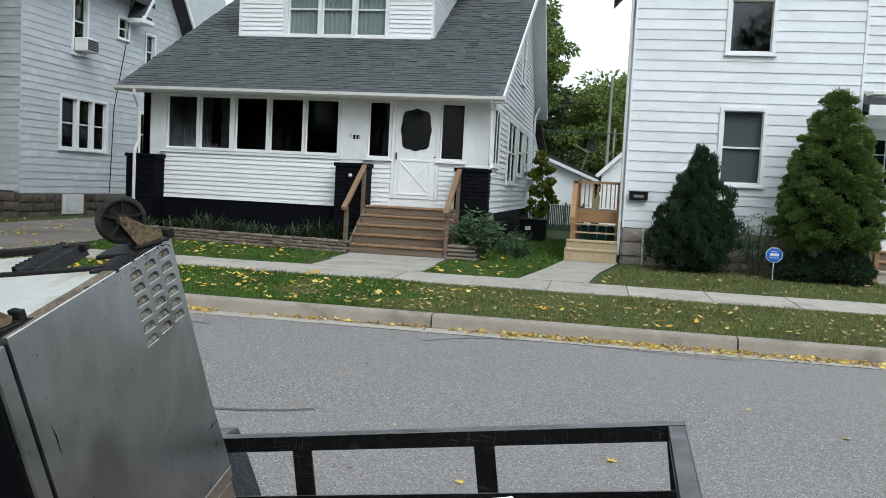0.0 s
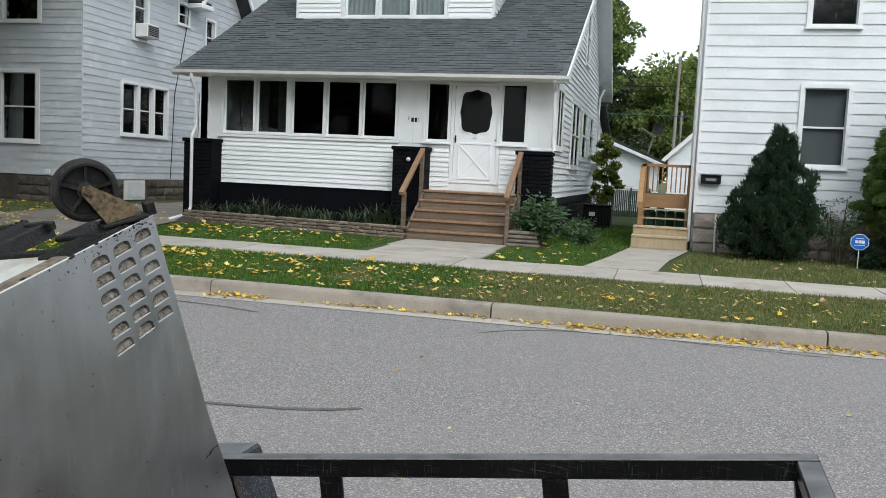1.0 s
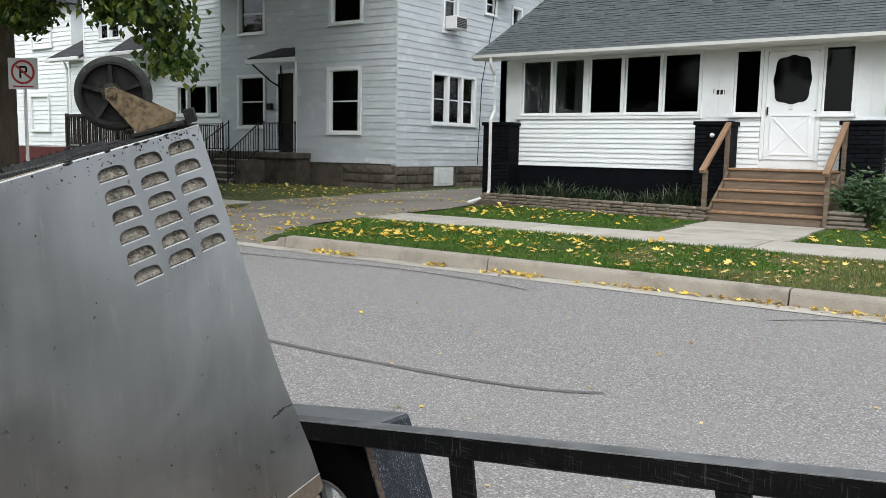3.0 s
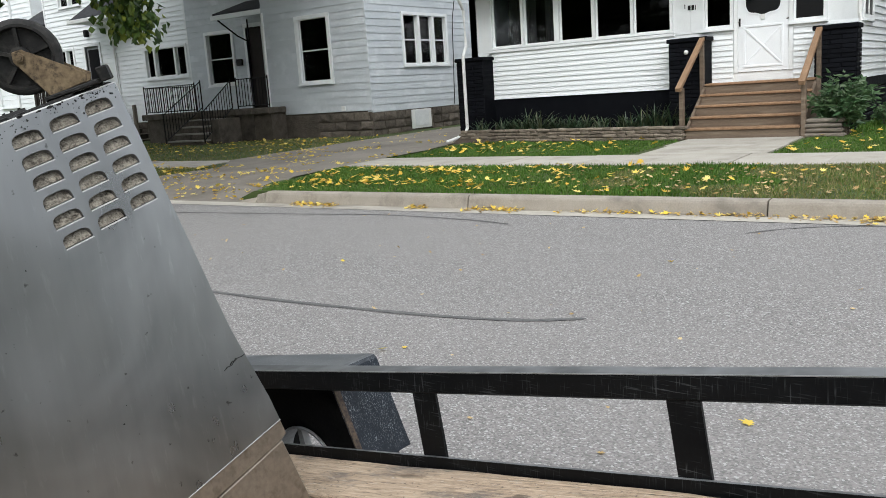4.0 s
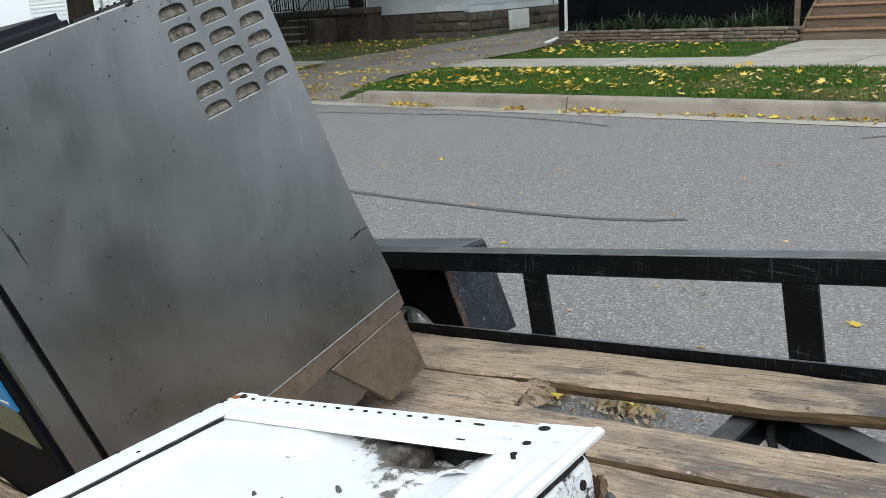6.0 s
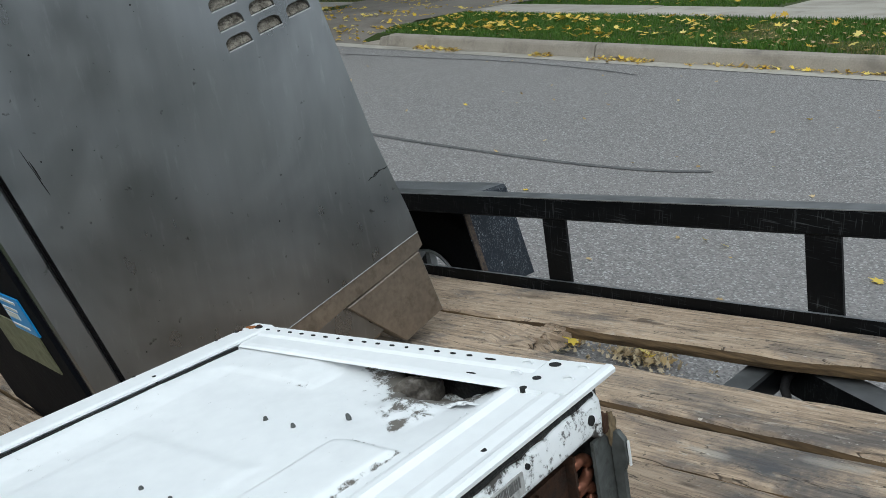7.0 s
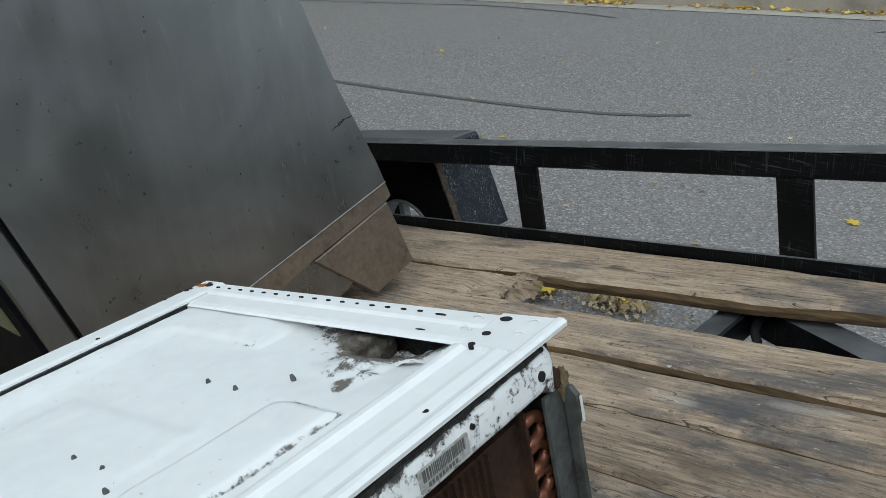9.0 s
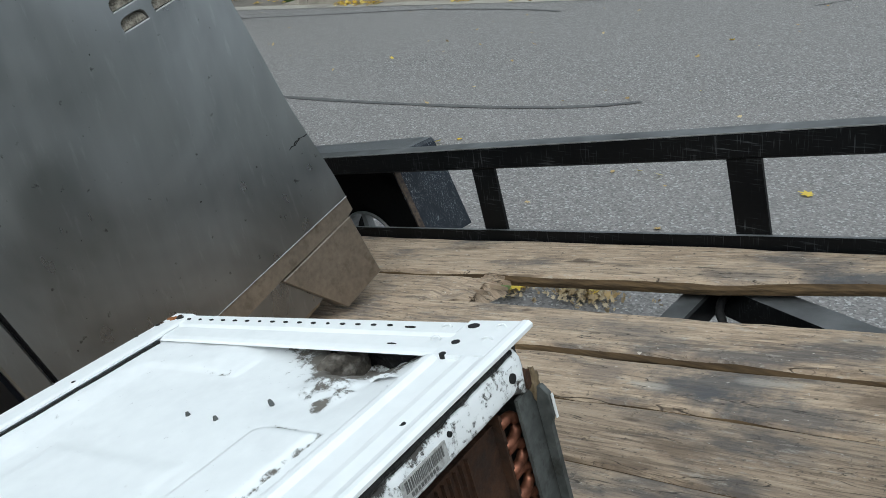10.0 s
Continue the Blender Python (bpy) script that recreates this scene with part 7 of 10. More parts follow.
litter("fallen_leaves", "yellow and brown leaves on the lawn by the grey house", scatter(330, -30, -12.4, 9.7, 18.5, 0.04, off_drive) + scatter(260, -14.5, -11.0, 10.0, 12.1, 0.04, off_drive) + scatter(240, -22.0, -12.4, 15.0, 18.5, 0.04, off_drive), LEAF_YELLOW, 0.11)


def gutter(count, x0, x1, wide=0.22):
    out = []
    for k in range(count):
        x = rng.uniform(x0, x1)
        y = KERB_Y - 0.01 - abs(rng.normal(0, wide * 0.5))
        out.append((x, y, max(road_z(y), 0.0) + 0.004 + rng.uniform(0, 0.022) * math.exp(-((KERB_Y - y) / 0.1) ** 2)))
    return out


piles = gutter(420, -0.2, 1.4, 0.2) + gutter(640, 1.3, 4.2, 0.26) + gutter(300, 4.0, 9.0) + gutter(190, -6.9, -6.1, 0.2) + gutter(80, -5.0, -4.75, 0.15) + gutter(170, -4.2, -3.5, 0.2) + gutter(90, -3.1, -1.9, 0.14) + gutter(110, -1.9, -0.2, 0.12)
litter("gutter_leaves", "orange and yellow leaves gathered in the gutter", piles[::3], LEAF_YELLOW, 0.06, 0.28)
litter("gutter_leaves", "brown and yellow leaves heaped in the gutter", [p for i, p in enumerate(piles) if i % 3], LEAF_MIX, 0.045, 0.32)
litter("gutter_leaves", "dry brown leaves gathered in the gutter", gutter(300, -1.2, 9.0, 0.24), LEAF_BROWN, 0.045, 0.5)
street = [(0.13, 4.59), (-1.64, 4.84), (-0.56, 4.65), (-0.47, 4.62), (-1.72, 4.75), (-0.8, 5.9), (-2.9, 4.6), (0.4, 6.4), (1.9, 6.8), (2.4, 6.2), (3.3, 7.4), (-3.5, 6.5), (0.9, 5.2), (-0.15, 4.0), (-1.1, 7.2)]
litter("street_leaves", "single yellow leaves lying on the asphalt", [(x, y, road_z(y) + 0.002) for x, y in street], LEAF_YELLOW, 0.065)
litter("street_litter", "small pale specks of leaf and grit on the asphalt", [(x, y, road_z(y) + 0.001) for x, y in zip(rng.uniform(-8, 6, 130), rng.uniform(3.6, 9.2, 130))], LEAF_BROWN, 0.035)
under = [(-0.26 + rng.normal(0, 0.055), 3.59 + rng.normal(0, 0.035)) for k in range(380)] + [(-0.49 + rng.normal(0, 0.05), 3.535 + rng.normal(0, 0.03)) for k in range(110)] + [(rng.uniform(-0.6, 0.0), 3.56 + rng.normal(0, 0.06)) for k in range(60)]
litter("trailer_leaves", "dry beige chaff on the road under the trailer gap", [(x, y, road_z(y) + 0.004 + rng.uniform(0, 0.015)) for x, y in under], CHAFF, 0.019, 0.7)
litter("trailer_leaves", "curled tan leaves on the road under the trailer gap", [(x, y, road_z(y) + 0.012) for x, y in ((-0.17, 3.585), (-0.15, 3.59), (-0.24, 3.60), (-0.30, 3.55), (-0.41, 3.644), (-0.20, 3.56), (-0.53, 3.55), (-0.44, 3.53), (-0.13, 3.6), (-0.27, 3.63))], LEAF_BROWN, 0.05, 0.4)
litter("trailer_leaves", "yellow leaves on the road under the trailer gap", [(x, y, road_z(y) + 0.02) for x, y in ((-0.22, 3.581), (-0.471, 3.545), (-0.455, 3.53), (-0.235, 3.585))], LEAF_YELLOW, 0.068, 0.3)
litter("trailer_leaves", "pale green leaf on the road under the trailer gap", [(-0.485, 3.488, road_z(3.49) + 0.02)], LEAF_GREEN, 0.085, 0.2)


# ---- trailer and its load ----
def steel_material():
    mat = bpy.data.materials.new("scuffed_stainless_steel")
    mat.use_nodes = True
    n, l = mat.node_tree.nodes, mat.node_tree.links
    b = n["Principled BSDF"]
    co = n.new("ShaderNodeTexCoord")
    soft, grain, mp, smear, mp2 = n.new("ShaderNodeTexNoise"), n.new("ShaderNodeTexNoise"), n.new("ShaderNodeMapping"), n.new("ShaderNodeTexNoise"), n.new("ShaderNodeMapping")
    mp.inputs["Scale"].default_value = (1, 220, 2)
    mp2.inputs["Scale"].default_value = (1, 11, 1.4)
    mp2.inputs["Rotation"].default_value = (0.45, 0, 0)
    soft.inputs["Scale"].default_value, soft.inputs["Detail"].default_value, soft.inputs["Distortion"].default_value = 4.0, 3.0, 0.8
    grain.inputs["Scale"].default_value, grain.inputs["Detail"].default_value = 6.0, 4.0
    smear.inputs["Scale"].default_value, smear.inputs["Detail"].default_value = 3.5, 5.0
    l.new(co.outputs["Object"], soft.inputs["Vector"])
    l.new(co.outputs["Object"], mp.inputs["Vector"]), l.new(mp.outputs[0], grain.inputs["Vector"])
    l.new(co.outputs["Object"], mp2.inputs["Vector"]), l.new(mp2.outputs[0], smear.inputs["Vector"])
    add = n.new("ShaderNodeMath")
    add.operation = "MULTIPLY_ADD"
    add.inputs[1].default_value = 0.2
    l.new(smear.outputs["Fac"], add.inputs[0]), l.new(soft.outputs["Fac"], add.inputs[2])
    rp = n.new("ShaderNodeMapRange")
    rp.inputs["From Min"].default_value, rp.inputs["From Max"].default_value = 0.36, 0.86
    rp.inputs["To Min"].default_value, rp.inputs["To Max"].default_value = 0.24, 0.38
    l.new(add.outputs[0], rp.inputs["Value"]), l.new(rp.outputs[0], b.inputs["Roughness"])
    cm = n.new("ShaderNodeMix")
    cm.data_type = "RGBA"
    cm.inputs["A"].default_value, cm.inputs["B"].default_value = (0.222, 0.226, 0.231, 1), (0.345, 0.35, 0.356, 1)
    cr = n.new("ShaderNodeMapRange")
    cr.inputs["From Min"].default_value, cr.inputs["From Max"].default_value = 0.36, 0.86
    cr.interpolation_type = "SMOOTHSTEP"
    l.new(add.outputs[0], cr.inputs["Value"]), l.new(cr.outputs[0], cm.inputs["Factor"])
    # brownish greasy film and fine dark specks
    film, dots, fm, dm = n.new("ShaderNodeTexNoise"), n.new("ShaderNodeTexNoise"), n.new("ShaderNodeMapRange"), n.new("ShaderNodeMapRange")
    film.inputs["Scale"].default_value, film.inputs["Detail"].default_value = 2.6, 5.0
    dots.inputs["Scale"].default_value, dots.inputs["Detail"].default_value = 60.0, 3.0
    fm.inputs["From Min"].default_value, fm.inputs["From Max"].default_value, fm.inputs["To Max"].default_value = 0.5, 0.72, 0.3
    dm.inputs["From Min"].default_value, dm.inputs["From Max"].default_value, dm.inputs["To Max"].default_value = 0.70, 0.76, 0.7
    x1, x2 = n.new("ShaderNodeMix"), n.new("ShaderNodeMix")
    x1.data_type = x2.data_type = "RGBA"
    x1.inputs["B"].default_value, x2.inputs["B"].default_value = (0.21, 0.20, 0.175, 1), (0.06, 0.058, 0.055, 1)
    l.new(co.outputs["Object"], film.inputs["Vector"]), l.new(co.outputs["Object"], dots.inputs["Vector"])
    l.new(film.outputs["Fac"], fm.inputs["Value"]), l.new(dots.outputs["Fac"], dm.inputs["Value"])
    l.new(fm.outputs[0], x1.inputs["Factor"]), l.new(dm.outputs[0], x2.inputs["Factor"])
    rub, mp3, rm, x3 = n.new("ShaderNodeTexNoise"), n.new("ShaderNodeMapping"), n.new("ShaderNodeMapRange"), n.new("ShaderNodeMix")
    mp3.inputs["Scale"].default_value, mp3.inputs["Rotation"].default_value = (1, 22, 4.5), (-0.5, 0, 0)
    rub.inputs["Scale"].default_value, rub.inputs["Detail"].default_value, rub.inputs["Roughness"].default_value = 3.0, 6.0, 0.65
    rm.inputs["From Min"].default_value, rm.inputs["From Max"].default_value, rm.inputs["To Max"].default_value = 0.58, 0.74, 0.2
    x3.data_type = "RGBA"
    x3.inputs["B"].default_value = (0.56, 0.565, 0.57, 1)
    l.new(co.outputs["Object"], mp3.inputs["Vector"]), l.new(mp3.outputs[0], rub.inputs["Vector"]), l.new(rub.outputs["Fac"], rm.inputs["Value"])
    l.new(rm.outputs[0], x3.inputs["Factor"]), l.new(cm.outputs["Result"], x3.inputs["A"])
    l.new(x3.outputs["Result"], x1.inputs["A"]), l.new(x1.outputs["Result"], x2.inputs["A"]), l.new(x2.outputs["Result"], b.inputs["Base Color"])
    b.inputs["Metallic"].default_value = 1.0
    bp = n.new("ShaderNodeBump")
    bp.inputs["Strength"].default_value, bp.inputs["Distance"].default_value = 0.12, 0.0006
    bp2 = n.new("ShaderNodeBump")
    bp2.inputs["Strength"].default_value, bp2.inputs["Distance"].default_value = 0.15, 0.004
    l.new(grain.outputs["Fac"], bp.inputs["Height"]), l.new(soft.outputs["Fac"], bp2.inputs["Height"])
    l.new(bp2.outputs[0], bp.inputs["Normal"]), l.new(bp.outputs[0], b.inputs["Normal"])
    return mat


TM = pose(-0.0301, 3.0486, 0.4984, 0, -8.143, -2.05) @ Matrix.Scale(1.026, 4)
# dark and pale marks on the boards: along and across the deck, half sizes, strength, colour
BLUE_GREY, BROWN, PALE = (0.075, 0.078, 0.085), (0.13, 0.09, 0.06), (0.5, 0.46, 0.4)
PLANK_STAINS = ((0.42, -0.472, 0.045, 0.035, 0.6, (0.17, 0.14, 0.12)), (0.58, -0.468, 0.10, 0.045, 0.8, BLUE_GREY), (0.70, -0.505, 0.12, 0.03, 0.7, BLUE_GREY), (0.803, -0.447, 0.045, 0.022, 0.75, BROWN), (0.72, -0.115, 0.12, 0.028, 0.85, BLUE_GREY), (0.50, -0.13, 0.08, 0.025, 0.5, BLUE_GREY),
                (0.60, -0.62, 0.05, 0.02, 0.6, BROWN), (0.56, -0.665, 0.05, 0.015, 0.6, BROWN), (0.64, -0.06, 0.05, 0.02, 0.55, BLUE_GREY), (0.50, -0.49, 0.03, 0.012, 0.5, PALE), (0.66, -0.44, 0.05, 0.012, 0.4, PALE), (-0.16, -0.06, 0.05, 0.012, 0.7, BROWN), (0.40, -0.36, 0.10, 0.03, 0.35, BLUE_GREY), (0.47, -0.72, 0.07, 0.03, 0.6, BLUE_GREY), (0.28, -0.35, 0.06, 0.02, 0.4, BLUE_GREY))


def plank_material():
    """Weathered trailer planks: long grain, grey and brown, with dark oily patches."""
    mat = bpy.data.materials.new("weathered_plank")
    mat.use_nodes = True
    n, l = mat.node_tree.nodes, mat.node_tree.links
    b = n["Principled BSDF"]
    co, info = n.new("ShaderNodeTexCoord"), n.new("ShaderNodeObjectInfo")
    sh, ad = n.new("ShaderNodeVectorMath"), n.new("ShaderNodeVectorMath")
    sh.operation, ad.operation = "SCALE", "ADD"
    sh.inputs[0].default_value = (3.0, 5.0, 1.0)
    l.new(info.outputs["Random"], sh.inputs["Scale"]), l.new(co.outputs["Object"], ad.inputs[0]), l.new(sh.outputs[0], ad.inputs[1])
    def tex(scale, size, detail, rough=0.5):
        mp, t = n.new("ShaderNodeMapping"), n.new("ShaderNodeTexNoise")
        mp.inputs["Scale"].default_value = scale
        t.inputs["Scale"].default_value, t.inputs["Detail"].default_value, t.inputs["Roughness"].default_value = size, detail, rough
        l.new(ad.outputs[0], mp.inputs["Vector"]), l.new(mp.outputs[0], t.inputs["Vector"])
        return t
    grain, tone, oil, pale = tex((2.2, 34, 10), 4.0, 10.0, 0.72), tex((0.8, 3.4, 1), 2.4, 5.0, 0.6), tex((1.3, 3.4, 1), 3.0, 6.0, 0.65), tex((4.0, 16, 4), 7.0, 6.0, 0.75)
    crack, knot, speck = tex((0.8, 9, 3), 3.0, 3.0, 0.5), tex((3.2, 8, 3), 2.2, 2.0, 0.5), tex((9, 14, 9), 9.0, 4.0, 0.7)
    rp = n.new("ShaderNodeValToRGB")
    e = rp.color_ramp.elements
    e[0].position, e[0].color, e[1].position, e[1].color = 0.36, (0.15, 0.11, 0.078, 1), 0.66, (0.57, 0.45, 0.33, 1)
    e.new(0.52).color = (0.40, 0.297, 0.207, 1)
    l.new(grain.outputs["Fac"], rp.inputs["Fac"])
    def over(src, fac, lo, hi, amount, c):
        mr, mx = n.new("ShaderNodeMapRange"), n.new("ShaderNodeMix")
        mr.inputs["From Min"].default_value, mr.inputs["From Max"].default_value, mr.inputs["To Max"].default_value = lo, hi, amount
        mx.data_type = "RGBA"
        mx.inputs["B"].default_value = (*c, 1)
        l.new(fac, mr.inputs["Value"]), l.new(mr.outputs[0], mx.inputs["Factor"]), l.new(src, mx.inputs["A"])
        return mx.outputs["Result"]
    def near_half(t):
        d, ab = n.new("ShaderNodeMath"), n.new("ShaderNodeMath")
        d.operation, ab.operation = "SUBTRACT", "ABSOLUTE"
        d.inputs[1].default_value = 0.5
        l.new(t.outputs["Fac"], d.inputs[0]), l.new(d.outputs[0], ab.inputs[0])
        return ab.outputs[0]
    split = near_half(crack)
    hair = near_half(tex((1.3, 26, 6), 3.0, 3.0, 0.6))
    out = over(rp.outputs[0], tone.outputs["Fac"], 0.42, 0.60, 0.5, (0.46, 0.355, 0.257))
    out = over(out, oil.outputs["Fac"], 0.52, 0.64, 0.8, (0.085, 0.081, 0.083))
    out = over(out, knot.outputs["Fac"], 0.69, 0.73, 0.8, (0.075, 0.05, 0.035))
    out = over(out, pale.outputs["Fac"], 0.56, 0.68, 0.7, (0.47, 0.43, 0.37))
    out = over(out, speck.outputs["Fac"], 0.60, 0.68, 0.75, (0.06, 0.05, 0.04))
    wob = n.new("ShaderNodeTexNoise")
    wob.inputs["Scale"].default_value, wob.inputs["Detail"].default_value, wob.inputs["Roughness"].default_value = 26.0, 8.0, 0.75
    l.new(co.outputs["Object"], wob.inputs["Vector"])
    for u, v, ru, rv, amount, c in PLANK_STAINS:
        mid = TM @ Vector((u, v, 0))
        mp, ln, ad2 = n.new("ShaderNodeMapping"), n.new("ShaderNodeVectorMath"), n.new("ShaderNodeMath")
        mp.inputs["Scale"].default_value = (1 / ru, 1 / rv, 0)
        mp.inputs["Location"].default_value = (-mid.x / ru, -mid.y / rv, 0)
        ln.operation, ad2.operation = "LENGTH", "MULTIPLY_ADD"
        ad2.inputs[1].default_value = 2.6
        l.new(co.outputs["Object"], mp.inputs["Vector"]), l.new(mp.outputs[0], ln.inputs[0])
        l.new(wob.outputs["Fac"], ad2.inputs[0]), l.new(ln.outputs["Value"], ad2.inputs[2])
        out = over(out, ad2.outputs[0], 2.55, 1.75, amount, c)
    chips = tex((5, 9, 5), 16.0, 3.0, 0.6)
    out = over(out, chips.outputs["Fac"], 0.695, 0.72, 0.75, (0.62, 0.57, 0.50))
    out = over(out, hair, 0.010, 0.002, 0.55, (0.08, 0.058, 0.04))
    out = over(out, split, 0.0045, 0.0010, 0.85, (0.035, 0.026, 0.02))
    hs, vr = n.new("ShaderNodeHueSaturation"), n.new("ShaderNodeMapRange")
    vr.inputs["To Min"].default_value, vr.inputs["To Max"].default_value = 0.85, 1.12
    l.new(info.outputs["Random"], vr.inputs["Value"]), l.new(vr.outputs[0], hs.inputs["Value"]), l.new(out, hs.inputs["Color"]), l.new(hs.outputs[0], b.inputs["Base Color"])
    b.inputs["Roughness"].default_value = 0.78
    bp = n.new("ShaderNodeBump")
    bp.inputs["Strength"].default_value, bp.inputs["Distance"].default_value = 1.0, 0.004
    dent, sum_ = n.new("ShaderNodeMapRange"), n.new("ShaderNodeMath")
    dent.inputs["From Max"].default_value, dent.inputs["To Min"].default_value, dent.inputs["To Max"].default_value = 0.005, -0.5, 0.0
    l.new(split, dent.inputs["Value"]), l.new(grain.outputs["Fac"], sum_.inputs[0]), l.new(dent.outputs[0], sum_.inputs[1])
    l.new(sum_.outputs[0], bp.inputs["Height"]), l.new(bp.outputs[0], b.inputs["Normal"])
    return mat


def scratched(mat, tint, scale, amount, top_sheen=0.0):
    """Fine straight scratches in two directions, and sky sheen painted as paler grey on the faces that look up."""
    n, l = mat.node_tree.nodes, mat.node_tree.links
    b = n["Principled BSDF"]
    src = b.inputs["Base Color"].links[0].from_socket
    co, mask = n.new("ShaderNodeTexCoord"), n.new("ShaderNodeTexNoise")
    mask.inputs["Scale"].default_value, mask.inputs["Detail"].default_value = 14.0, 4.0
    l.new(co.outputs["Object"], mask.inputs["Vector"])
    for turn, squeeze in (((0.0, 0.06, 0.05), (0.03, 1, 1)), ((0.3, 0.7, 0.4), (0.04, 1, 1)), ((0.12, 0.08, 0), (1, 1, 0.05)), ((-0.4, 0.1, 0), (1, 0.7, 0.06))):
        mp, vo, mr, mm, mul, mx = n.new("ShaderNodeMapping"), n.new("ShaderNodeTexNoise"), n.new("ShaderNodeMapRange"), n.new("ShaderNodeMapRange"), n.new("ShaderNodeMath"), n.new("ShaderNodeMix")
        mp.inputs["Rotation"].default_value, mp.inputs["Scale"].default_value = turn, squeeze
        vo.inputs["Scale"].default_value, vo.inputs["Detail"].default_value = scale, 2.0
        l.new(co.outputs["Object"], mp.inputs["Vector"]), l.new(mp.outputs[0], vo.inputs["Vector"])
        mr.inputs["From Min"].default_value, mr.inputs["From Max"].default_value = 0.63, 0.70
        mm.inputs["From Min"].default_value, mm.inputs["From Max"].default_value, mm.inputs["To Max"].default_value = 0.38, 0.62, amount
        mul.operation, mx.data_type = "MULTIPLY", "RGBA"
        mx.inputs["B"].default_value = colour(tint)
        l.new(vo.outputs["Fac"], mr.inputs["Value"]), l.new(mask.outputs["Fac"], mm.inputs["Value"])
        l.new(mr.outputs[0], mul.inputs[0]), l.new(mm.outputs[0], mul.inputs[1])
        l.new(mul.outputs[0], mx.inputs["Factor"]), l.new(src, mx.inputs["A"])
        src = mx.outputs["Result"]
    # grey mixed in by upward normal: the tops' sheen put into colour
    if top_sheen:
        geo, sep, dr, dm, dx = n.new("ShaderNodeNewGeometry"), n.new("ShaderNodeSeparateXYZ"), n.new("ShaderNodeMapRange"), n.new("ShaderNodeMath"), n.new("ShaderNodeMix")
        l.new(geo.outputs["Normal"], sep.inputs[0]), l.new(sep.outputs["Z"], dr.inputs["Value"])
        dr.inputs["From Min"].default_value, dr.inputs["From Max"].default_value, dr.inputs["To Max"].default_value = 0.75, 0.97, top_sheen * 2
        dm.operation, dx.data_type = "MULTIPLY", "RGBA"
        dx.inputs["B"].default_value = colour((0.19, 0.195, 0.20))
        l.new(dr.outputs[0], dm.inputs[0]), l.new(mask.outputs["Fac"], dm.inputs[1])
        l.new(dm.outputs[0], dx.inputs["Factor"]), l.new(src, dx.inputs["A"])
        src = dx.outputs["Result"]
    l.new(src, b.inputs["Base Color"])
    return mat


STEEL = steel_material()
PLANK = plank_material()
PLANK_EDGE = material("dark_plank_edge", (0.17, 0.11, 0.055), (0.05, 0.034, 0.02), 0.85, scale=16, fine=90, bump=0.8, dist=0.004, stretch=(0.25, 2, 2), stain=(0.016, 0.012, 0.009), stain_scale=7, stain_amount=0.9)
BLACK_STEEL = scratched(material("worn_black_steel", (0.0025, 0.0028, 0.0034), (0.0045, 0.005, 0.0056), 0.38, spec=0.14, scale=9, fine=160, bump=0.1, dist=0.0006, rough_var=0.1), (0.10, 0.104, 0.108), 300.0, 0.38, 0.55)
FENDER_STEEL = scratched(material("scratched_navy_steel", (0.006, 0.009, 0.015), (0.011, 0.015, 0.024), 0.34, spec=0.22, scale=14, fine=120, bump=0.12, dist=0.0006, rough_var=0.1), (0.24, 0.26, 0.28), 330.0, 0.75, 0.5)
RUBBER = material("black_rubber", (0.005, 0.005, 0.0055), (0.010, 0.0095, 0.0095), 0.75, spec=0.1, scale=12, fine=120, bump=0.3)
WHEEL_BLACK = material("dusty_black_plastic", (0.007, 0.007, 0.0075), (0.016, 0.0155, 0.015), 0.6, spec=0.15, scale=30, fine=140, bump=0.25, stain=(0.08, 0.075, 0.065), stain_scale=40, stain_amount=0.3)
TREAD = material("grey_caster_tread", (0.035, 0.034, 0.033), (0.01, 0.01, 0.01), 0.8, spec=0.2, scale=20, fine=120, bump=0.4, stain=(0.12, 0.115, 0.105), stain_scale=60, stain_amount=0.35)
RUST_ZINC = material("corroded_zinc", (0.20, 0.15, 0.09), (0.085, 0.06, 0.036), 0.8, metal=0.1, scale=22, fine=120, bump=0.7, dist=0.002, stain=(0.028, 0.021, 0.015), stain_scale=60, stain_amount=0.85)
RUST_ZINC_DULL = material("caked_dirt", (0.135, 0.12, 0.10), (0.06, 0.052, 0.045), 0.9, scale=45, fine=220, bump=0.9, dist=0.002, stain=(0.30, 0.28, 0.26), stain_scale=70, stain_amount=0.5)
ALLOY = material("silver_wheel_alloy", (0.50, 0.51, 0.52), (0.36, 0.37, 0.38), 0.4, metal=0.5, scale=10, fine=80, bump=0.05)
GRIME = material("grime_crust", (0.27, 0.245, 0.205), (0.085, 0.074, 0.06), 0.9, scale=70, fine=320, bump=0.8, dist=0.003, spread=0.3, stain=(0.02, 0.016, 0.012), stain_scale=150, stain_amount=0.9)
PAN_WHITE = material("scuffed_white_enamel", (0.86, 0.875, 0.88), (0.80, 0.815, 0.825), 0.32, scale=6, fine=60, bump=0.05, stain=(0.60, 0.61, 0.62), stain_scale=9, stain_amount=0.25)
UNDER_WHITE = material("yellowed_white_panel", (0.52, 0.535, 0.51), (0.44, 0.445, 0.41), 0.5, scale=5, fine=50, bump=0.1, stain=(0.25, 0.19, 0.11), stain_scale=7, stain_amount=0.55)
# grease, and the black that stands for shade in gaps and cavities
GREASE_GAP_BLACK = material("grease_gap_black", (0.005, 0.005, 0.005), (0.013, 0.0125, 0.012), 0.45, spec=0.25, scale=25, fine=120, bump=0.9, dist=0.004, stain=(0.09, 0.085, 0.078), stain_scale=90, stain_amount=0.2)
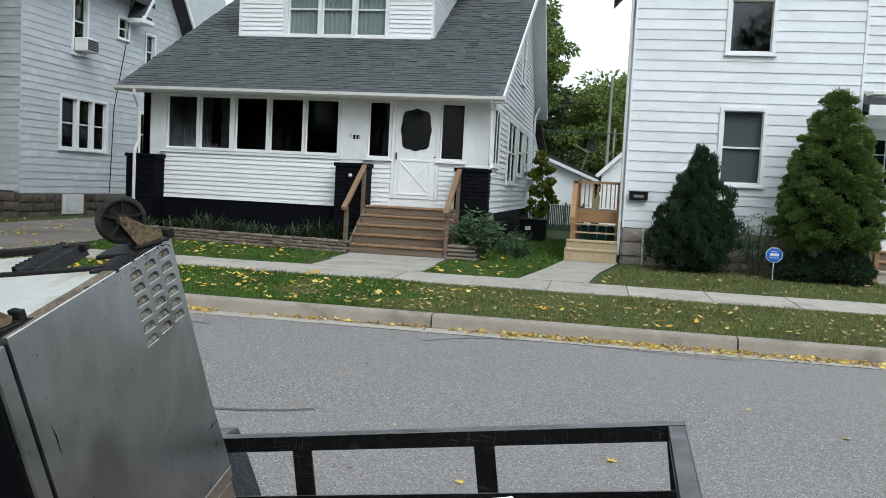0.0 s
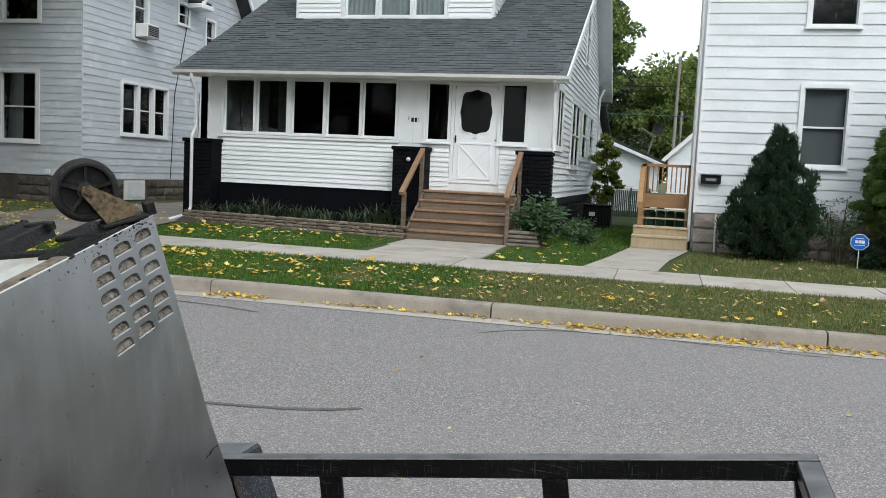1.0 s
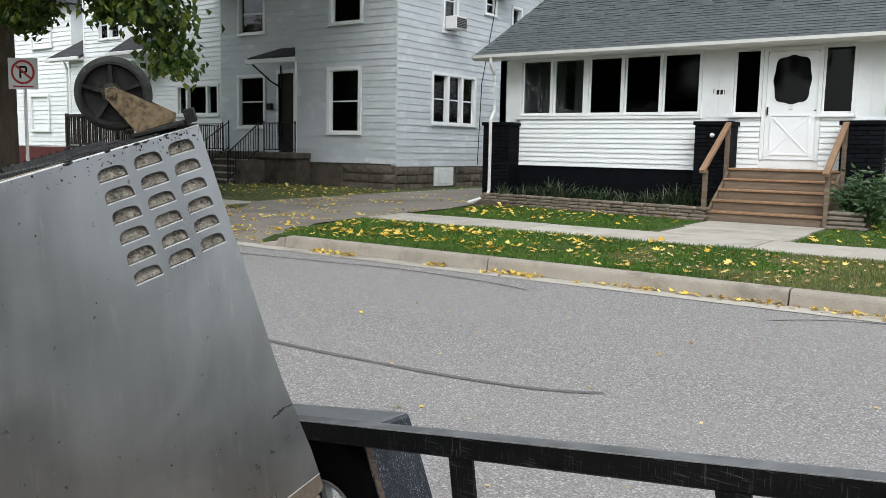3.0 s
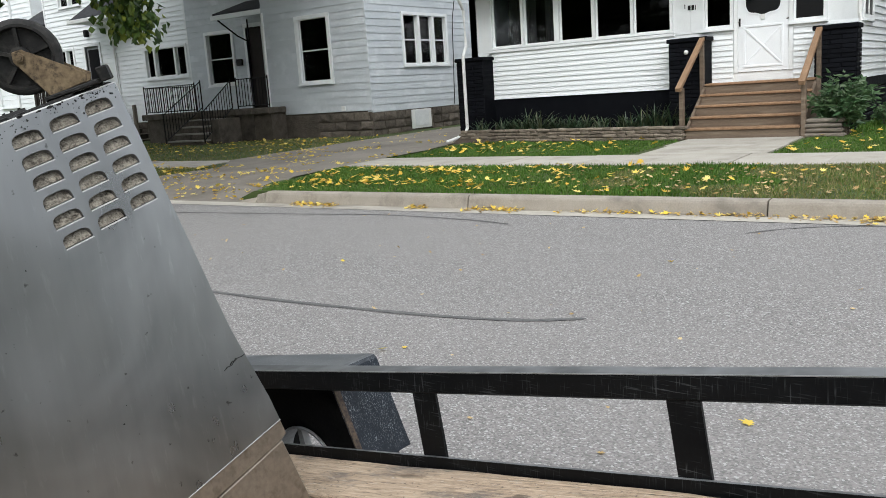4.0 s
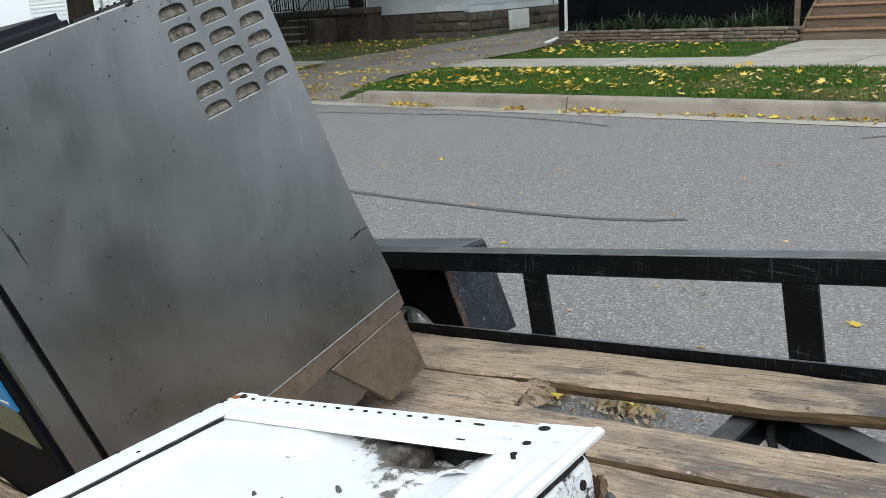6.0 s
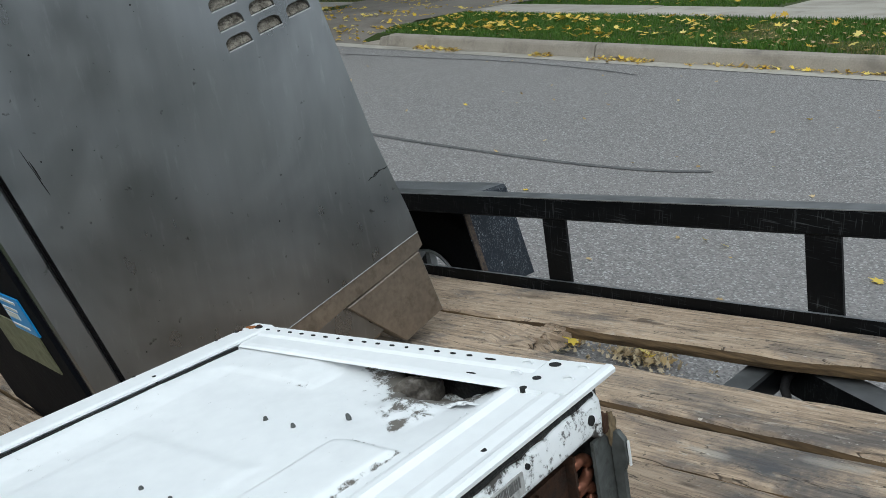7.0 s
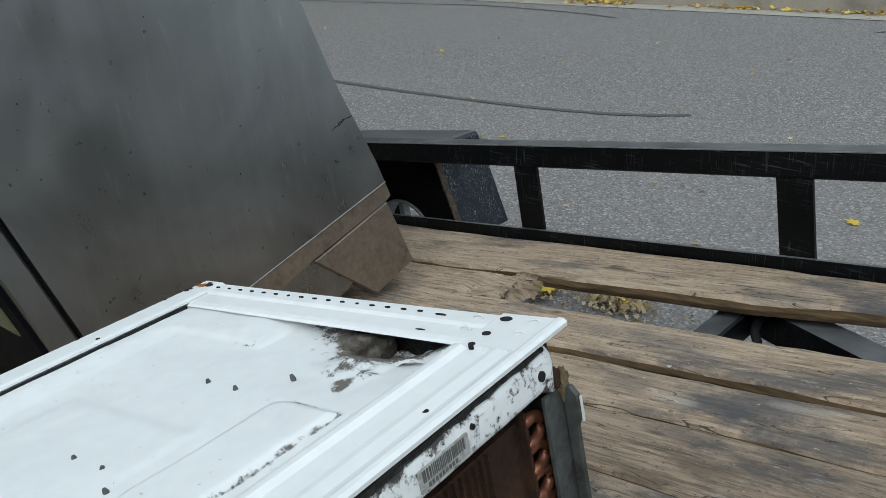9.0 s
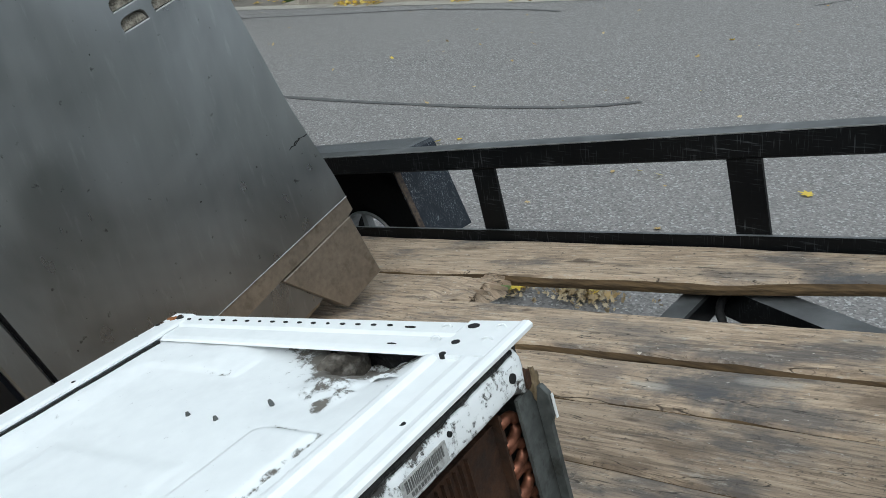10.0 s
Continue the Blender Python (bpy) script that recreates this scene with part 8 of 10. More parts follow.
BEIGE_STEEL = material("dull_brown_grey_steel", (0.31, 0.262, 0.212), (0.22, 0.185, 0.15), 0.34, metal=0.75, scale=8, fine=90, bump=0.08, stain=(0.10, 0.078, 0.06), stain_scale=30, stain_amount=0.45)
GREY_POST = material("galvanised_grey", (0.30, 0.305, 0.30), (0.21, 0.215, 0.21), 0.5, metal=0.5, scale=14, fine=80, bump=0.15, stain=(0.09, 0.08, 0.07), stain_scale=25, stain_amount=0.5)
POST_DIRTY = material("stained_grey_post", (0.12, 0.126, 0.122), (0.065, 0.068, 0.066), 0.55, metal=0.3, scale=18, fine=110, bump=0.3, stain=(0.025, 0.021, 0.017), stain_scale=45, stain_amount=0.75)
INK = material("faded_ink", (0.07, 0.068, 0.066), (0.16, 0.155, 0.15), 0.7, scale=90, fine=300, bump=0)
BRIGHT_LIP = material("bright_lip", (0.50, 0.50, 0.495), (0.36, 0.355, 0.35), 0.5, scale=30, fine=150, bump=0.1)
WORN_LABEL = material("worn_label", (0.48, 0.48, 0.47), (0.30, 0.295, 0.285), 0.7, scale=90, fine=300, bump=0.1, stain=(0.10, 0.09, 0.08), stain_scale=120, stain_amount=0.5)
STAINED_RIM = material("stained_rim", (0.24, 0.195, 0.145), (0.09, 0.072, 0.053), 0.8, scale=14, fine=90, bump=0.4, stain=(0.03, 0.025, 0.02), stain_scale=26, stain_amount=0.8)
RUST_EDGE = material("rusty_chipped_paint", (0.10, 0.07, 0.05), (0.03, 0.024, 0.022), 0.7, scale=40, fine=180, bump=0.8, dist=0.002, stain=(0.010, 0.010, 0.012), stain_scale=55, stain_amount=0.8)
RUST_FIN = material("rusty_fins", (0.058, 0.026, 0.013), (0.022, 0.011, 0.0065), 0.85, scale=24, fine=140, bump=0.8, dist=0.003, stain=(0.014, 0.010, 0.008), stain_scale=30, stain_amount=0.75)
COPPER = material("tarnished_copper", (0.30, 0.125, 0.075), (0.14, 0.055, 0.034), 0.45, metal=0.7, scale=30, fine=120, bump=0.15, stain=(0.04, 0.025, 0.018), stain_scale=60, stain_amount=0.6)
BLUE_LABEL = material("blue_label_print", (0.02, 0.26, 0.60), (0.02, 0.22, 0.52), 0.4, scale=20, fine=100, bump=0)
PAPER = material("aged_paper", (0.62, 0.62, 0.58), (0.5, 0.5, 0.46), 0.7, scale=30, fine=100, bump=0.1)
TAG_GREEN = material("faded_olive_tag", (0.17, 0.17, 0.10), (0.10, 0.10, 0.06), 0.7, scale=40, fine=120, bump=0.3)

SM = pose(-0.254, 2.736, 0.5166, 15.49, -7.757, -3.33)
trailer = thing("utility_trailer", (0.3, 2.2, 0.02), "black steel utility trailer with weathered plank deck and open rails", "trailer")
U0, U1 = -2.3, 1.075


def tbox(name, dims, mat, parent, label="", bevel=0.004, m=None):
    return boxpart(name, dims, mat, parent, label, m if m is not None else TM, bevel)


tbox("top_rail", (U0, U1, 0.0, 0.052, 0.168, 0.218), BLACK_STEEL, trailer, "chipped black square rail tube")
# thin pale strip: the rail edge's highlight made as a part
tbox("worn_edge", (U0, U1, -0.0010, 0.0014, 0.2166, 0.2188), GREY_POST, trailer, "bright strip for the highlight on the rail edge", bevel=0)
tbox("end_rail", (U1 - 0.052, U1, -1.5, 0.0, 0.166, 0.216), BLACK_STEEL, trailer, "chipped black square rail tube")
for k in range(-4, 3):
    u = -0.166 + 0.603 * k
    if u < U1 - 0.08:
        bm = bmesh.new()
        prism(bm, [(u, 0.004), (u + 0.064, 0.004), (u + 0.064, 0.012), (u + 0.008, 0.012), (u + 0.008, 0.05), (u, 0.05)], "z", -0.02, 0.17)
        part("rail_post", bm, BLACK_STEEL, trailer, m=TM)
tbox("rail_post", (U1 - 0.056, U1 - 0.004, 0.002, 0.05, -0.02, 0.17), BLACK_STEEL, trailer)
bm = bmesh.new()
prism(bm, [(-0.004, -0.075), (0.055, -0.075), (0.055, -0.065), (0.004, -0.065), (0.004, -0.02), (0.055, -0.02), (0.055, -0.012), (0.004, -0.012), (0.004, 0.022), (-0.004, 0.022)], "x", U0, U1)
part("side_beam", bm, BLACK_STEEL, trailer, "black steel side beam", m=TM)
tbox("side_beam", (U0, U1, -1.5, -1.455, -0.09, 0.01), BLACK_STEEL, trailer)
tbox("end_beam", (U1 - 0.05, U1, -1.455, -0.005, -0.1, -0.045), BLACK_STEEL, trailer)
for u in (-1.4, -0.55, 0.376):
    tbox("cross_member", (u, u + 0.052, -1.455, -0.005, -0.095, -0.045), BLACK_STEEL, trailer)
bm = bmesh.new()
prism(bm, [(0.0, 0.0), (0.052, 0.0), (0.052, -0.006), (0.006, -0.006), (0.006, -0.06), (0.0, -0.06)], "x", 0.0, 0.72)
part("brace", bm, BLACK_STEEL, trailer, "worn black angle iron brace", m=TM @ pose(0.40, -0.064, -0.046, 0, 0, -29.6))
bm = bmesh.new()
tube(bm, [(0.452, -0.10, -0.05), (0.456, -0.14, -0.052), (0.466, -0.170, -0.054), (0.478, -0.186, -0.062), (0.486, -0.182, -0.078), (0.48, -0.165, -0.088)], 0.008, 8)
part("hook", bm, IRON, trailer, "bent black tie hook", m=TM, smooth=True)


def plank(u0, u1, v0, v1, ragged=False, parent=trailer, drop=0.0, thick=0.03, skew=(0.0, 0.0), worn=0.0):
    """A thick board with worn, rounded long edges; ragged: a rotten, broken end; skew: how its two edges run off the beam's line."""
    n = 70
    bm = bmesh.new()
    rings = []
    seed = random.uniform(0, 90)
    for i in range(n + 1):
        u = u0 + (u1 - u0) * i / n
        chip = max(0.0, noise.noise((u * 9, seed, 21)) - 0.35) * 0.03
        run = max(u, -0.35) - 0.4
        e0 = v0 + skew[0] * run + 0.006 * noise.noise((u * 4, seed, 1)) + 0.0035 * noise.noise((u * 25, seed, 1)) + chip + worn * clamp01((u - 0.45) / 0.3)
        e1 = v1 + skew[1] * run + 0.005 * noise.noise((u * 4, seed, 5)) + 0.0025 * noise.noise((u * 25, seed, 5))
        z = 0.003 * noise.noise((u * 2, seed, 9)) - drop
        r = 0.005 + 0.006 * abs(noise.noise((u * 7, seed, 3)))
        w0 = 0.0035 * noise.noise((u * 30, seed, 13))
        rings.append([bm.verts.new(p) for p in ((u, e0 + 0.004, z - thick), (u, e0 - 0.001 + w0, z - thick * 0.6), (u, e0 + r * 0.1, z - r * 1.2), (u, e0 + r * 0.5, z - r * 0.35), (u, e0 + r * 1.7, z), (u, (2 * e0 + e1) / 3, z + 0.0015 * noise.noise((u * 5, seed, 30))), (u, (e0 + 2 * e1) / 3, z + 0.0015 * noise.noise((u * 5, seed, 33))), (u, e1 - r * 1.6, z), (u, e1 - r * 0.4, z - r * 0.4), (u, e1 + 0.001, z - r * 1.3), (u, e1, z - thick))])
    if ragged:
        for back, reach in ((1, 0.045), (2, 0.03), (3, 0.012)):
            for j, v in enumerate(rings[-back]):
                v.co.x += random.uniform(-reach, reach * 0.7)
                v.co.z -= random.uniform(0, 0.01)
    k_ = len(rings[0])
    for a, b in zip(rings, rings[1:]):
        for k in range(k_):
            bm.faces.new((a[k], a[(k + 1) % k_], b[(k + 1) % k_], b[k]))
    bm.faces.new(rings[0][::-1]), bm.faces.new(rings[-1])
    bm.faces.ensure_lookup_table()
    # the side faces take the darker edge material
    for i, f in enumerate(bm.faces):
        if i < n * k_ and i % k_ in (0, 1, 8, 9):
            f.material_index = 1
    ob = part("plank", bm, PLANK, parent, m=TM, smooth=False)
    ob.data.materials.append(PLANK_EDGE)
    return ob


END = U1 - 0.055
plank(-2.25, END, -0.162, -0.008, skew=(0.053, 0.0), worn=0.032)
plank(-2.25, -0.005, -0.283, -0.168, ragged=True, drop=0.004, skew=(0.055, 0.053))
plank(-2.25, END, -0.424, -0.295, skew=(0.045, 0.03))
plank(-2.25, END, -0.545, -0.4265, drop=0.012, skew=(0.046, 0.045))
plank(-2.25, END, -0.679, -0.5495, drop=0.0125, skew=(0.015, 0.046))
plank(-2.25, END, -0.826, -0.6835, drop=0.013, skew=(0.02, 0.015))
plank(-2.25, END, -0.971, -0.832, drop=0.008, skew=(0.02, 0.02))
plank(-2.25, END, -1.122, -0.978, drop=0.008, skew=(0.01, 0.02))
plank(-2.25, END, -1.285, -1.130, drop=0.006, skew=(0.005, 0.01))
plank(-2.25, END, -1.450, -1.292, drop=0.006, skew=(0.0, 0.01))
# dark strips laid between the boards for the narrow shade of the gaps
for v, k in ((-0.547, 0.046), (-0.681, 0.015), (-0.829, 0.02), (-0.975, 0.02)):
    bm = bmesh.new()
    prism(bm, [(x, v + k * (max(x, -0.35) - 0.4) + w) for x, w in ((-2.2, -0.005), (-0.35, -0.005), (END - 0.01, -0.005), (END - 0.01, 0.004), (-0.35, 0.004), (-2.2, 0.004))], "z", -0.050, -0.036)
    part("packed_dirt", bm, SOIL_GAP_DARK, trailer, "dark strip for the shade between boards", m=TM)
# splinters of the rotten end
for k in range(9):
    bm = bmesh.new()
    y0 = random.uniform(-0.30, -0.18)
    l_ = random.uniform(0.03, 0.09)
    prism(bm, [(0, 0), (l_, random.uniform(-0.008, 0.008)), (0, random.uniform(0.006, 0.014))], "z", -0.014, -0.004)
    part("splinter", bm, PLANK, trailer, "rotten splinter of wood", m=TM @ pose(-0.03 + random.uniform(-0.02, 0.01), y0, random.uniform(-0.01, 0.002), 0, random.uniform(-6, 8), random.uniform(-25, 25)))
# fender and wheel
bm = bmesh.new()
prof = [(-1.15, -0.09), (-1.045, 0.186), (-1.03, 0.197), (-0.48, 0.2), (-0.466, 0.198), (-0.458, 0.19), (-0.396, -0.048)]
inn = [(-1.144, -0.09), (-1.040, 0.182), (-1.028, 0.191), (-0.482, 0.194), (-0.470, 0.192), (-0.464, 0.187), (-0.402, -0.048)]
prism(bm, prof + inn[::-1], "y", 0.035, 0.215)
part("fender", bm, FENDER_STEEL, trailer, "scratched dark steel wheel fender", m=TM)
bm = bmesh.new()
edge = [(-0.468, 0.2015), (-0.4555, 0.192), (-0.3935, -0.048), (-0.3965, -0.048), (-0.4585, 0.190), (-0.469, 0.1985)]
prism(bm, edge, "y", 0.032, 0.050)
part("fender_edge", bm, RUST_EDGE, trailer, "chipped rusty fender edge", m=TM)
wheel_m = TM @ pose(-0.722, 0.18, -0.100, 90, 0, 0)
bm = bmesh.new()
lathe(bm, [(0.116, 0.0), (0.117, 0.05), (0.15, 0.058), (0.2, 0.066), (0.245, 0.066), (0.262, 0.055), (0.272, 0.03), (0.272, -0.03), (0.262, -0.055), (0.245, -0.066), (0.2, -0.066), (0.117, -0.05), (0.116, 0.0)], wheel_m, 48)
tyre = part("wheel", bm, RUBBER, trailer, "black trailer tyre", smooth=True)
bm = bmesh.new()
lathe(bm, [(0.118, 0.052), (0.116, 0.058), (0.111, 0.058), (0.108, 0.04), (0.107, 0.0), (0.114, 0.0)], wheel_m, 48)
for k in range(5):
    a = 2 * math.pi * (k + 0.3) / 5
    prism(bm, [(0.025, -0.013), (0.108, -0.007), (0.108, 0.007), (0.025, 0.013)], "z", 0.022, 0.045)
    for v in bm.verts[-8:]:
        v.co = wheel_m @ (Matrix.Rotation(a, 4, "Z") @ v.co)
lathe(bm, [(0.0, 0.058), (0.03, 0.056), (0.036, 0.045), (0.036, 0.015), (0.0, 0.012)], wheel_m, 24)
part("rim", bm, ALLOY, tyre, "silver spoked rim", smooth=False)
bm = bmesh.new()
cyl(bm, (-0.72, 0.09, -0.09), (-0.72, -1.6, -0.09), 0.03)
part("axle", bm, BLACK_STEEL, trailer, m=TM)
wheel_far = TM @ pose(-0.72, -1.62, -0.09, 90, 0, 0)
bm = bmesh.new()
lathe(bm, [(0.05, 0.07), (0.172, 0.075), (0.245, 0.088), (0.272, 0.04), (0.272, -0.04), (0.245, -0.088), (0.172, -0.075), (0.05, -0.07)], wheel_far, 40)
part("wheel", bm, RUBBER, trailer, smooth=True)

# -- stainless steel appliance, upside down, leaning on its side --
fridge = thing("steel_fridge", TM @ Vector((-0.5, -0.6, 0.0)), "scuffed stainless steel undercounter fridge, upside down, with louvres and casters", "appliance")
DEP, WID, TOP, SEAM = -0.72, 0.637, 0.902, 0.192
cells = []
for col in range(3):
    for row in range(6):
        cy, cz_ = -(0.188 - 0.0695 * col), 0.869 - 0.0346 * row + 0.004 * col
        cells.append((cy - 0.0335, cy + 0.0335, cz_ - 0.0165, cz_ + 0.0165))


def louvre_outline(cy, cz_, n=28, grow=0.0):
    out = []
    for i in range(n):
        t = 2 * math.pi * i / n
        c_, s_ = math.cos(t), math.sin(t)
        e = 3.4 if s_ > 0 else 9.0
        k = 1 / (abs(c_) ** e + abs(s_) ** e) ** (1 / e)
        out.append((cy + (0.0265 + grow) * k * c_, cz_ - 0.009 + (0.0178 + grow) * k * s_ if s_ > 0 else cz_ - 0.009 + (0.0035 + grow) * k * s_))
    return out


bm = bmesh.new()
cuts = sorted({-WID, 0.0, *[round(c[0], 5) for c in cells], *[round(c[1], 5) for c in cells]})
def panel_z():
    return sorted({SEAM, TOP, *[round(c[2], 5) for c in cells], *[round(c[3], 5) for c in cells]})
zs = panel_z()
for a, b in zip(cuts, cuts[1:]):
    for c, d in zip(zs, zs[1:]):
        if not any(q[0] < (a + b) / 2 < q[1] and q[2] < (c + d) / 2 < q[3] for q in cells):
            bm.faces.new([bm.verts.new((0, y, z)) for y, z in ((a, c), (b, c), (b, d), (a, d))])
for q in cells:
    cy, cz_ = (q[0] + q[1]) / 2, (q[2] + q[3]) / 2
    line = louvre_outline(cy, cz_)
    n = len(line)
    ring = []
    for p in line:
        dy, dz = p[0] - cy, p[1] - cz_
        k = min(0.0335 / abs(dy) if abs(dy) > 1e-6 else 99, 0.0165 / abs(dz) if abs(dz) > 1e-6 else 99)
        ring.append((cy + dy * k, cz_ + dz * k))
    vi, vo = [bm.verts.new((0, *p)) for p in line], [bm.verts.new((0, *p)) for p in ring]
    vd = [bm.verts.new((-0.009, p[0], p[1])) for p in louvre_outline(cy, cz_, grow=-0.002)]
    for i in range(n):
        j = (i + 1) % n
        bm.faces.new((vi[i], vi[j], vo[j], vo[i]))
        a, b = ring[i], ring[j]
        if abs(a[0] - b[0]) > 1e-5 and abs(a[1] - b[1]) > 1e-5:
            bm.faces.new((vo[j], bm.verts.new((0, cy + math.copysign(0.0335, a[0] - cy), cz_ + math.copysign(0.0165, a[1] - cz_))), vo[i]))
        bm.faces.new((vi[i], vd[i], vd[j], vi[j]))
# folded side edges
for y, s in ((0.0, 1), (-WID, -1)):
    for c, d in zip(zs, zs[1:]):
        bm.faces.new([bm.verts.new(v) for v in ((0, y, c), (-0.03, y + 0.006 * s, c), (-0.03, y + 0.006 * s, d), (0, y, d))])
bmesh.ops.remove_doubles(bm, verts=bm.verts[:], dist=0.0004)
bmesh.ops.subdivide_edges(bm, edges=[e for e in bm.edges if abs(e.verts[0].co.z - e.verts[1].co.z) > 0.3], cuts=8)
for v in bm.verts:
    if v.co.y > -0.06:
        v.co.y += 0.015 * clamp01((0.42 - v.co.z) / 0.18) * clamp01((v.co.y + 0.06) / 0.06)
panel = part("side_panel", bm, STEEL, fridge, "smudged brushed steel side panel", m=SM)
for q in cells:
    cy, cz_ = (q[0] + q[1]) / 2, (q[2] + q[3]) / 2
    bm = bmesh.new()
    line = louvre_outline(cy, cz_, grow=-0.0018)
    vs = [bm.verts.new((-0.003 - 0.011 * max(0, (p[1] - cz_ + 0.009)) / 0.02, p[0], p[1])) for p in line]
    cvert = bm.verts.new((-0.0055, cy, cz_ - 0.002))
    for i in range(len(vs)):
        bm.faces.new((vs[i], vs[(i + 1) % len(vs)], cvert))
    lv = part("louvre", bm, GRIME, panel, m=SM)
    # pale strip: the light caught by the lower edge, put into colour
    bm = bmesh.new()
    bx(bm, -0.004, 0.0016, cy - 0.0265, cy + 0.0265, cz_ - 0.0140, cz_ - 0.0120)
    part("lip", bm, BRIGHT_LIP, lv, m=SM)
bm = bmesh.new()
bx(bm, DEP, -0.012, -WID + 0.004, -0.004, 0.05, 0.70)
part("cabinet", bm, STEEL, fridge, m=SM)
# base strip and kick plates below the seam
boxpart("trim_strip", (-0.02, 0.0012, -WID, 0.016, SEAM - 0.0007, SEAM + 0.0003), BRIGHT_LIP, fridge, "bright folded seam", m=SM)
bm = bmesh.new()
prism(bm, [(0.016, SEAM - 0.003), (0.016, 0.159), (-0.001, 0.154), (-0.212, 0.152), (-WID, 0.13), (-WID, SEAM - 0.003)], "x", -0.03, -0.002)
part("base_strip", bm, BEIGE_STEEL, fridge, "dull brownish steel base strip", m=SM)
bm = bmesh.new()
prism(bm, [(0.0, 0.153), (0.003, 0.004), (-0.114, 0.0), (-0.211, 0.149)], "x", -0.05, 0.001)
part("kick_plate", bm, BEIGE_STEEL, fridge, "dull brownish steel kick plate", m=SM, bevel=0.002)
bm = bmesh.new()
prism(bm, [(-0.16, 0.14), (-0.16, 0.045), (-0.45, 0.03), (-WID, 0.02), (-WID, 0.13), (-0.4, 0.14)], "x", -0.06, -0.014)
part("kick_plate", bm, BEIGE_STEEL, fridge, m=SM)
# underside, now uppermost: white base, greasy frame, open compressor bay
boxpart("base_panel", (DEP, -0.035, -WID + 0.01, -0.222, 0.70, TOP - 0.004), UNDER_WHITE, fridge, "yellowed white base panel", m=SM)
boxpart("edge_strip", (-0.0012, 0.0010, -WID, 0.0, TOP - 0.001, TOP + 0.0012), METAL_WHITE, fridge, "bright bare metal edge", m=SM)
boxpart("rim_strip", (-0.042, -0.002, -WID, -0.25, TOP - 0.02, TOP + 0.002), STAINED_RIM, fridge, "stained tan rim", m=SM, bevel=0.002)
for q in ((-0.082, -0.002, -0.25, -0.001, TOP - 0.014, TOP + 0.003), (DEP, DEP + 0.03, -WID, -0.0, TOP - 0.03, TOP + 0.01), (DEP, -0.05, -0.228, -0.212, TOP - 0.03, TOP + 0.006), (DEP, -0.25, -0.020, -0.0, TOP - 0.012, TOP + 0.008)):
    bm = bmesh.new()
    bx(bm, *q)
    part("frame_bar", bm, GREASE_GAP_BLACK, fridge, "greasy black frame bar", m=SM, bevel=0.003)
boxpart("bay_tray", (DEP, -0.345, -0.205, -0.03, TOP - 0.10, TOP - 0.012), UNDER_WHITE, fridge, "yellowed white tray", m=SM)
boxpart("mount_plate", (-0.14, -0.01, -0.135, -0.03, TOP - 0.006, TOP + 0.006), GREASE_GAP_BLACK, fridge, "greasy black caster plate", m=SM, bevel=0.003)
boxpart("mount_plate", (-0.16, -0.01, -WID, -WID + 0.10, TOP - 0.003, TOP + 0.004), GREASE_GAP_BLACK, fridge, "greasy black caster plate", m=SM, bevel=0.003)
bm = bmesh.new()
prism(bm, [(-0.335, TOP - 0.022), (-0.335, TOP + 0.014), (-0.325, TOP + 0.014), (-0.317, TOP + 0.001), (-0.272, TOP + 0.006), (-0.268, TOP + 0.002), (-0.258, TOP - 0.028), (-0.263, TOP - 0.028), (-0.276, TOP - 0.001), (-0.317, TOP - 0.006), (-0.325, TOP - 0.022)], "y", -0.205, 0.0)
part("cross_bar", bm, GREASE_GAP_BLACK, fridge, "greasy black angle bar", m=SM)
for k in range(12):
    bm = bmesh.new()
    yb = -0.19 + 0.0165 * k
    cyl(bm, (-0.33, yb, TOP + 0.013), (-0.33, yb, TOP + 0.017), 0.0030, n=6)
    part("bolt", bm, GREASE_GAP_BLACK, fridge, m=SM)
# black door with a sticker and a tag
door = boxpart("fridge_door", (-0.70, -0.002, -WID - 0.052, -WID - 0.007, 0.04, TOP - 0.01), STEEL, fridge, "steel edged fridge door", m=SM, bevel=0.004)
boxpart("gasket", (-0.69, -0.012, -WID - 0.007, -WID, 0.06, TOP - 0.03), RUBBER, fridge, "black rubber door gasket", m=SM)
boxpart("door_front", (-0.68, -0.014, -WID - 0.060, -WID - 0.051, 0.05, TOP - 0.02), BLACK_PAINT, door, "black door front", m=SM)
boxpart("sticker", (-0.175, -0.058, -WID - 0.0635, -WID - 0.0605, 0.413, 0.484), BLUE_LABEL, door, "blue sticker with white writing", m=SM)
for k, (w, h) in enumerate(((0.085, 0.005), (0.07, 0.005), (0.06, 0.012), (0.08, 0.004))):
    boxpart("writing_bar", (-0.165, -0.165 + w, -WID - 0.0648, -WID - 0.0632, 0.472 - 0.0165 * k, 0.472 - 0.0165 * k + h), PAPER, door, m=SM)
boxpart("tag", (-0.32, -0.075, -WID - 0.063, -WID - 0.0605, 0.335, 0.422), TAG_GREEN, door, "faded olive paper tag", m=SM)
boxpart("base_plinth", (-0.69, -0.03, -WID - 0.05, -WID, 0.0, 0.04), BLACK_PAINT, fridge, m=SM)


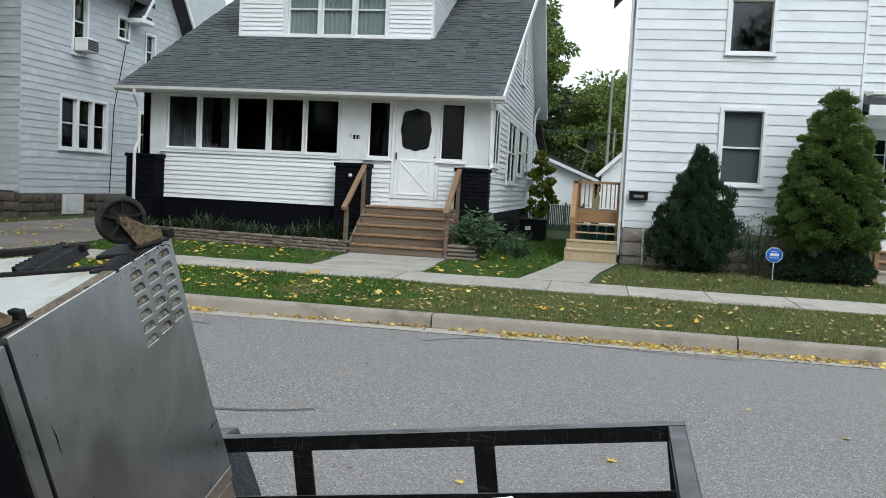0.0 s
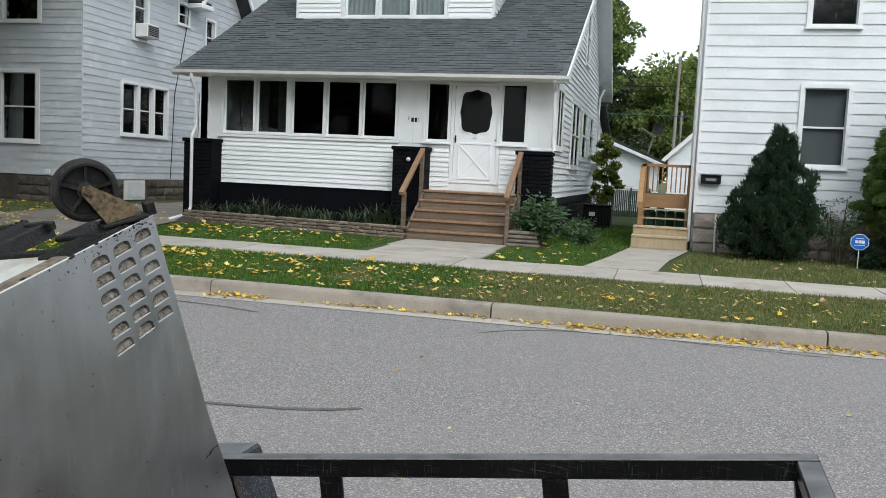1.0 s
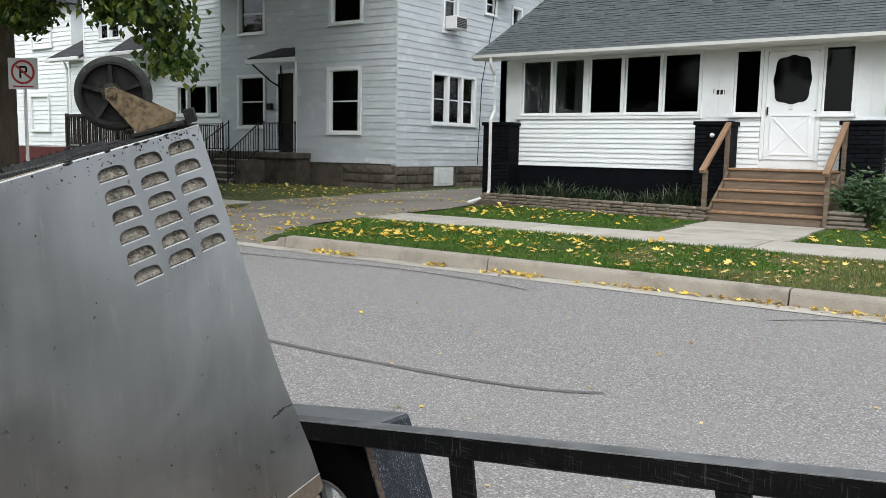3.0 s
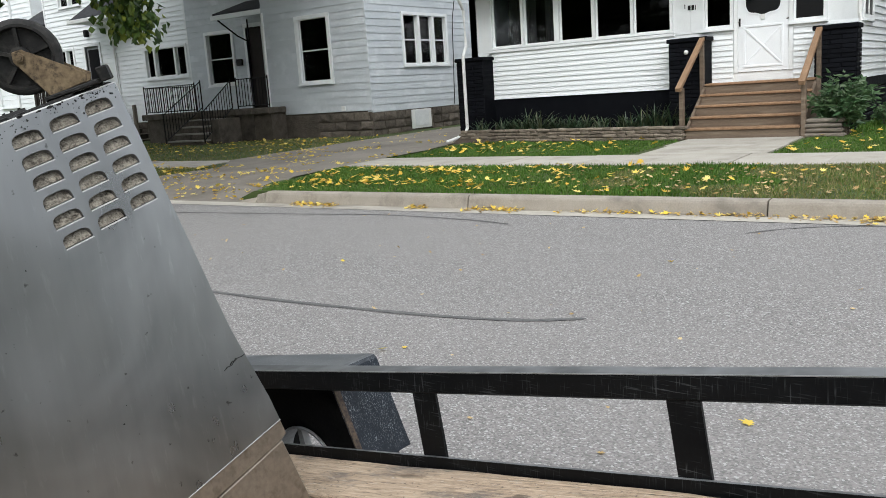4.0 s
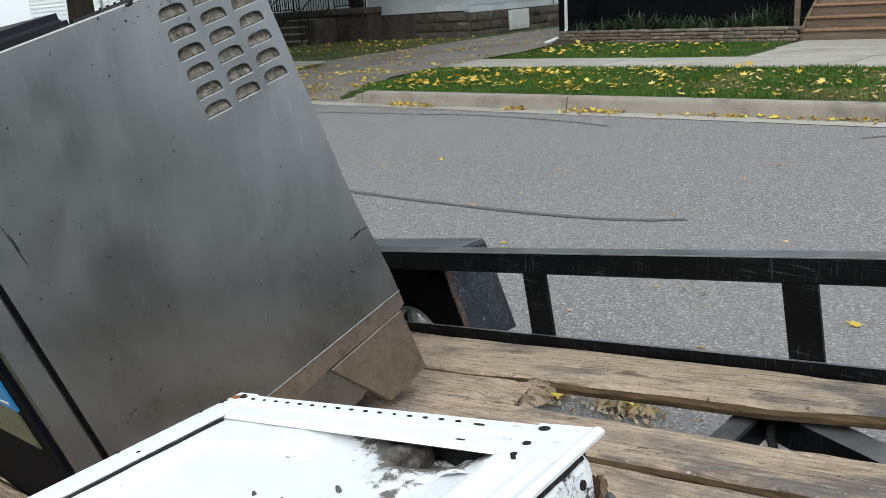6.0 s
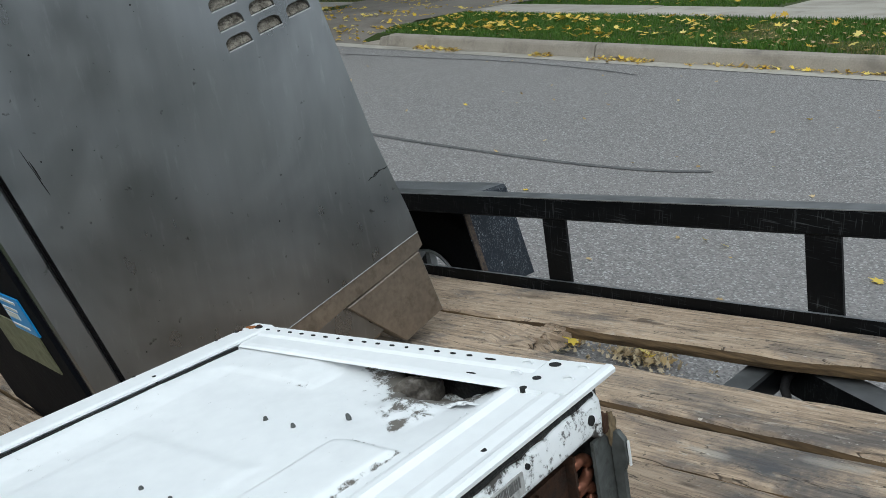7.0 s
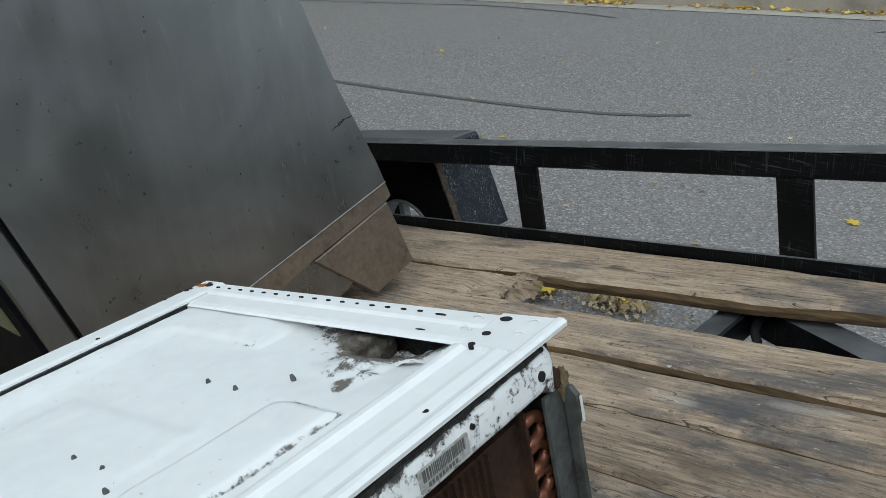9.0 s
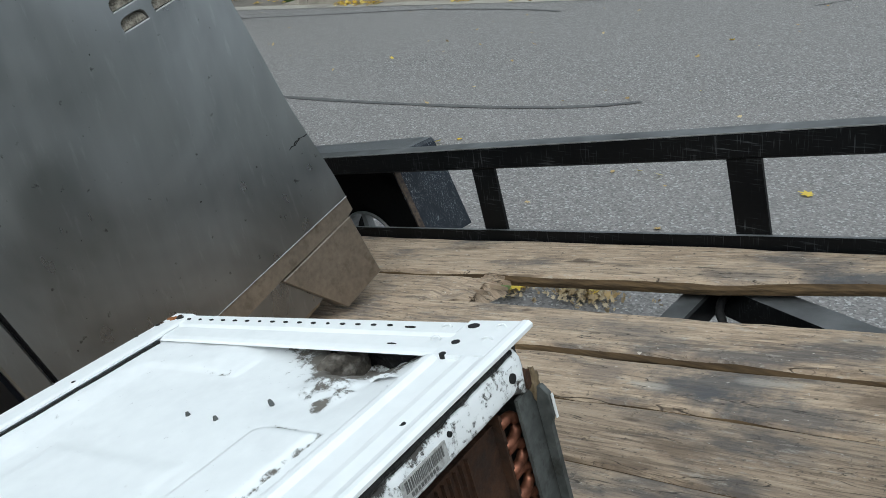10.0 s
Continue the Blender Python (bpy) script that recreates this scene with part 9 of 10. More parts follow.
def caster(u, y, z, tilt):
    """A swivel caster: plastic wheel with ribs, grey tread, a stamped fork of corroded zinc."""
    base = SM @ Matrix.Translation((u, y, z)) @ pose(0, 0, 0, 0, 0, -tilt)
    m = base @ pose(0, 0, 0, 0, 90, 0)
    bm = bmesh.new()
    lathe(bm, [(0.052, 0.0165), (0.0585, 0.0145), (0.0622, 0.008), (0.0622, -0.008), (0.0585, -0.0145), (0.052, -0.0165)], m, 48)
    c = part("caster", bm, TREAD, fridge, "dusty black caster wheel", smooth=True)
    bm = bmesh.new()
    for s in (1, -1):
        lathe(bm, [(0.0535, 0.0165 * s), (0.049, 0.017 * s), (0.046, 0.006 * s), (0.018, 0.006 * s), (0.017, 0.017 * s), (0.008, 0.019 * s), (0.0, 0.019 * s)], m, 40)
    hub = part("hub", bm, WHEEL_BLACK, c)
    for k in range(5):
        bm = bmesh.new()
        bx(bm, 0.015, 0.048, -0.003, 0.003, 0.004, 0.0155)
        part("rib", bm, WHEEL_BLACK, c, m=m @ Matrix.Rotation(2 * math.pi * k / 5 + 0.4, 4, "Z"))
    for s in (0.024, -0.026):
        bm = bmesh.new()
        prism(bm, [(0.008, 0.011), (-0.008, 0.011), (-0.012, -0.004), (0.018, -0.073), (0.080, -0.071), (0.086, -0.058), (0.034, -0.012), (0.015, 0.002)], "x", s - 0.002, s + 0.002)
        part("fork", bm, RUST_ZINC, c, "corroded tan fork", m=base, bevel=0.0012)
    bm = bmesh.new()
    bx(bm, -0.035, 0.035, 0.008, 0.098, -0.080, -0.072)
    part("swivel_plate", bm, GREASE_GAP_BLACK, c, m=base, bevel=0.002)
    bm = bmesh.new()
    cyl(bm, (-0.032, 0, 0), (0.034, 0, 0), 0.005, n=10)
    cyl(bm, (0.027, 0, 0), (0.032, 0, 0), 0.0085, n=6)
    part("axle_bolt", bm, RUST_ZINC, c, m=base)
    bm = bmesh.new()
    bx(bm, -0.02, 0.02, 0.1, 0.118, -0.08, -0.055)
    part("brake_tab", bm, WHEEL_BLACK, c, m=base, bevel=0.002)


caster(-0.064, -0.098, 0.989, 40)
caster(-0.075, -0.655, 0.985, 20)
# scratches and specks on the steel
for k, (y0, z0, y1, z1, r) in enumerate(((-0.0515, 0.348, 0.007, 0.352, 0.0010), (-0.036, 0.350, -0.014, 0.353, 0.0015), (-0.597, 0.69, -0.591, 0.61, 0.0008), (-0.593, 0.67, -0.591, 0.636, 0.0011))):
    bm = bmesh.new()
    tube(bm, [(0.0004, y0 + (y1 - y0) * i / 6, z0 + (z1 - z0) * i / 6 + random.uniform(-0.002, 0.002)) for i in range(7)], [r * (0.3 if i in (0, 6) else random.uniform(0.6, 1.2)) for i in range(7)], 5)
    part("scratch", bm, GREASE_GAP_BLACK, panel, m=SM)
bm = bmesh.new()
for k in range(26):
    y, z = -random.uniform(0.2, 0.62), random.uniform(0.3, 0.86)
    r = random.choice((0.0008, 0.001, 0.0018))
    cyl(bm, (-0.0002, y, z), (0.0006, y + random.uniform(-1, 1) * r, z), r, r * 0.6, 6)
part("specks", bm, GREASE_GAP_BLACK, panel, m=SM)["kind"] = "stuff"

bm = bmesh.new()
for k in range(70):
    y = -abs(random.gauss(0, 0.13))
    r = random.uniform(0.0015, 0.0055)
    at = Vector((random.uniform(-0.02, 0.0005), y, TOP + random.uniform(-0.003, 0.004)))
    q = bmesh.ops.create_icosphere(bm, subdivisions=1, radius=r)["verts"]
    for v in q:
        v.co = at + Vector((v.co.x * 1.2, v.co.y * random.uniform(1.2, 2.4), v.co.z * 0.7))
part("grease_crust", bm, GREASE_GAP_BLACK, fridge, "black greasy crust along the edge", m=SM)["kind"] = "stuff"
bm = bmesh.new()
for k in range(110):
    y, z = -abs(random.gauss(0, 0.16)), TOP - abs(random.gauss(0, 0.014))
    r = random.choice((0.0007, 0.0009, 0.0015, 0.0022))
    cyl(bm, (-0.0002, y, z), (0.0005, y + random.uniform(-1, 1) * r, z), r, r * 0.6, 6)
part("specks", bm, GREASE_GAP_BLACK, panel, m=SM)["kind"] = "stuff"

# -- dark case standing behind it --
case = thing("dark_case", (-1.6, 2.3, 0.35), "black plastic case with a worn rounded top", "case")
bm = bmesh.new()
bx(bm, -0.35, 0.35, -0.36, 0.36, -0.70, 0.0)
part("shell", bm, material("navy_plastic", (0.005, 0.0055, 0.009), (0.010, 0.0105, 0.015), 0.42, spec=0.25, scale=6, fine=80, bump=0.1), case, m=pose(-1.70, 2.26, 1.215, 12, -6, 12), bevel=0.025, seg=3)
bm = bmesh.new()
bx(bm, -0.36, 0.36, -0.37, 0.37, -0.09, -0.078)
part("seam", bm, GREASE_GAP_BLACK, case, m=pose(-1.70, 2.26, 1.215, 12, -6, 12))

# -- white air conditioner lying base up --
AX, AY, AZ, AF = -0.454, -0.56, 0.352, 0.012
AM = pose(0.6643, 2.0207, 0.6074, -0.59, -9.70, 3.78) @ Matrix.Scale(1.0035, 4)
ac = thing("air_conditioner", TM @ Vector((0.47, -1.2, 0.005)), "white enamelled window air conditioner lying base up, rusty and dented", "air conditioner")


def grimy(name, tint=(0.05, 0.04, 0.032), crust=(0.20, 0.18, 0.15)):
    """White enamel under dirt and painted shade, laid on where the mesh's dirt attribute says so, broken up by noise.
    """
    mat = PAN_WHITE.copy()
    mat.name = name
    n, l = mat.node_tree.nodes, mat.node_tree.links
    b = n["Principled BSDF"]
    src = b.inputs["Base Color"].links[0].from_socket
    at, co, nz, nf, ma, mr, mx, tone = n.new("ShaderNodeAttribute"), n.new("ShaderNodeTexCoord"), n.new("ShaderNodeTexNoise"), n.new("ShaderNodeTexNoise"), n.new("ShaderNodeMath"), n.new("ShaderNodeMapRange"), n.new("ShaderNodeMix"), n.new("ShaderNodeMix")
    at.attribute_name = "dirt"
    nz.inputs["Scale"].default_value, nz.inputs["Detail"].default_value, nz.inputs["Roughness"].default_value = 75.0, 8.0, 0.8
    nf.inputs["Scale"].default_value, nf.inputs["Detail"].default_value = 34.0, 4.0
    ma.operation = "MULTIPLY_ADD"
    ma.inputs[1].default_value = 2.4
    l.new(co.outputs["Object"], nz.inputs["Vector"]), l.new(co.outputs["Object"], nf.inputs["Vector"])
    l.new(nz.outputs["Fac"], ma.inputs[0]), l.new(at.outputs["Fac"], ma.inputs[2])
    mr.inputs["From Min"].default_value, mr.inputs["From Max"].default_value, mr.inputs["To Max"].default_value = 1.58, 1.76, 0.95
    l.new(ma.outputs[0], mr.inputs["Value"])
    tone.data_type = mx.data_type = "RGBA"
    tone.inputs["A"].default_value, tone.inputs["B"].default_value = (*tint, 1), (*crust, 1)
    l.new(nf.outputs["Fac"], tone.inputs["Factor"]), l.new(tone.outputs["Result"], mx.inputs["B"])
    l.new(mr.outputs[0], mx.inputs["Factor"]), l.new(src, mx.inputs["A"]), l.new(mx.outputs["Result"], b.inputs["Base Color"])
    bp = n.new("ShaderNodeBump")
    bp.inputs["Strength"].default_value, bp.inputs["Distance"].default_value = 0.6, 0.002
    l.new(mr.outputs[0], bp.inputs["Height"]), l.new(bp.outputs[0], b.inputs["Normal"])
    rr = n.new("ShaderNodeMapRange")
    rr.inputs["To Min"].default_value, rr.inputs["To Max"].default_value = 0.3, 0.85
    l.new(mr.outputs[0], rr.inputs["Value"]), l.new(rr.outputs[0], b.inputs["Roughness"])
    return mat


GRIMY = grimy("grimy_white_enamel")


def soiled_and_shaded(ob, amount):
    """Lays dirt and painted shade on a mesh as its dirt attribute, corner by corner."""
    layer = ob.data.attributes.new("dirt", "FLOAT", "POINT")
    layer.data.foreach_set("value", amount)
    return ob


# flanges of the pressed rim
bm = bmesh.new()
prism(bm, [(AX, AZ - 0.06), (AX, AZ - 0.003), (AX + 0.003, AZ), (AX + 0.031, AZ), (AX + 0.035, AZ - 0.0015), (AX + 0.035, AZ - 0.0035), (AX + 0.032, AZ - 0.0035), (AX + 0.004, AZ - 0.0035), (AX + 0.003, AZ - 0.06)], "y", AY, AF)
part("flange", bm, PAN_WHITE, ac, "white enamelled steel flange", m=AM)
bm = bmesh.new()
prism(bm, [(AF, AZ - 0.014), (AF, AZ - 0.002), (AF - 0.003, AZ - 0.0005), (-0.009, AZ - 0.0005), (-0.013, AZ - 0.0025), (-0.031, AZ - 0.0025), (-0.036, AZ - 0.0035), (-0.0385, AZ - 0.0055), (-0.037, AZ - 0.0055), (AF - 0.003, AZ - 0.0045), (AF - 0.003, AZ - 0.014)], "x", AX + 0.036, -0.058)
part("flange", bm, PAN_WHITE, ac, "white enamelled steel flange with punched slots", m=AM)
bm = bmesh.new()
prism(bm, [(-0.077, AZ - 0.012), (-0.071, AZ - 0.0055), (-0.065, AZ - 0.0012), (-0.061, AZ), (-0.0565, AZ), (-0.052, AZ - 0.0034), (-0.034, AZ - 0.0036), (-0.029, AZ - 0.0002), (-0.024, AZ + 0.0004), (-0.013, AZ - 0.0006), (-0.009, AZ + 0.0002), (-0.006, AZ + 0.0014), (-0.002, AZ + 0.0012), (0.0006, AZ - 0.0012), (0.0002, AZ - 0.0044), (-0.003, AZ - 0.0058), (-0.007, AZ - 0.0052), (-0.05, AZ - 0.010)], "y", AY, -0.0445)
part("flange", bm, PAN_WHITE, ac, "white ribbed steel flange with a rolled edge", m=AM)
bm = bmesh.new()
prism(bm, [(-0.0575, AZ - 0.012), (-0.0575, AZ - 0.0004), (-0.009, AZ + 0.0002), (-0.006, AZ + 0.0014), (-0.002, AZ + 0.0012), (0.0006, AZ - 0.0012), (0.0002, AZ - 0.0044), (-0.003, AZ - 0.0058)], "y", -0.0443, AF + 0.001)
part("flange_corner", bm, PAN_WHITE, ac, m=AM)
# black strip and sheet added for the shade under the flange
boxpart("gap_seal", (AX + 0.0352, AX + 0.0378, AY, -0.040, AZ - 0.0085, AZ - 0.0048), GREASE_GAP_BLACK, ac, "black strip for the shaded gap under the flange", m=AM)
boxpart("case_lining", (-0.32, -0.058, 0.0005, 0.0035, AZ - 0.12, AZ - 0.0065), GREASE_GAP_BLACK, ac, m=AM)
# lumps of sealant along the inner fold
bm = bmesh.new()
for k in range(70):
    yy = -0.05 - 0.0072 * k
    r = random.uniform(0.0012, 0.003)
    lathe(bm, [(0.0, -0.001), (r, 0.0), (r * 0.7, r * 0.35), (0.0, r * 0.5)], pose(-0.0705 + random.uniform(-0.0018, 0.0014), yy + random.uniform(-0.003, 0.003), AZ - 0.0062), 7)
part("sealant_lumps", bm, PAN_WHITE, ac, "lumpy white sealant along the fold", m=AM, smooth=True)["kind"] = "stuff"

# base pan with pressed shapes and a sunken corner, dark with grime and painted shade
nx, ny = 120, 150
verts, dirt = [], []
def torn(x):
    return float(np.interp(x, (-0.26, -0.215, -0.185, -0.170, -0.150, -0.134, -0.124, -0.113, -0.098, -0.08), (0.004, -0.006, -0.030, -0.054, -0.059, -0.058, -0.048, -0.034, -0.022, -0.008)))


def plateau(x, y, x0, x1, y0, y1, h, soft):
    return h * clamp01(min(x - x0, x1 - x, y - y0, y1 - y) / soft)


def rim(x, y, x0, x1, y0, y1, wide):
    d = min(x - x0, x1 - x, y - y0, y1 - y)
    return math.exp(-(d / wide) ** 2)


for j in range(ny + 1):
    for i in range(nx + 1):
        x, y = AX + 0.012 + (-0.066 - AX - 0.012) * i / nx, AY + (0.006 - AY) * j / ny
        z = AZ - 0.0108 + 0.0045 * clamp01((-0.375 - x) / 0.03) + 0.004 * clamp01((y + 0.10) / 0.05) * clamp01((-0.26 - x) / 0.06)
        sag = clamp01((x + 0.30) / 0.12) * clamp01((y + 0.14) / 0.11)
        z -= 0.010 * sag * clamp01((-0.08 - x) / 0.03)
        cx_ = -0.153 - 0.0012 * math.sin(40 * y)
        z += plateau(x, y, cx_, -0.088, -0.70, -0.1455 - 0.7 * max(0.0, -0.140 - x), 0.0045, 0.004)
        z += plateau(x, y, -0.45, -0.254 - 0.3 * max(0.0, y + 0.055), -0.080, 0.05, 0.0018, 0.004)
        z += plateau(x, y, -0.35, -0.172, -0.70, -0.200, 0.0015, 0.010)
        z = min(z, AZ - 0.0066) if y > -0.13 and x < -0.24 else z
        over = y - torn(x) + 0.004 * noise.noise((x * 60, y * 60, 1))
        z -= 0.075 * clamp01(over / 0.016) ** 1.5
        dx, dy = (x + 0.138) / 0.030, (y + 0.080) / 0.020
        bump_ = math.exp(-(dx * dx + dy * dy))
        z += 0.010 * bump_ * (0.8 + 0.5 * noise.noise((x * 70, y * 70, 4)))
        z += 0.0022 * noise.noise((x * 7, y * 7, 0)) + 0.0008 * noise.noise((x * 25, y * 25, 0))
        verts.append(tuple(AM @ Vector((x, y, z))))
        # near_tear: grime round the tear, and the shade inside it put into colour
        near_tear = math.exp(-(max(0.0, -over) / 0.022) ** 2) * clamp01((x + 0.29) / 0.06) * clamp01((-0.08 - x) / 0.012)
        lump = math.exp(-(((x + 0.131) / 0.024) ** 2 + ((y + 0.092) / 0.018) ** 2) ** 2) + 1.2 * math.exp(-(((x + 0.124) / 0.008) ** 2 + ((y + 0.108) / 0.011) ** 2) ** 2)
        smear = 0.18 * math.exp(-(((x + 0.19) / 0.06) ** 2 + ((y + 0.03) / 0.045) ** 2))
        # darker along the pressed edges
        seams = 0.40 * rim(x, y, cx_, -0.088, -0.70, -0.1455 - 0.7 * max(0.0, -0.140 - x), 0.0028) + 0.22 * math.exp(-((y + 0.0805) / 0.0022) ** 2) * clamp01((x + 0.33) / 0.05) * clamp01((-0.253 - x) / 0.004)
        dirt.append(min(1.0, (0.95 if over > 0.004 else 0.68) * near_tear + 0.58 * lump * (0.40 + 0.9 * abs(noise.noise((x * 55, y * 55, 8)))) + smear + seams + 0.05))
def open_tear(i, j):
    x, y = AX + 0.012 + (-0.066 - AX - 0.012) * (i + 0.5) / nx, AY + (0.006 - AY) * (j + 0.5) / ny
    return -0.20 < x < -0.085 and y - torn(x) > 0.010


faces = [(j * (nx + 1) + i, j * (nx + 1) + i + 1, (j + 1) * (nx + 1) + i + 1, (j + 1) * (nx + 1) + i) for j in range(ny) for i in range(nx) if not open_tear(i, j)]
# black sheet added so the tear looks unlit inside
boxpart("cavity_floor", (-0.30, -0.064, -0.14, 0.0, AZ - 0.115, AZ - 0.11), GREASE_GAP_BLACK, ac, "black sheet for the shade under the torn pan", m=AM)
pan = soiled_and_shaded(raw("base_pan", verts, faces, GRIMY, ac), dirt)
pan.data.shade_smooth()
tagged(pan, "grimy white pressed steel base pan")
bm = bmesh.new()
bmesh.ops.create_icosphere(bm, subdivisions=4, radius=1.0)
for v in bm.verts:
    k = 1 + 0.28 * noise.noise(v.co * 1.6) + 0.12 * noise.noise(v.co * 5.0)
    v.co = Vector((-0.178 + 0.015 * k * v.co.x + 0.006 * v.co.y, -0.032 + 0.027 * k * v.co.y, AZ - 0.034 + 0.021 * k * v.co.z))
part("crumpled_flap", bm, RUST_ZINC_DULL, ac, "dirt caked crumpled metal at the tear", m=AM)
nu, nv = 26, 20
verts, dirt = [], []
for j in range(nv + 1):
    for i in range(nu + 1):
        x, y = -0.168 + 0.098 * i / nu, -0.064 + 0.070 * j / nv
        z = AZ - 0.043 + 0.020 * clamp01((x + 0.150) / 0.06) + 0.010 * clamp01((-0.03 - y) / 0.03) + 0.007 * noise.noise((x * 45, y * 60, 2)) + 0.003 * abs(noise.noise((x * 120, y * 120, 7)))
        verts.append(tuple(AM @ Vector((x, y, z))))
        # darker towards the left end, deep in the tear
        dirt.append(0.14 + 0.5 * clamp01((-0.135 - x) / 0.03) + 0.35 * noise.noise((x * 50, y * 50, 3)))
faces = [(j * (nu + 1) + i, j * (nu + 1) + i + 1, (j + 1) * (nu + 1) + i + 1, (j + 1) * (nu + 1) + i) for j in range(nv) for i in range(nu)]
tagged(soiled_and_shaded(raw("crumpled_sheet", verts, faces, GRIMY, ac), dirt), "crumpled dirty white sheet inside the tear")
for x, y in ((-0.241, -0.144), (-0.204, -0.145), (-0.171, -0.114), (-0.239, -0.261), (-0.202, -0.262), (-0.171, -0.275)):
    bm = bmesh.new()
    lathe(bm, [(0.0024, 0.0), (0.0018, 0.003), (0.0023, 0.004), (0.0021, 0.006), (0.0013, 0.0085), (0.0, 0.009)], AM @ Matrix.Translation((x, y, AZ - 0.016)) @ pose(0, 0, 0, random.uniform(-10, 10), random.uniform(-10, 10), 0), 10)
    part("peg", bm, POST_DIRTY, ac, "small grey peg")
# black plugs stand for punched holes, their inner shade put into the colour
HOLE = material("hole_shade_black", (0.012, 0.012, 0.012), (0.02, 0.02, 0.02), 0.9, bump=0)
holes = [(-0.048, 0.003, 0.0066, 0.0048), (-0.048, -0.024, 0.0046, 0.0040), (-0.048, -0.043, 0.0036, 0.0034), (-0.018, -0.135, 0.0038, 0.0030), (-0.433, 0.002, 0.0066, 0.0046), (-0.449, -0.016, 0.0040, 0.0028), (-0.451, -0.042, 0.0026, 0.0020), (-0.4515, -0.141, 0.0022, 0.0026), (-0.427, -0.133, 0.0028, 0.0026)]
holes += [(-0.4145 + 0.0187 * k, 0.0, 0.0038 if k % 5 != 1 else 0.0024, 0.0017) for k in range(16)] + [(-0.110, -0.002, 0.0072, 0.0015), (-0.112, -0.027, 0.0064, 0.0015)]
for x, y, a, b in holes:
    a, b = 0.82 * a, 0.82 * b
    bm = bmesh.new()
    n = 14
    top_z = AZ - 0.0001 if -0.024 < x < -0.01 and y < -0.06 else AZ - 0.0022 if -0.417 < x < -0.0575 and y < -0.012 else AZ + 0.0004
    vs = [bm.verts.new((x + a * math.cos(2 * math.pi * i / n), y + b * math.sin(2 * math.pi * i / n), top_z)) for i in range(n)]
    lo = [bm.verts.new((x + a * math.cos(2 * math.pi * i / n), y + b * math.sin(2 * math.pi * i / n), AZ - 0.01)) for i in range(n)]
    bm.faces.new(vs)
    for i in range(n):
        bm.faces.new((vs[i], vs[(i + 1) % n], lo[(i + 1) % n], lo[i]))
    part("punched_hole", bm, HOLE, ac, m=AM)
for x, y in ((-0.073, 0.001), (-0.070, -0.020), (-0.022, 0.004), (-0.022, -0.018)):
    bm = bmesh.new()
    tube(bm, [(x - 0.005, y - 0.001, AZ + 0.0003), (x - 0.002, y + 0.001, AZ + 0.0014), (x + 0.002, y + 0.001, AZ + 0.0014), (x + 0.005, y - 0.001, AZ + 0.0003)], 0.0009, 6)
    part("pressed_mark", bm, PAN_WHITE, ac, m=AM, smooth=True)
for x, y, r in ((AX + 0.010, 0.000, 0.0075), (AX + 0.016, 0.006, 0.0045), (AX + 0.005, -0.011, 0.004)):
    bm = bmesh.new()
    n = 16
    rad = [r * random.uniform(0.6, 1.15) for _ in range(n)]
    rim_ = [bm.verts.new((x + rad[i] * math.cos(2 * math.pi * i / n), y + 0.8 * rad[i] * math.sin(2 * math.pi * i / n), AZ + 0.0002)) for i in range(n)]
    mid = bm.verts.new((x, y, AZ + 0.0012))
    for i in range(n):
        bm.faces.new((rim_[i], rim_[(i + 1) % n], mid))
    part("rust_spot", bm, material("orange_rust", (0.36, 0.14, 0.04), (0.16, 0.06, 0.025), 0.9, scale=120, fine=500, bump=0.5) if r > 0.007 else RUST_FIN, ac, m=AM)

# side with the coil: rounded lip caked with dirt, barcode label, corner post, fins and copper bends
ys = np.linspace(AY, -0.02, 90)
# black tube for the crust and for the shadowed gap below the edge
bm = bmesh.new()
tube(bm, [(-0.0035 + 0.0015 * noise.noise((y * 60, 0, 4)), y, AZ - 0.0088 - 0.0015 * noise.noise((y * 40, 0, 9))) for y in ys], [0.0022 + 0.0030 * clamp01(-y / 0.4) * (0.6 + abs(noise.noise((y * 45, 2, 0)))) + 0.0012 * abs(noise.noise((y * 150, 7, 0))) for y in ys], 8)
part("dirt_crust", bm, GREASE_GAP_BLACK, ac, "black crust and painted gap shade under the rolled edge", m=AM)
bm = bmesh.new()
bmesh.ops.create_icosphere(bm, subdivisions=3, radius=1.0)
for v in bm.verts:
    k = 1 + 0.5 * noise.noise(v.co * 1.8) + 0.25 * noise.noise(v.co * 5.0)
    v.co = Vector((-0.001 + 0.005 * k * v.co.x, -0.0035 + 0.0055 * k * v.co.y, AZ - 0.044 + 0.013 * k * v.co.z))
part("rust_lump", bm, RUST_ZINC, ac, "flaking brown rust on the corner post", m=AM)
nn, mm = 110, 12
profile = [(-0.018, -0.0115), (-0.013, -0.0095), (-0.009, -0.0092), (-0.0055, -0.0108), (-0.0028, -0.0145), (-0.0016, -0.019), (-0.0012, -0.024), (-0.0010, -0.029), (-0.0008, -0.0335), (-0.001, -0.038), (-0.003, -0.0405), (-0.008, -0.041)]
verts, dirt = [], []
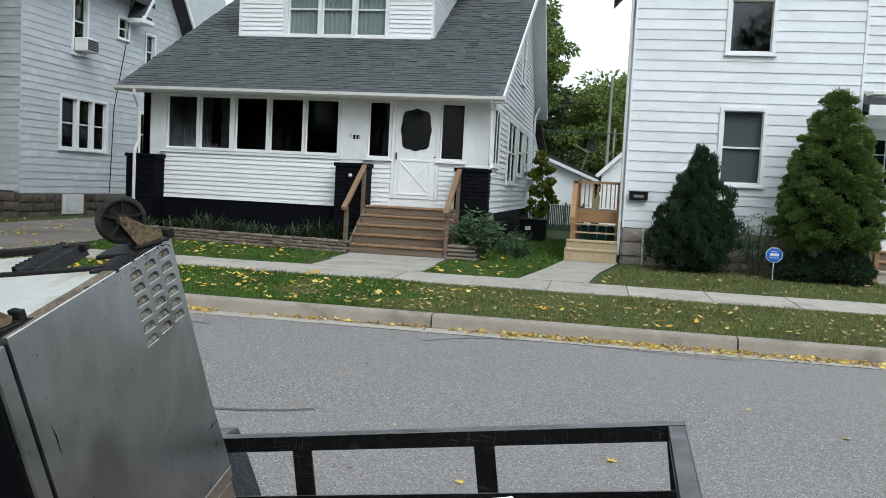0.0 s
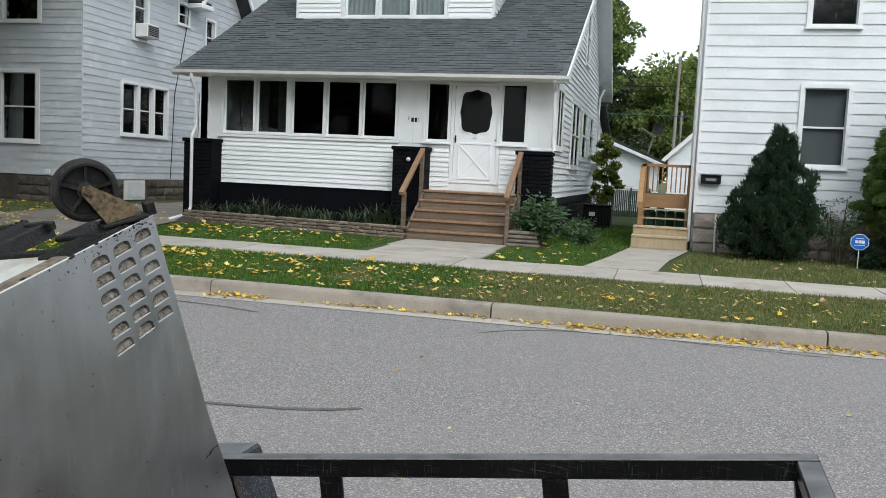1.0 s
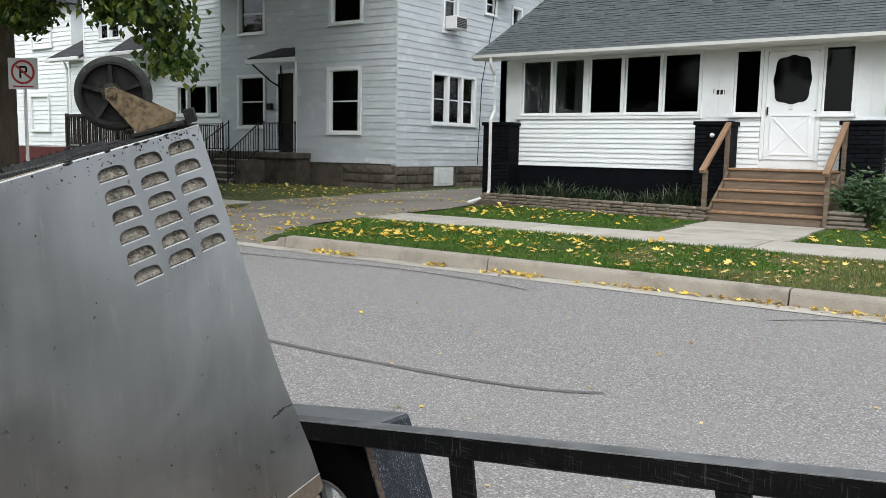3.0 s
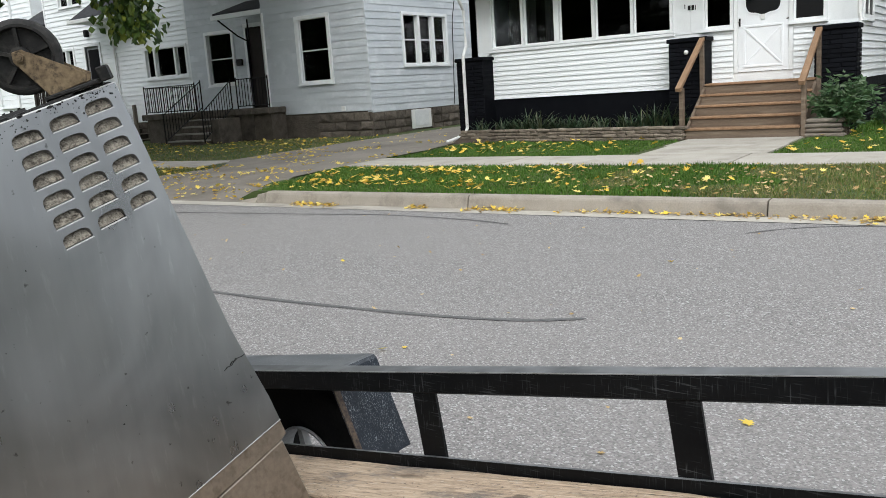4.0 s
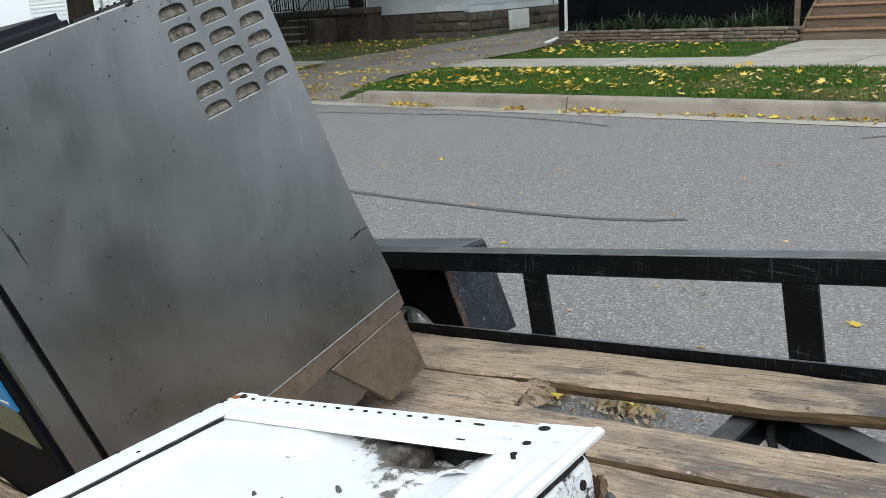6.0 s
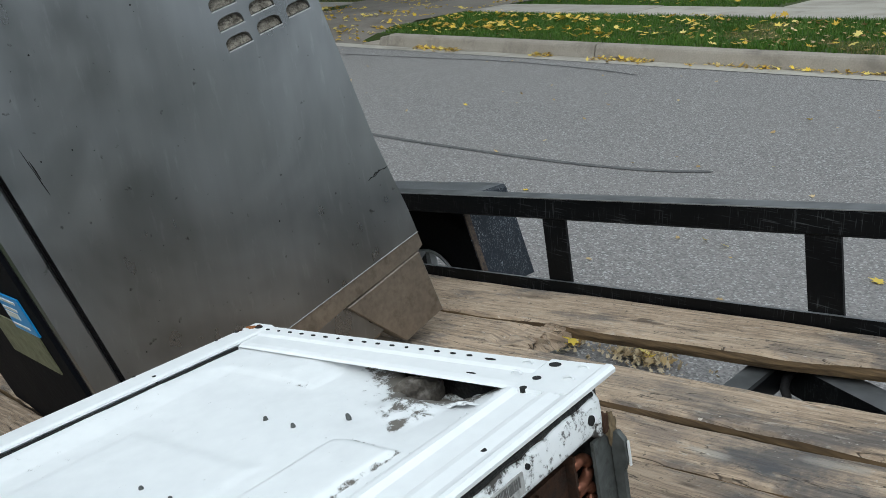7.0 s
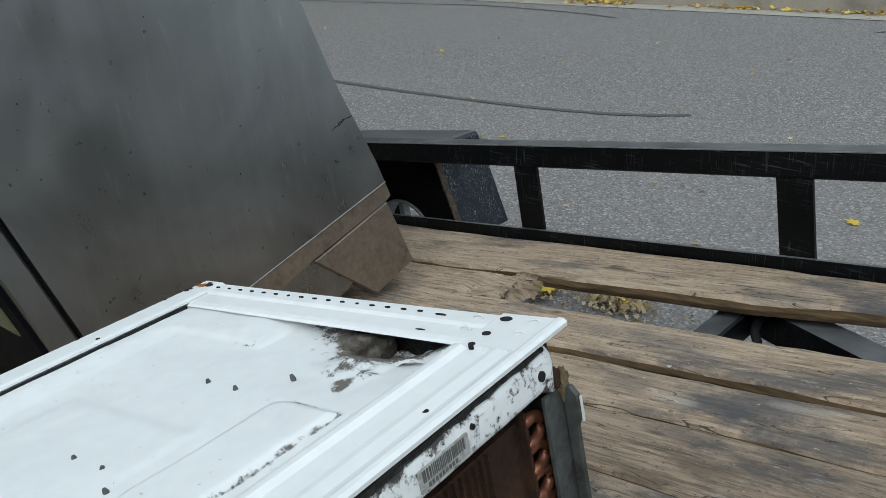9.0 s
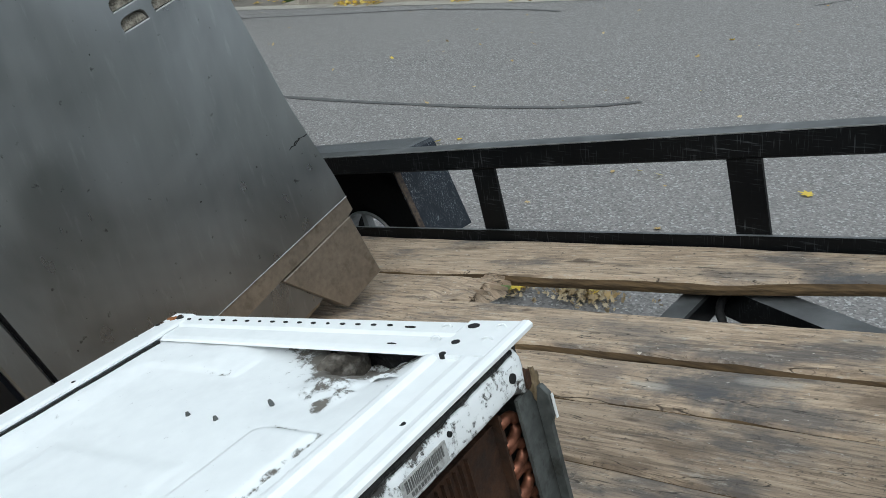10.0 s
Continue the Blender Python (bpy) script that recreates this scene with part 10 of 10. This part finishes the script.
for i in range(nn + 1):
    y = AY + (-0.004 - AY) * i / nn
    end = clamp01((y + 0.014) / 0.010)
    for k, (x, z) in enumerate(profile):
        f = k / (mm - 1)
        lump = clamp01((-0.10 - y) / 0.05) * 0.005 * max(0.0, noise.noise((y * 60, f * 3, 2)) + 0.25) * math.exp(-((f - 0.28) / 0.18) ** 2)
        xx = x + lump - 0.010 * end ** 2 + 0.0006 * noise.noise((y * 25, f * 2, 0))
        zz = AZ + z - (0.004 * end if f < 0.4 else 0) - 0.012 * clamp01((y + 0.028) / 0.02) * (f > 0.75)
        verts.append(tuple(AM @ Vector((xx, y, zz))))
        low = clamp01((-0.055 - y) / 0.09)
        # band: black crust plus the flange gap's shade, put into colour
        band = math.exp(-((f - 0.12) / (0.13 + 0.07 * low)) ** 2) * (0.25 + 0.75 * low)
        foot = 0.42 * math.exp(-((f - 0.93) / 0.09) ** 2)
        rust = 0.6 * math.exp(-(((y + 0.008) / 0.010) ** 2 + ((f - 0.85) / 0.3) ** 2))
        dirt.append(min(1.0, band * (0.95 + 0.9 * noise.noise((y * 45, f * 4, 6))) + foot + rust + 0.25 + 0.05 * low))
faces = [(i * mm + k, i * mm + k + 1, (i + 1) * mm + k + 1, (i + 1) * mm + k) for i in range(nn) for k in range(mm - 1)]
lip = soiled_and_shaded(raw("side_lip", verts, faces, grimy("caked_white_enamel", (0.014, 0.011, 0.009), (0.065, 0.054, 0.045)), ac), dirt)
lip.data.shade_smooth()
tagged(lip, "white rounded lip caked with black dirt and rust")
# black sheet behind the lip, standing for the gap's shade
boxpart("gap_lining", (-0.022, -0.0165, AY, -0.006, AZ - 0.05, AZ - 0.0078), GREASE_GAP_BLACK, ac, m=AM)
boxpart("label", (-0.001, 0.0004, -0.170, -0.120, AZ - 0.0355, AZ - 0.0205), WORN_LABEL, ac, "worn grey barcode label", m=AM)
y = -0.167
while y < -0.125:
    w = random.choice((0.0006, 0.0009, 0.0014))
    boxpart("writing_bar", (0.0003, 0.0008, y, y + w, AZ - 0.0295, AZ - 0.0215), INK, ac, m=AM)
    y += w + random.choice((0.0006, 0.0009, 0.0012))
for k in range(9):
    boxpart("writing_bar", (0.0003, 0.0008, -0.163 + 0.0034 * k, -0.1608 + 0.0034 * k, AZ - 0.0340, AZ - 0.0312), INK, ac, m=AM)
bm = bmesh.new()
cyl(bm, (-0.003, -0.029, AZ - 0.0265), (0.0004, -0.029, AZ - 0.0265), 0.0040, n=12)
part("punched_hole", bm, HOLE, ac, m=AM)
bm = bmesh.new()
cyl(bm, (-0.003, -0.113, AZ - 0.0205), (0.0004, -0.113, AZ - 0.0205), 0.0022, n=10)
part("punched_hole", bm, HOLE, ac, m=AM)
boxpart("coil_block", (-0.40, -0.020, AY + 0.01, -0.044, 0.012, AZ - 0.060), RUST_FIN, ac, "rusty brown coil fins", m=AM)
for k in range(60):
    y = AY + 0.02 + k * 0.0077
    if y < -0.048:
        boxpart("fin", (-0.020, -0.0165, y, y + 0.0012, 0.014, AZ - 0.062), RUST_FIN, ac, m=AM)
boxpart("end_plate", (-0.40, -0.012, -0.044, -0.0405, 0.012, AZ - 0.052), RUST_FIN, ac, "rusty end plate", m=AM)
for k in range(7):
    bm = bmesh.new()
    zc = AZ - 0.071 - 0.0225 * k
    tube(bm, [(-0.015, -0.042, zc + 0.0098), (-0.015, -0.032, zc + 0.0098)] + [(-0.015, -0.032 + 0.0115 * math.sin(t), zc + 0.0098 * math.cos(t)) for t in np.linspace(0.25, math.pi - 0.25, 8)] + [(-0.015, -0.032, zc - 0.0098), (-0.015, -0.042, zc - 0.0098)], 0.0048, 10)
    part("copper_bend", bm, COPPER, ac, "copper tube bend", m=AM, smooth=True)
bm = bmesh.new()
prism(bm, [(-0.002, -0.0285), (-0.002, -0.002), (-0.055, -0.002), (-0.055, -0.005), (-0.005, -0.005), (-0.005, -0.0285)], "z", 0.0, AZ - 0.046)
part("corner_post", bm, POST_DIRTY, ac, "grey galvanised corner post", m=AM)
bm = bmesh.new()
prism(bm, [(-0.001, AZ - 0.047), (0.006, AZ - 0.045), (0.0115, AZ - 0.052), (0.0125, AZ - 0.070), (0.0065, AZ - 0.080), (0.0065, 0.0), (-0.001, 0.0)], "y", -0.0065, -0.001)
part("grille_edge", bm, POST_DIRTY, ac, m=AM, bevel=0.0008)
bm = bmesh.new()
bx(bm, 0.0126, 0.0136, -0.005, -0.0025, AZ - 0.074, AZ - 0.053)
part("clip", bm, METAL_WHITE, ac, "bright metal clip", m=AM)
bm = bmesh.new()
prism(bm, [(-0.0165, AZ - 0.043), (-0.015, AZ - 0.036), (-0.0145, AZ - 0.029), (-0.0105, AZ - 0.026), (-0.009, AZ - 0.031), (-0.0055, AZ - 0.034), (-0.006, AZ - 0.043), (-0.011, AZ - 0.047)], "x", -0.010, 0.0008)
# black filler block in place of the corner's shade
boxpart("corner_gap", (-0.034, -0.011, -0.0105, -0.0015, AZ - 0.052, AZ - 0.011), GREASE_GAP_BLACK, ac, "black block for the shaded gap at the corner", m=AM)
part("rust_patch", bm, RUST_FIN, ac, "flaking rust on the corner", m=AM, bevel=0.002)
boxpart("case_wall", (AX, AX + 0.003, AY, -0.004, 0.004, AZ - 0.061), PAN_WHITE, ac, m=AM)
boxpart("case_wall", (AX, -0.001, AY - 0.004, AY, 0.0, AZ - 0.012), PAN_WHITE, ac, m=AM)
boxpart("case_wall", (AX + 0.004, -0.056, AF - 0.006, AF - 0.002, 0.0, AZ - 0.0145), PAN_WHITE, ac, m=AM)

# ---- shingles of the near roof ----
TABS = material("shingle_tabs", (0.108, 0.119, 0.124), (0.066, 0.073, 0.077), 0.95, spec=0.1, scale=9, fine=160, bump=0.5, island=0.12)
run = math.hypot(RIDGE_Y - EAVE_Y, RIDGE_Z - EAVE_Z)
slope_angle = math.degrees(math.atan(PITCH))
roof_front = [o for o in bungalow.children if o.name == "roof"][0]
STEP, WIDE = 0.142, 0.24
datas = []
for w in (0.27, 0.33, 0.38):
    bm = bmesh.new()
    prism(bm, [(-0.004, 0.0), (-0.004, 0.016), (STEP + 0.02, 0.004), (STEP + 0.02, 0.0)], "x", -w / 2 + 0.004, w / 2 - 0.004)
    datas.append((w, mesh_of("shingle", bm, SHINGLE)))
for r in range(11):
    x = -9.48 + rng.uniform(0, 0.2)
    while x < -1.3:
        w, data = datas[int(rng.integers(0, 3))]
        if x + w < -1.21:
            d = r * STEP
            piece("shingle", data, pose(x + w / 2, EAVE_Y + d * math.cos(radians(slope_angle)), EAVE_Z + d * math.sin(radians(slope_angle)) + 0.002 + (0.004 if rng.uniform() < 0.4 else 0), slope_angle, 0, 0), roof_front)
        x += w
d0 = 11 * STEP
ya, za = EAVE_Y + d0 * math.cos(radians(slope_angle)), EAVE_Z + d0 * math.sin(radians(slope_angle))
verts, faces = shingle_rows(roof_front, ya, za + 0.003, RIDGE_Y, RIDGE_Z + 0.003, -9.48, -1.235, TABS, STEP, WIDE, lambda x, y: not (DX0 < x < DX1 and y > DY - 0.05))
raw("shingles", verts, faces, TABS, roof_front)["kind"] = "stuff"
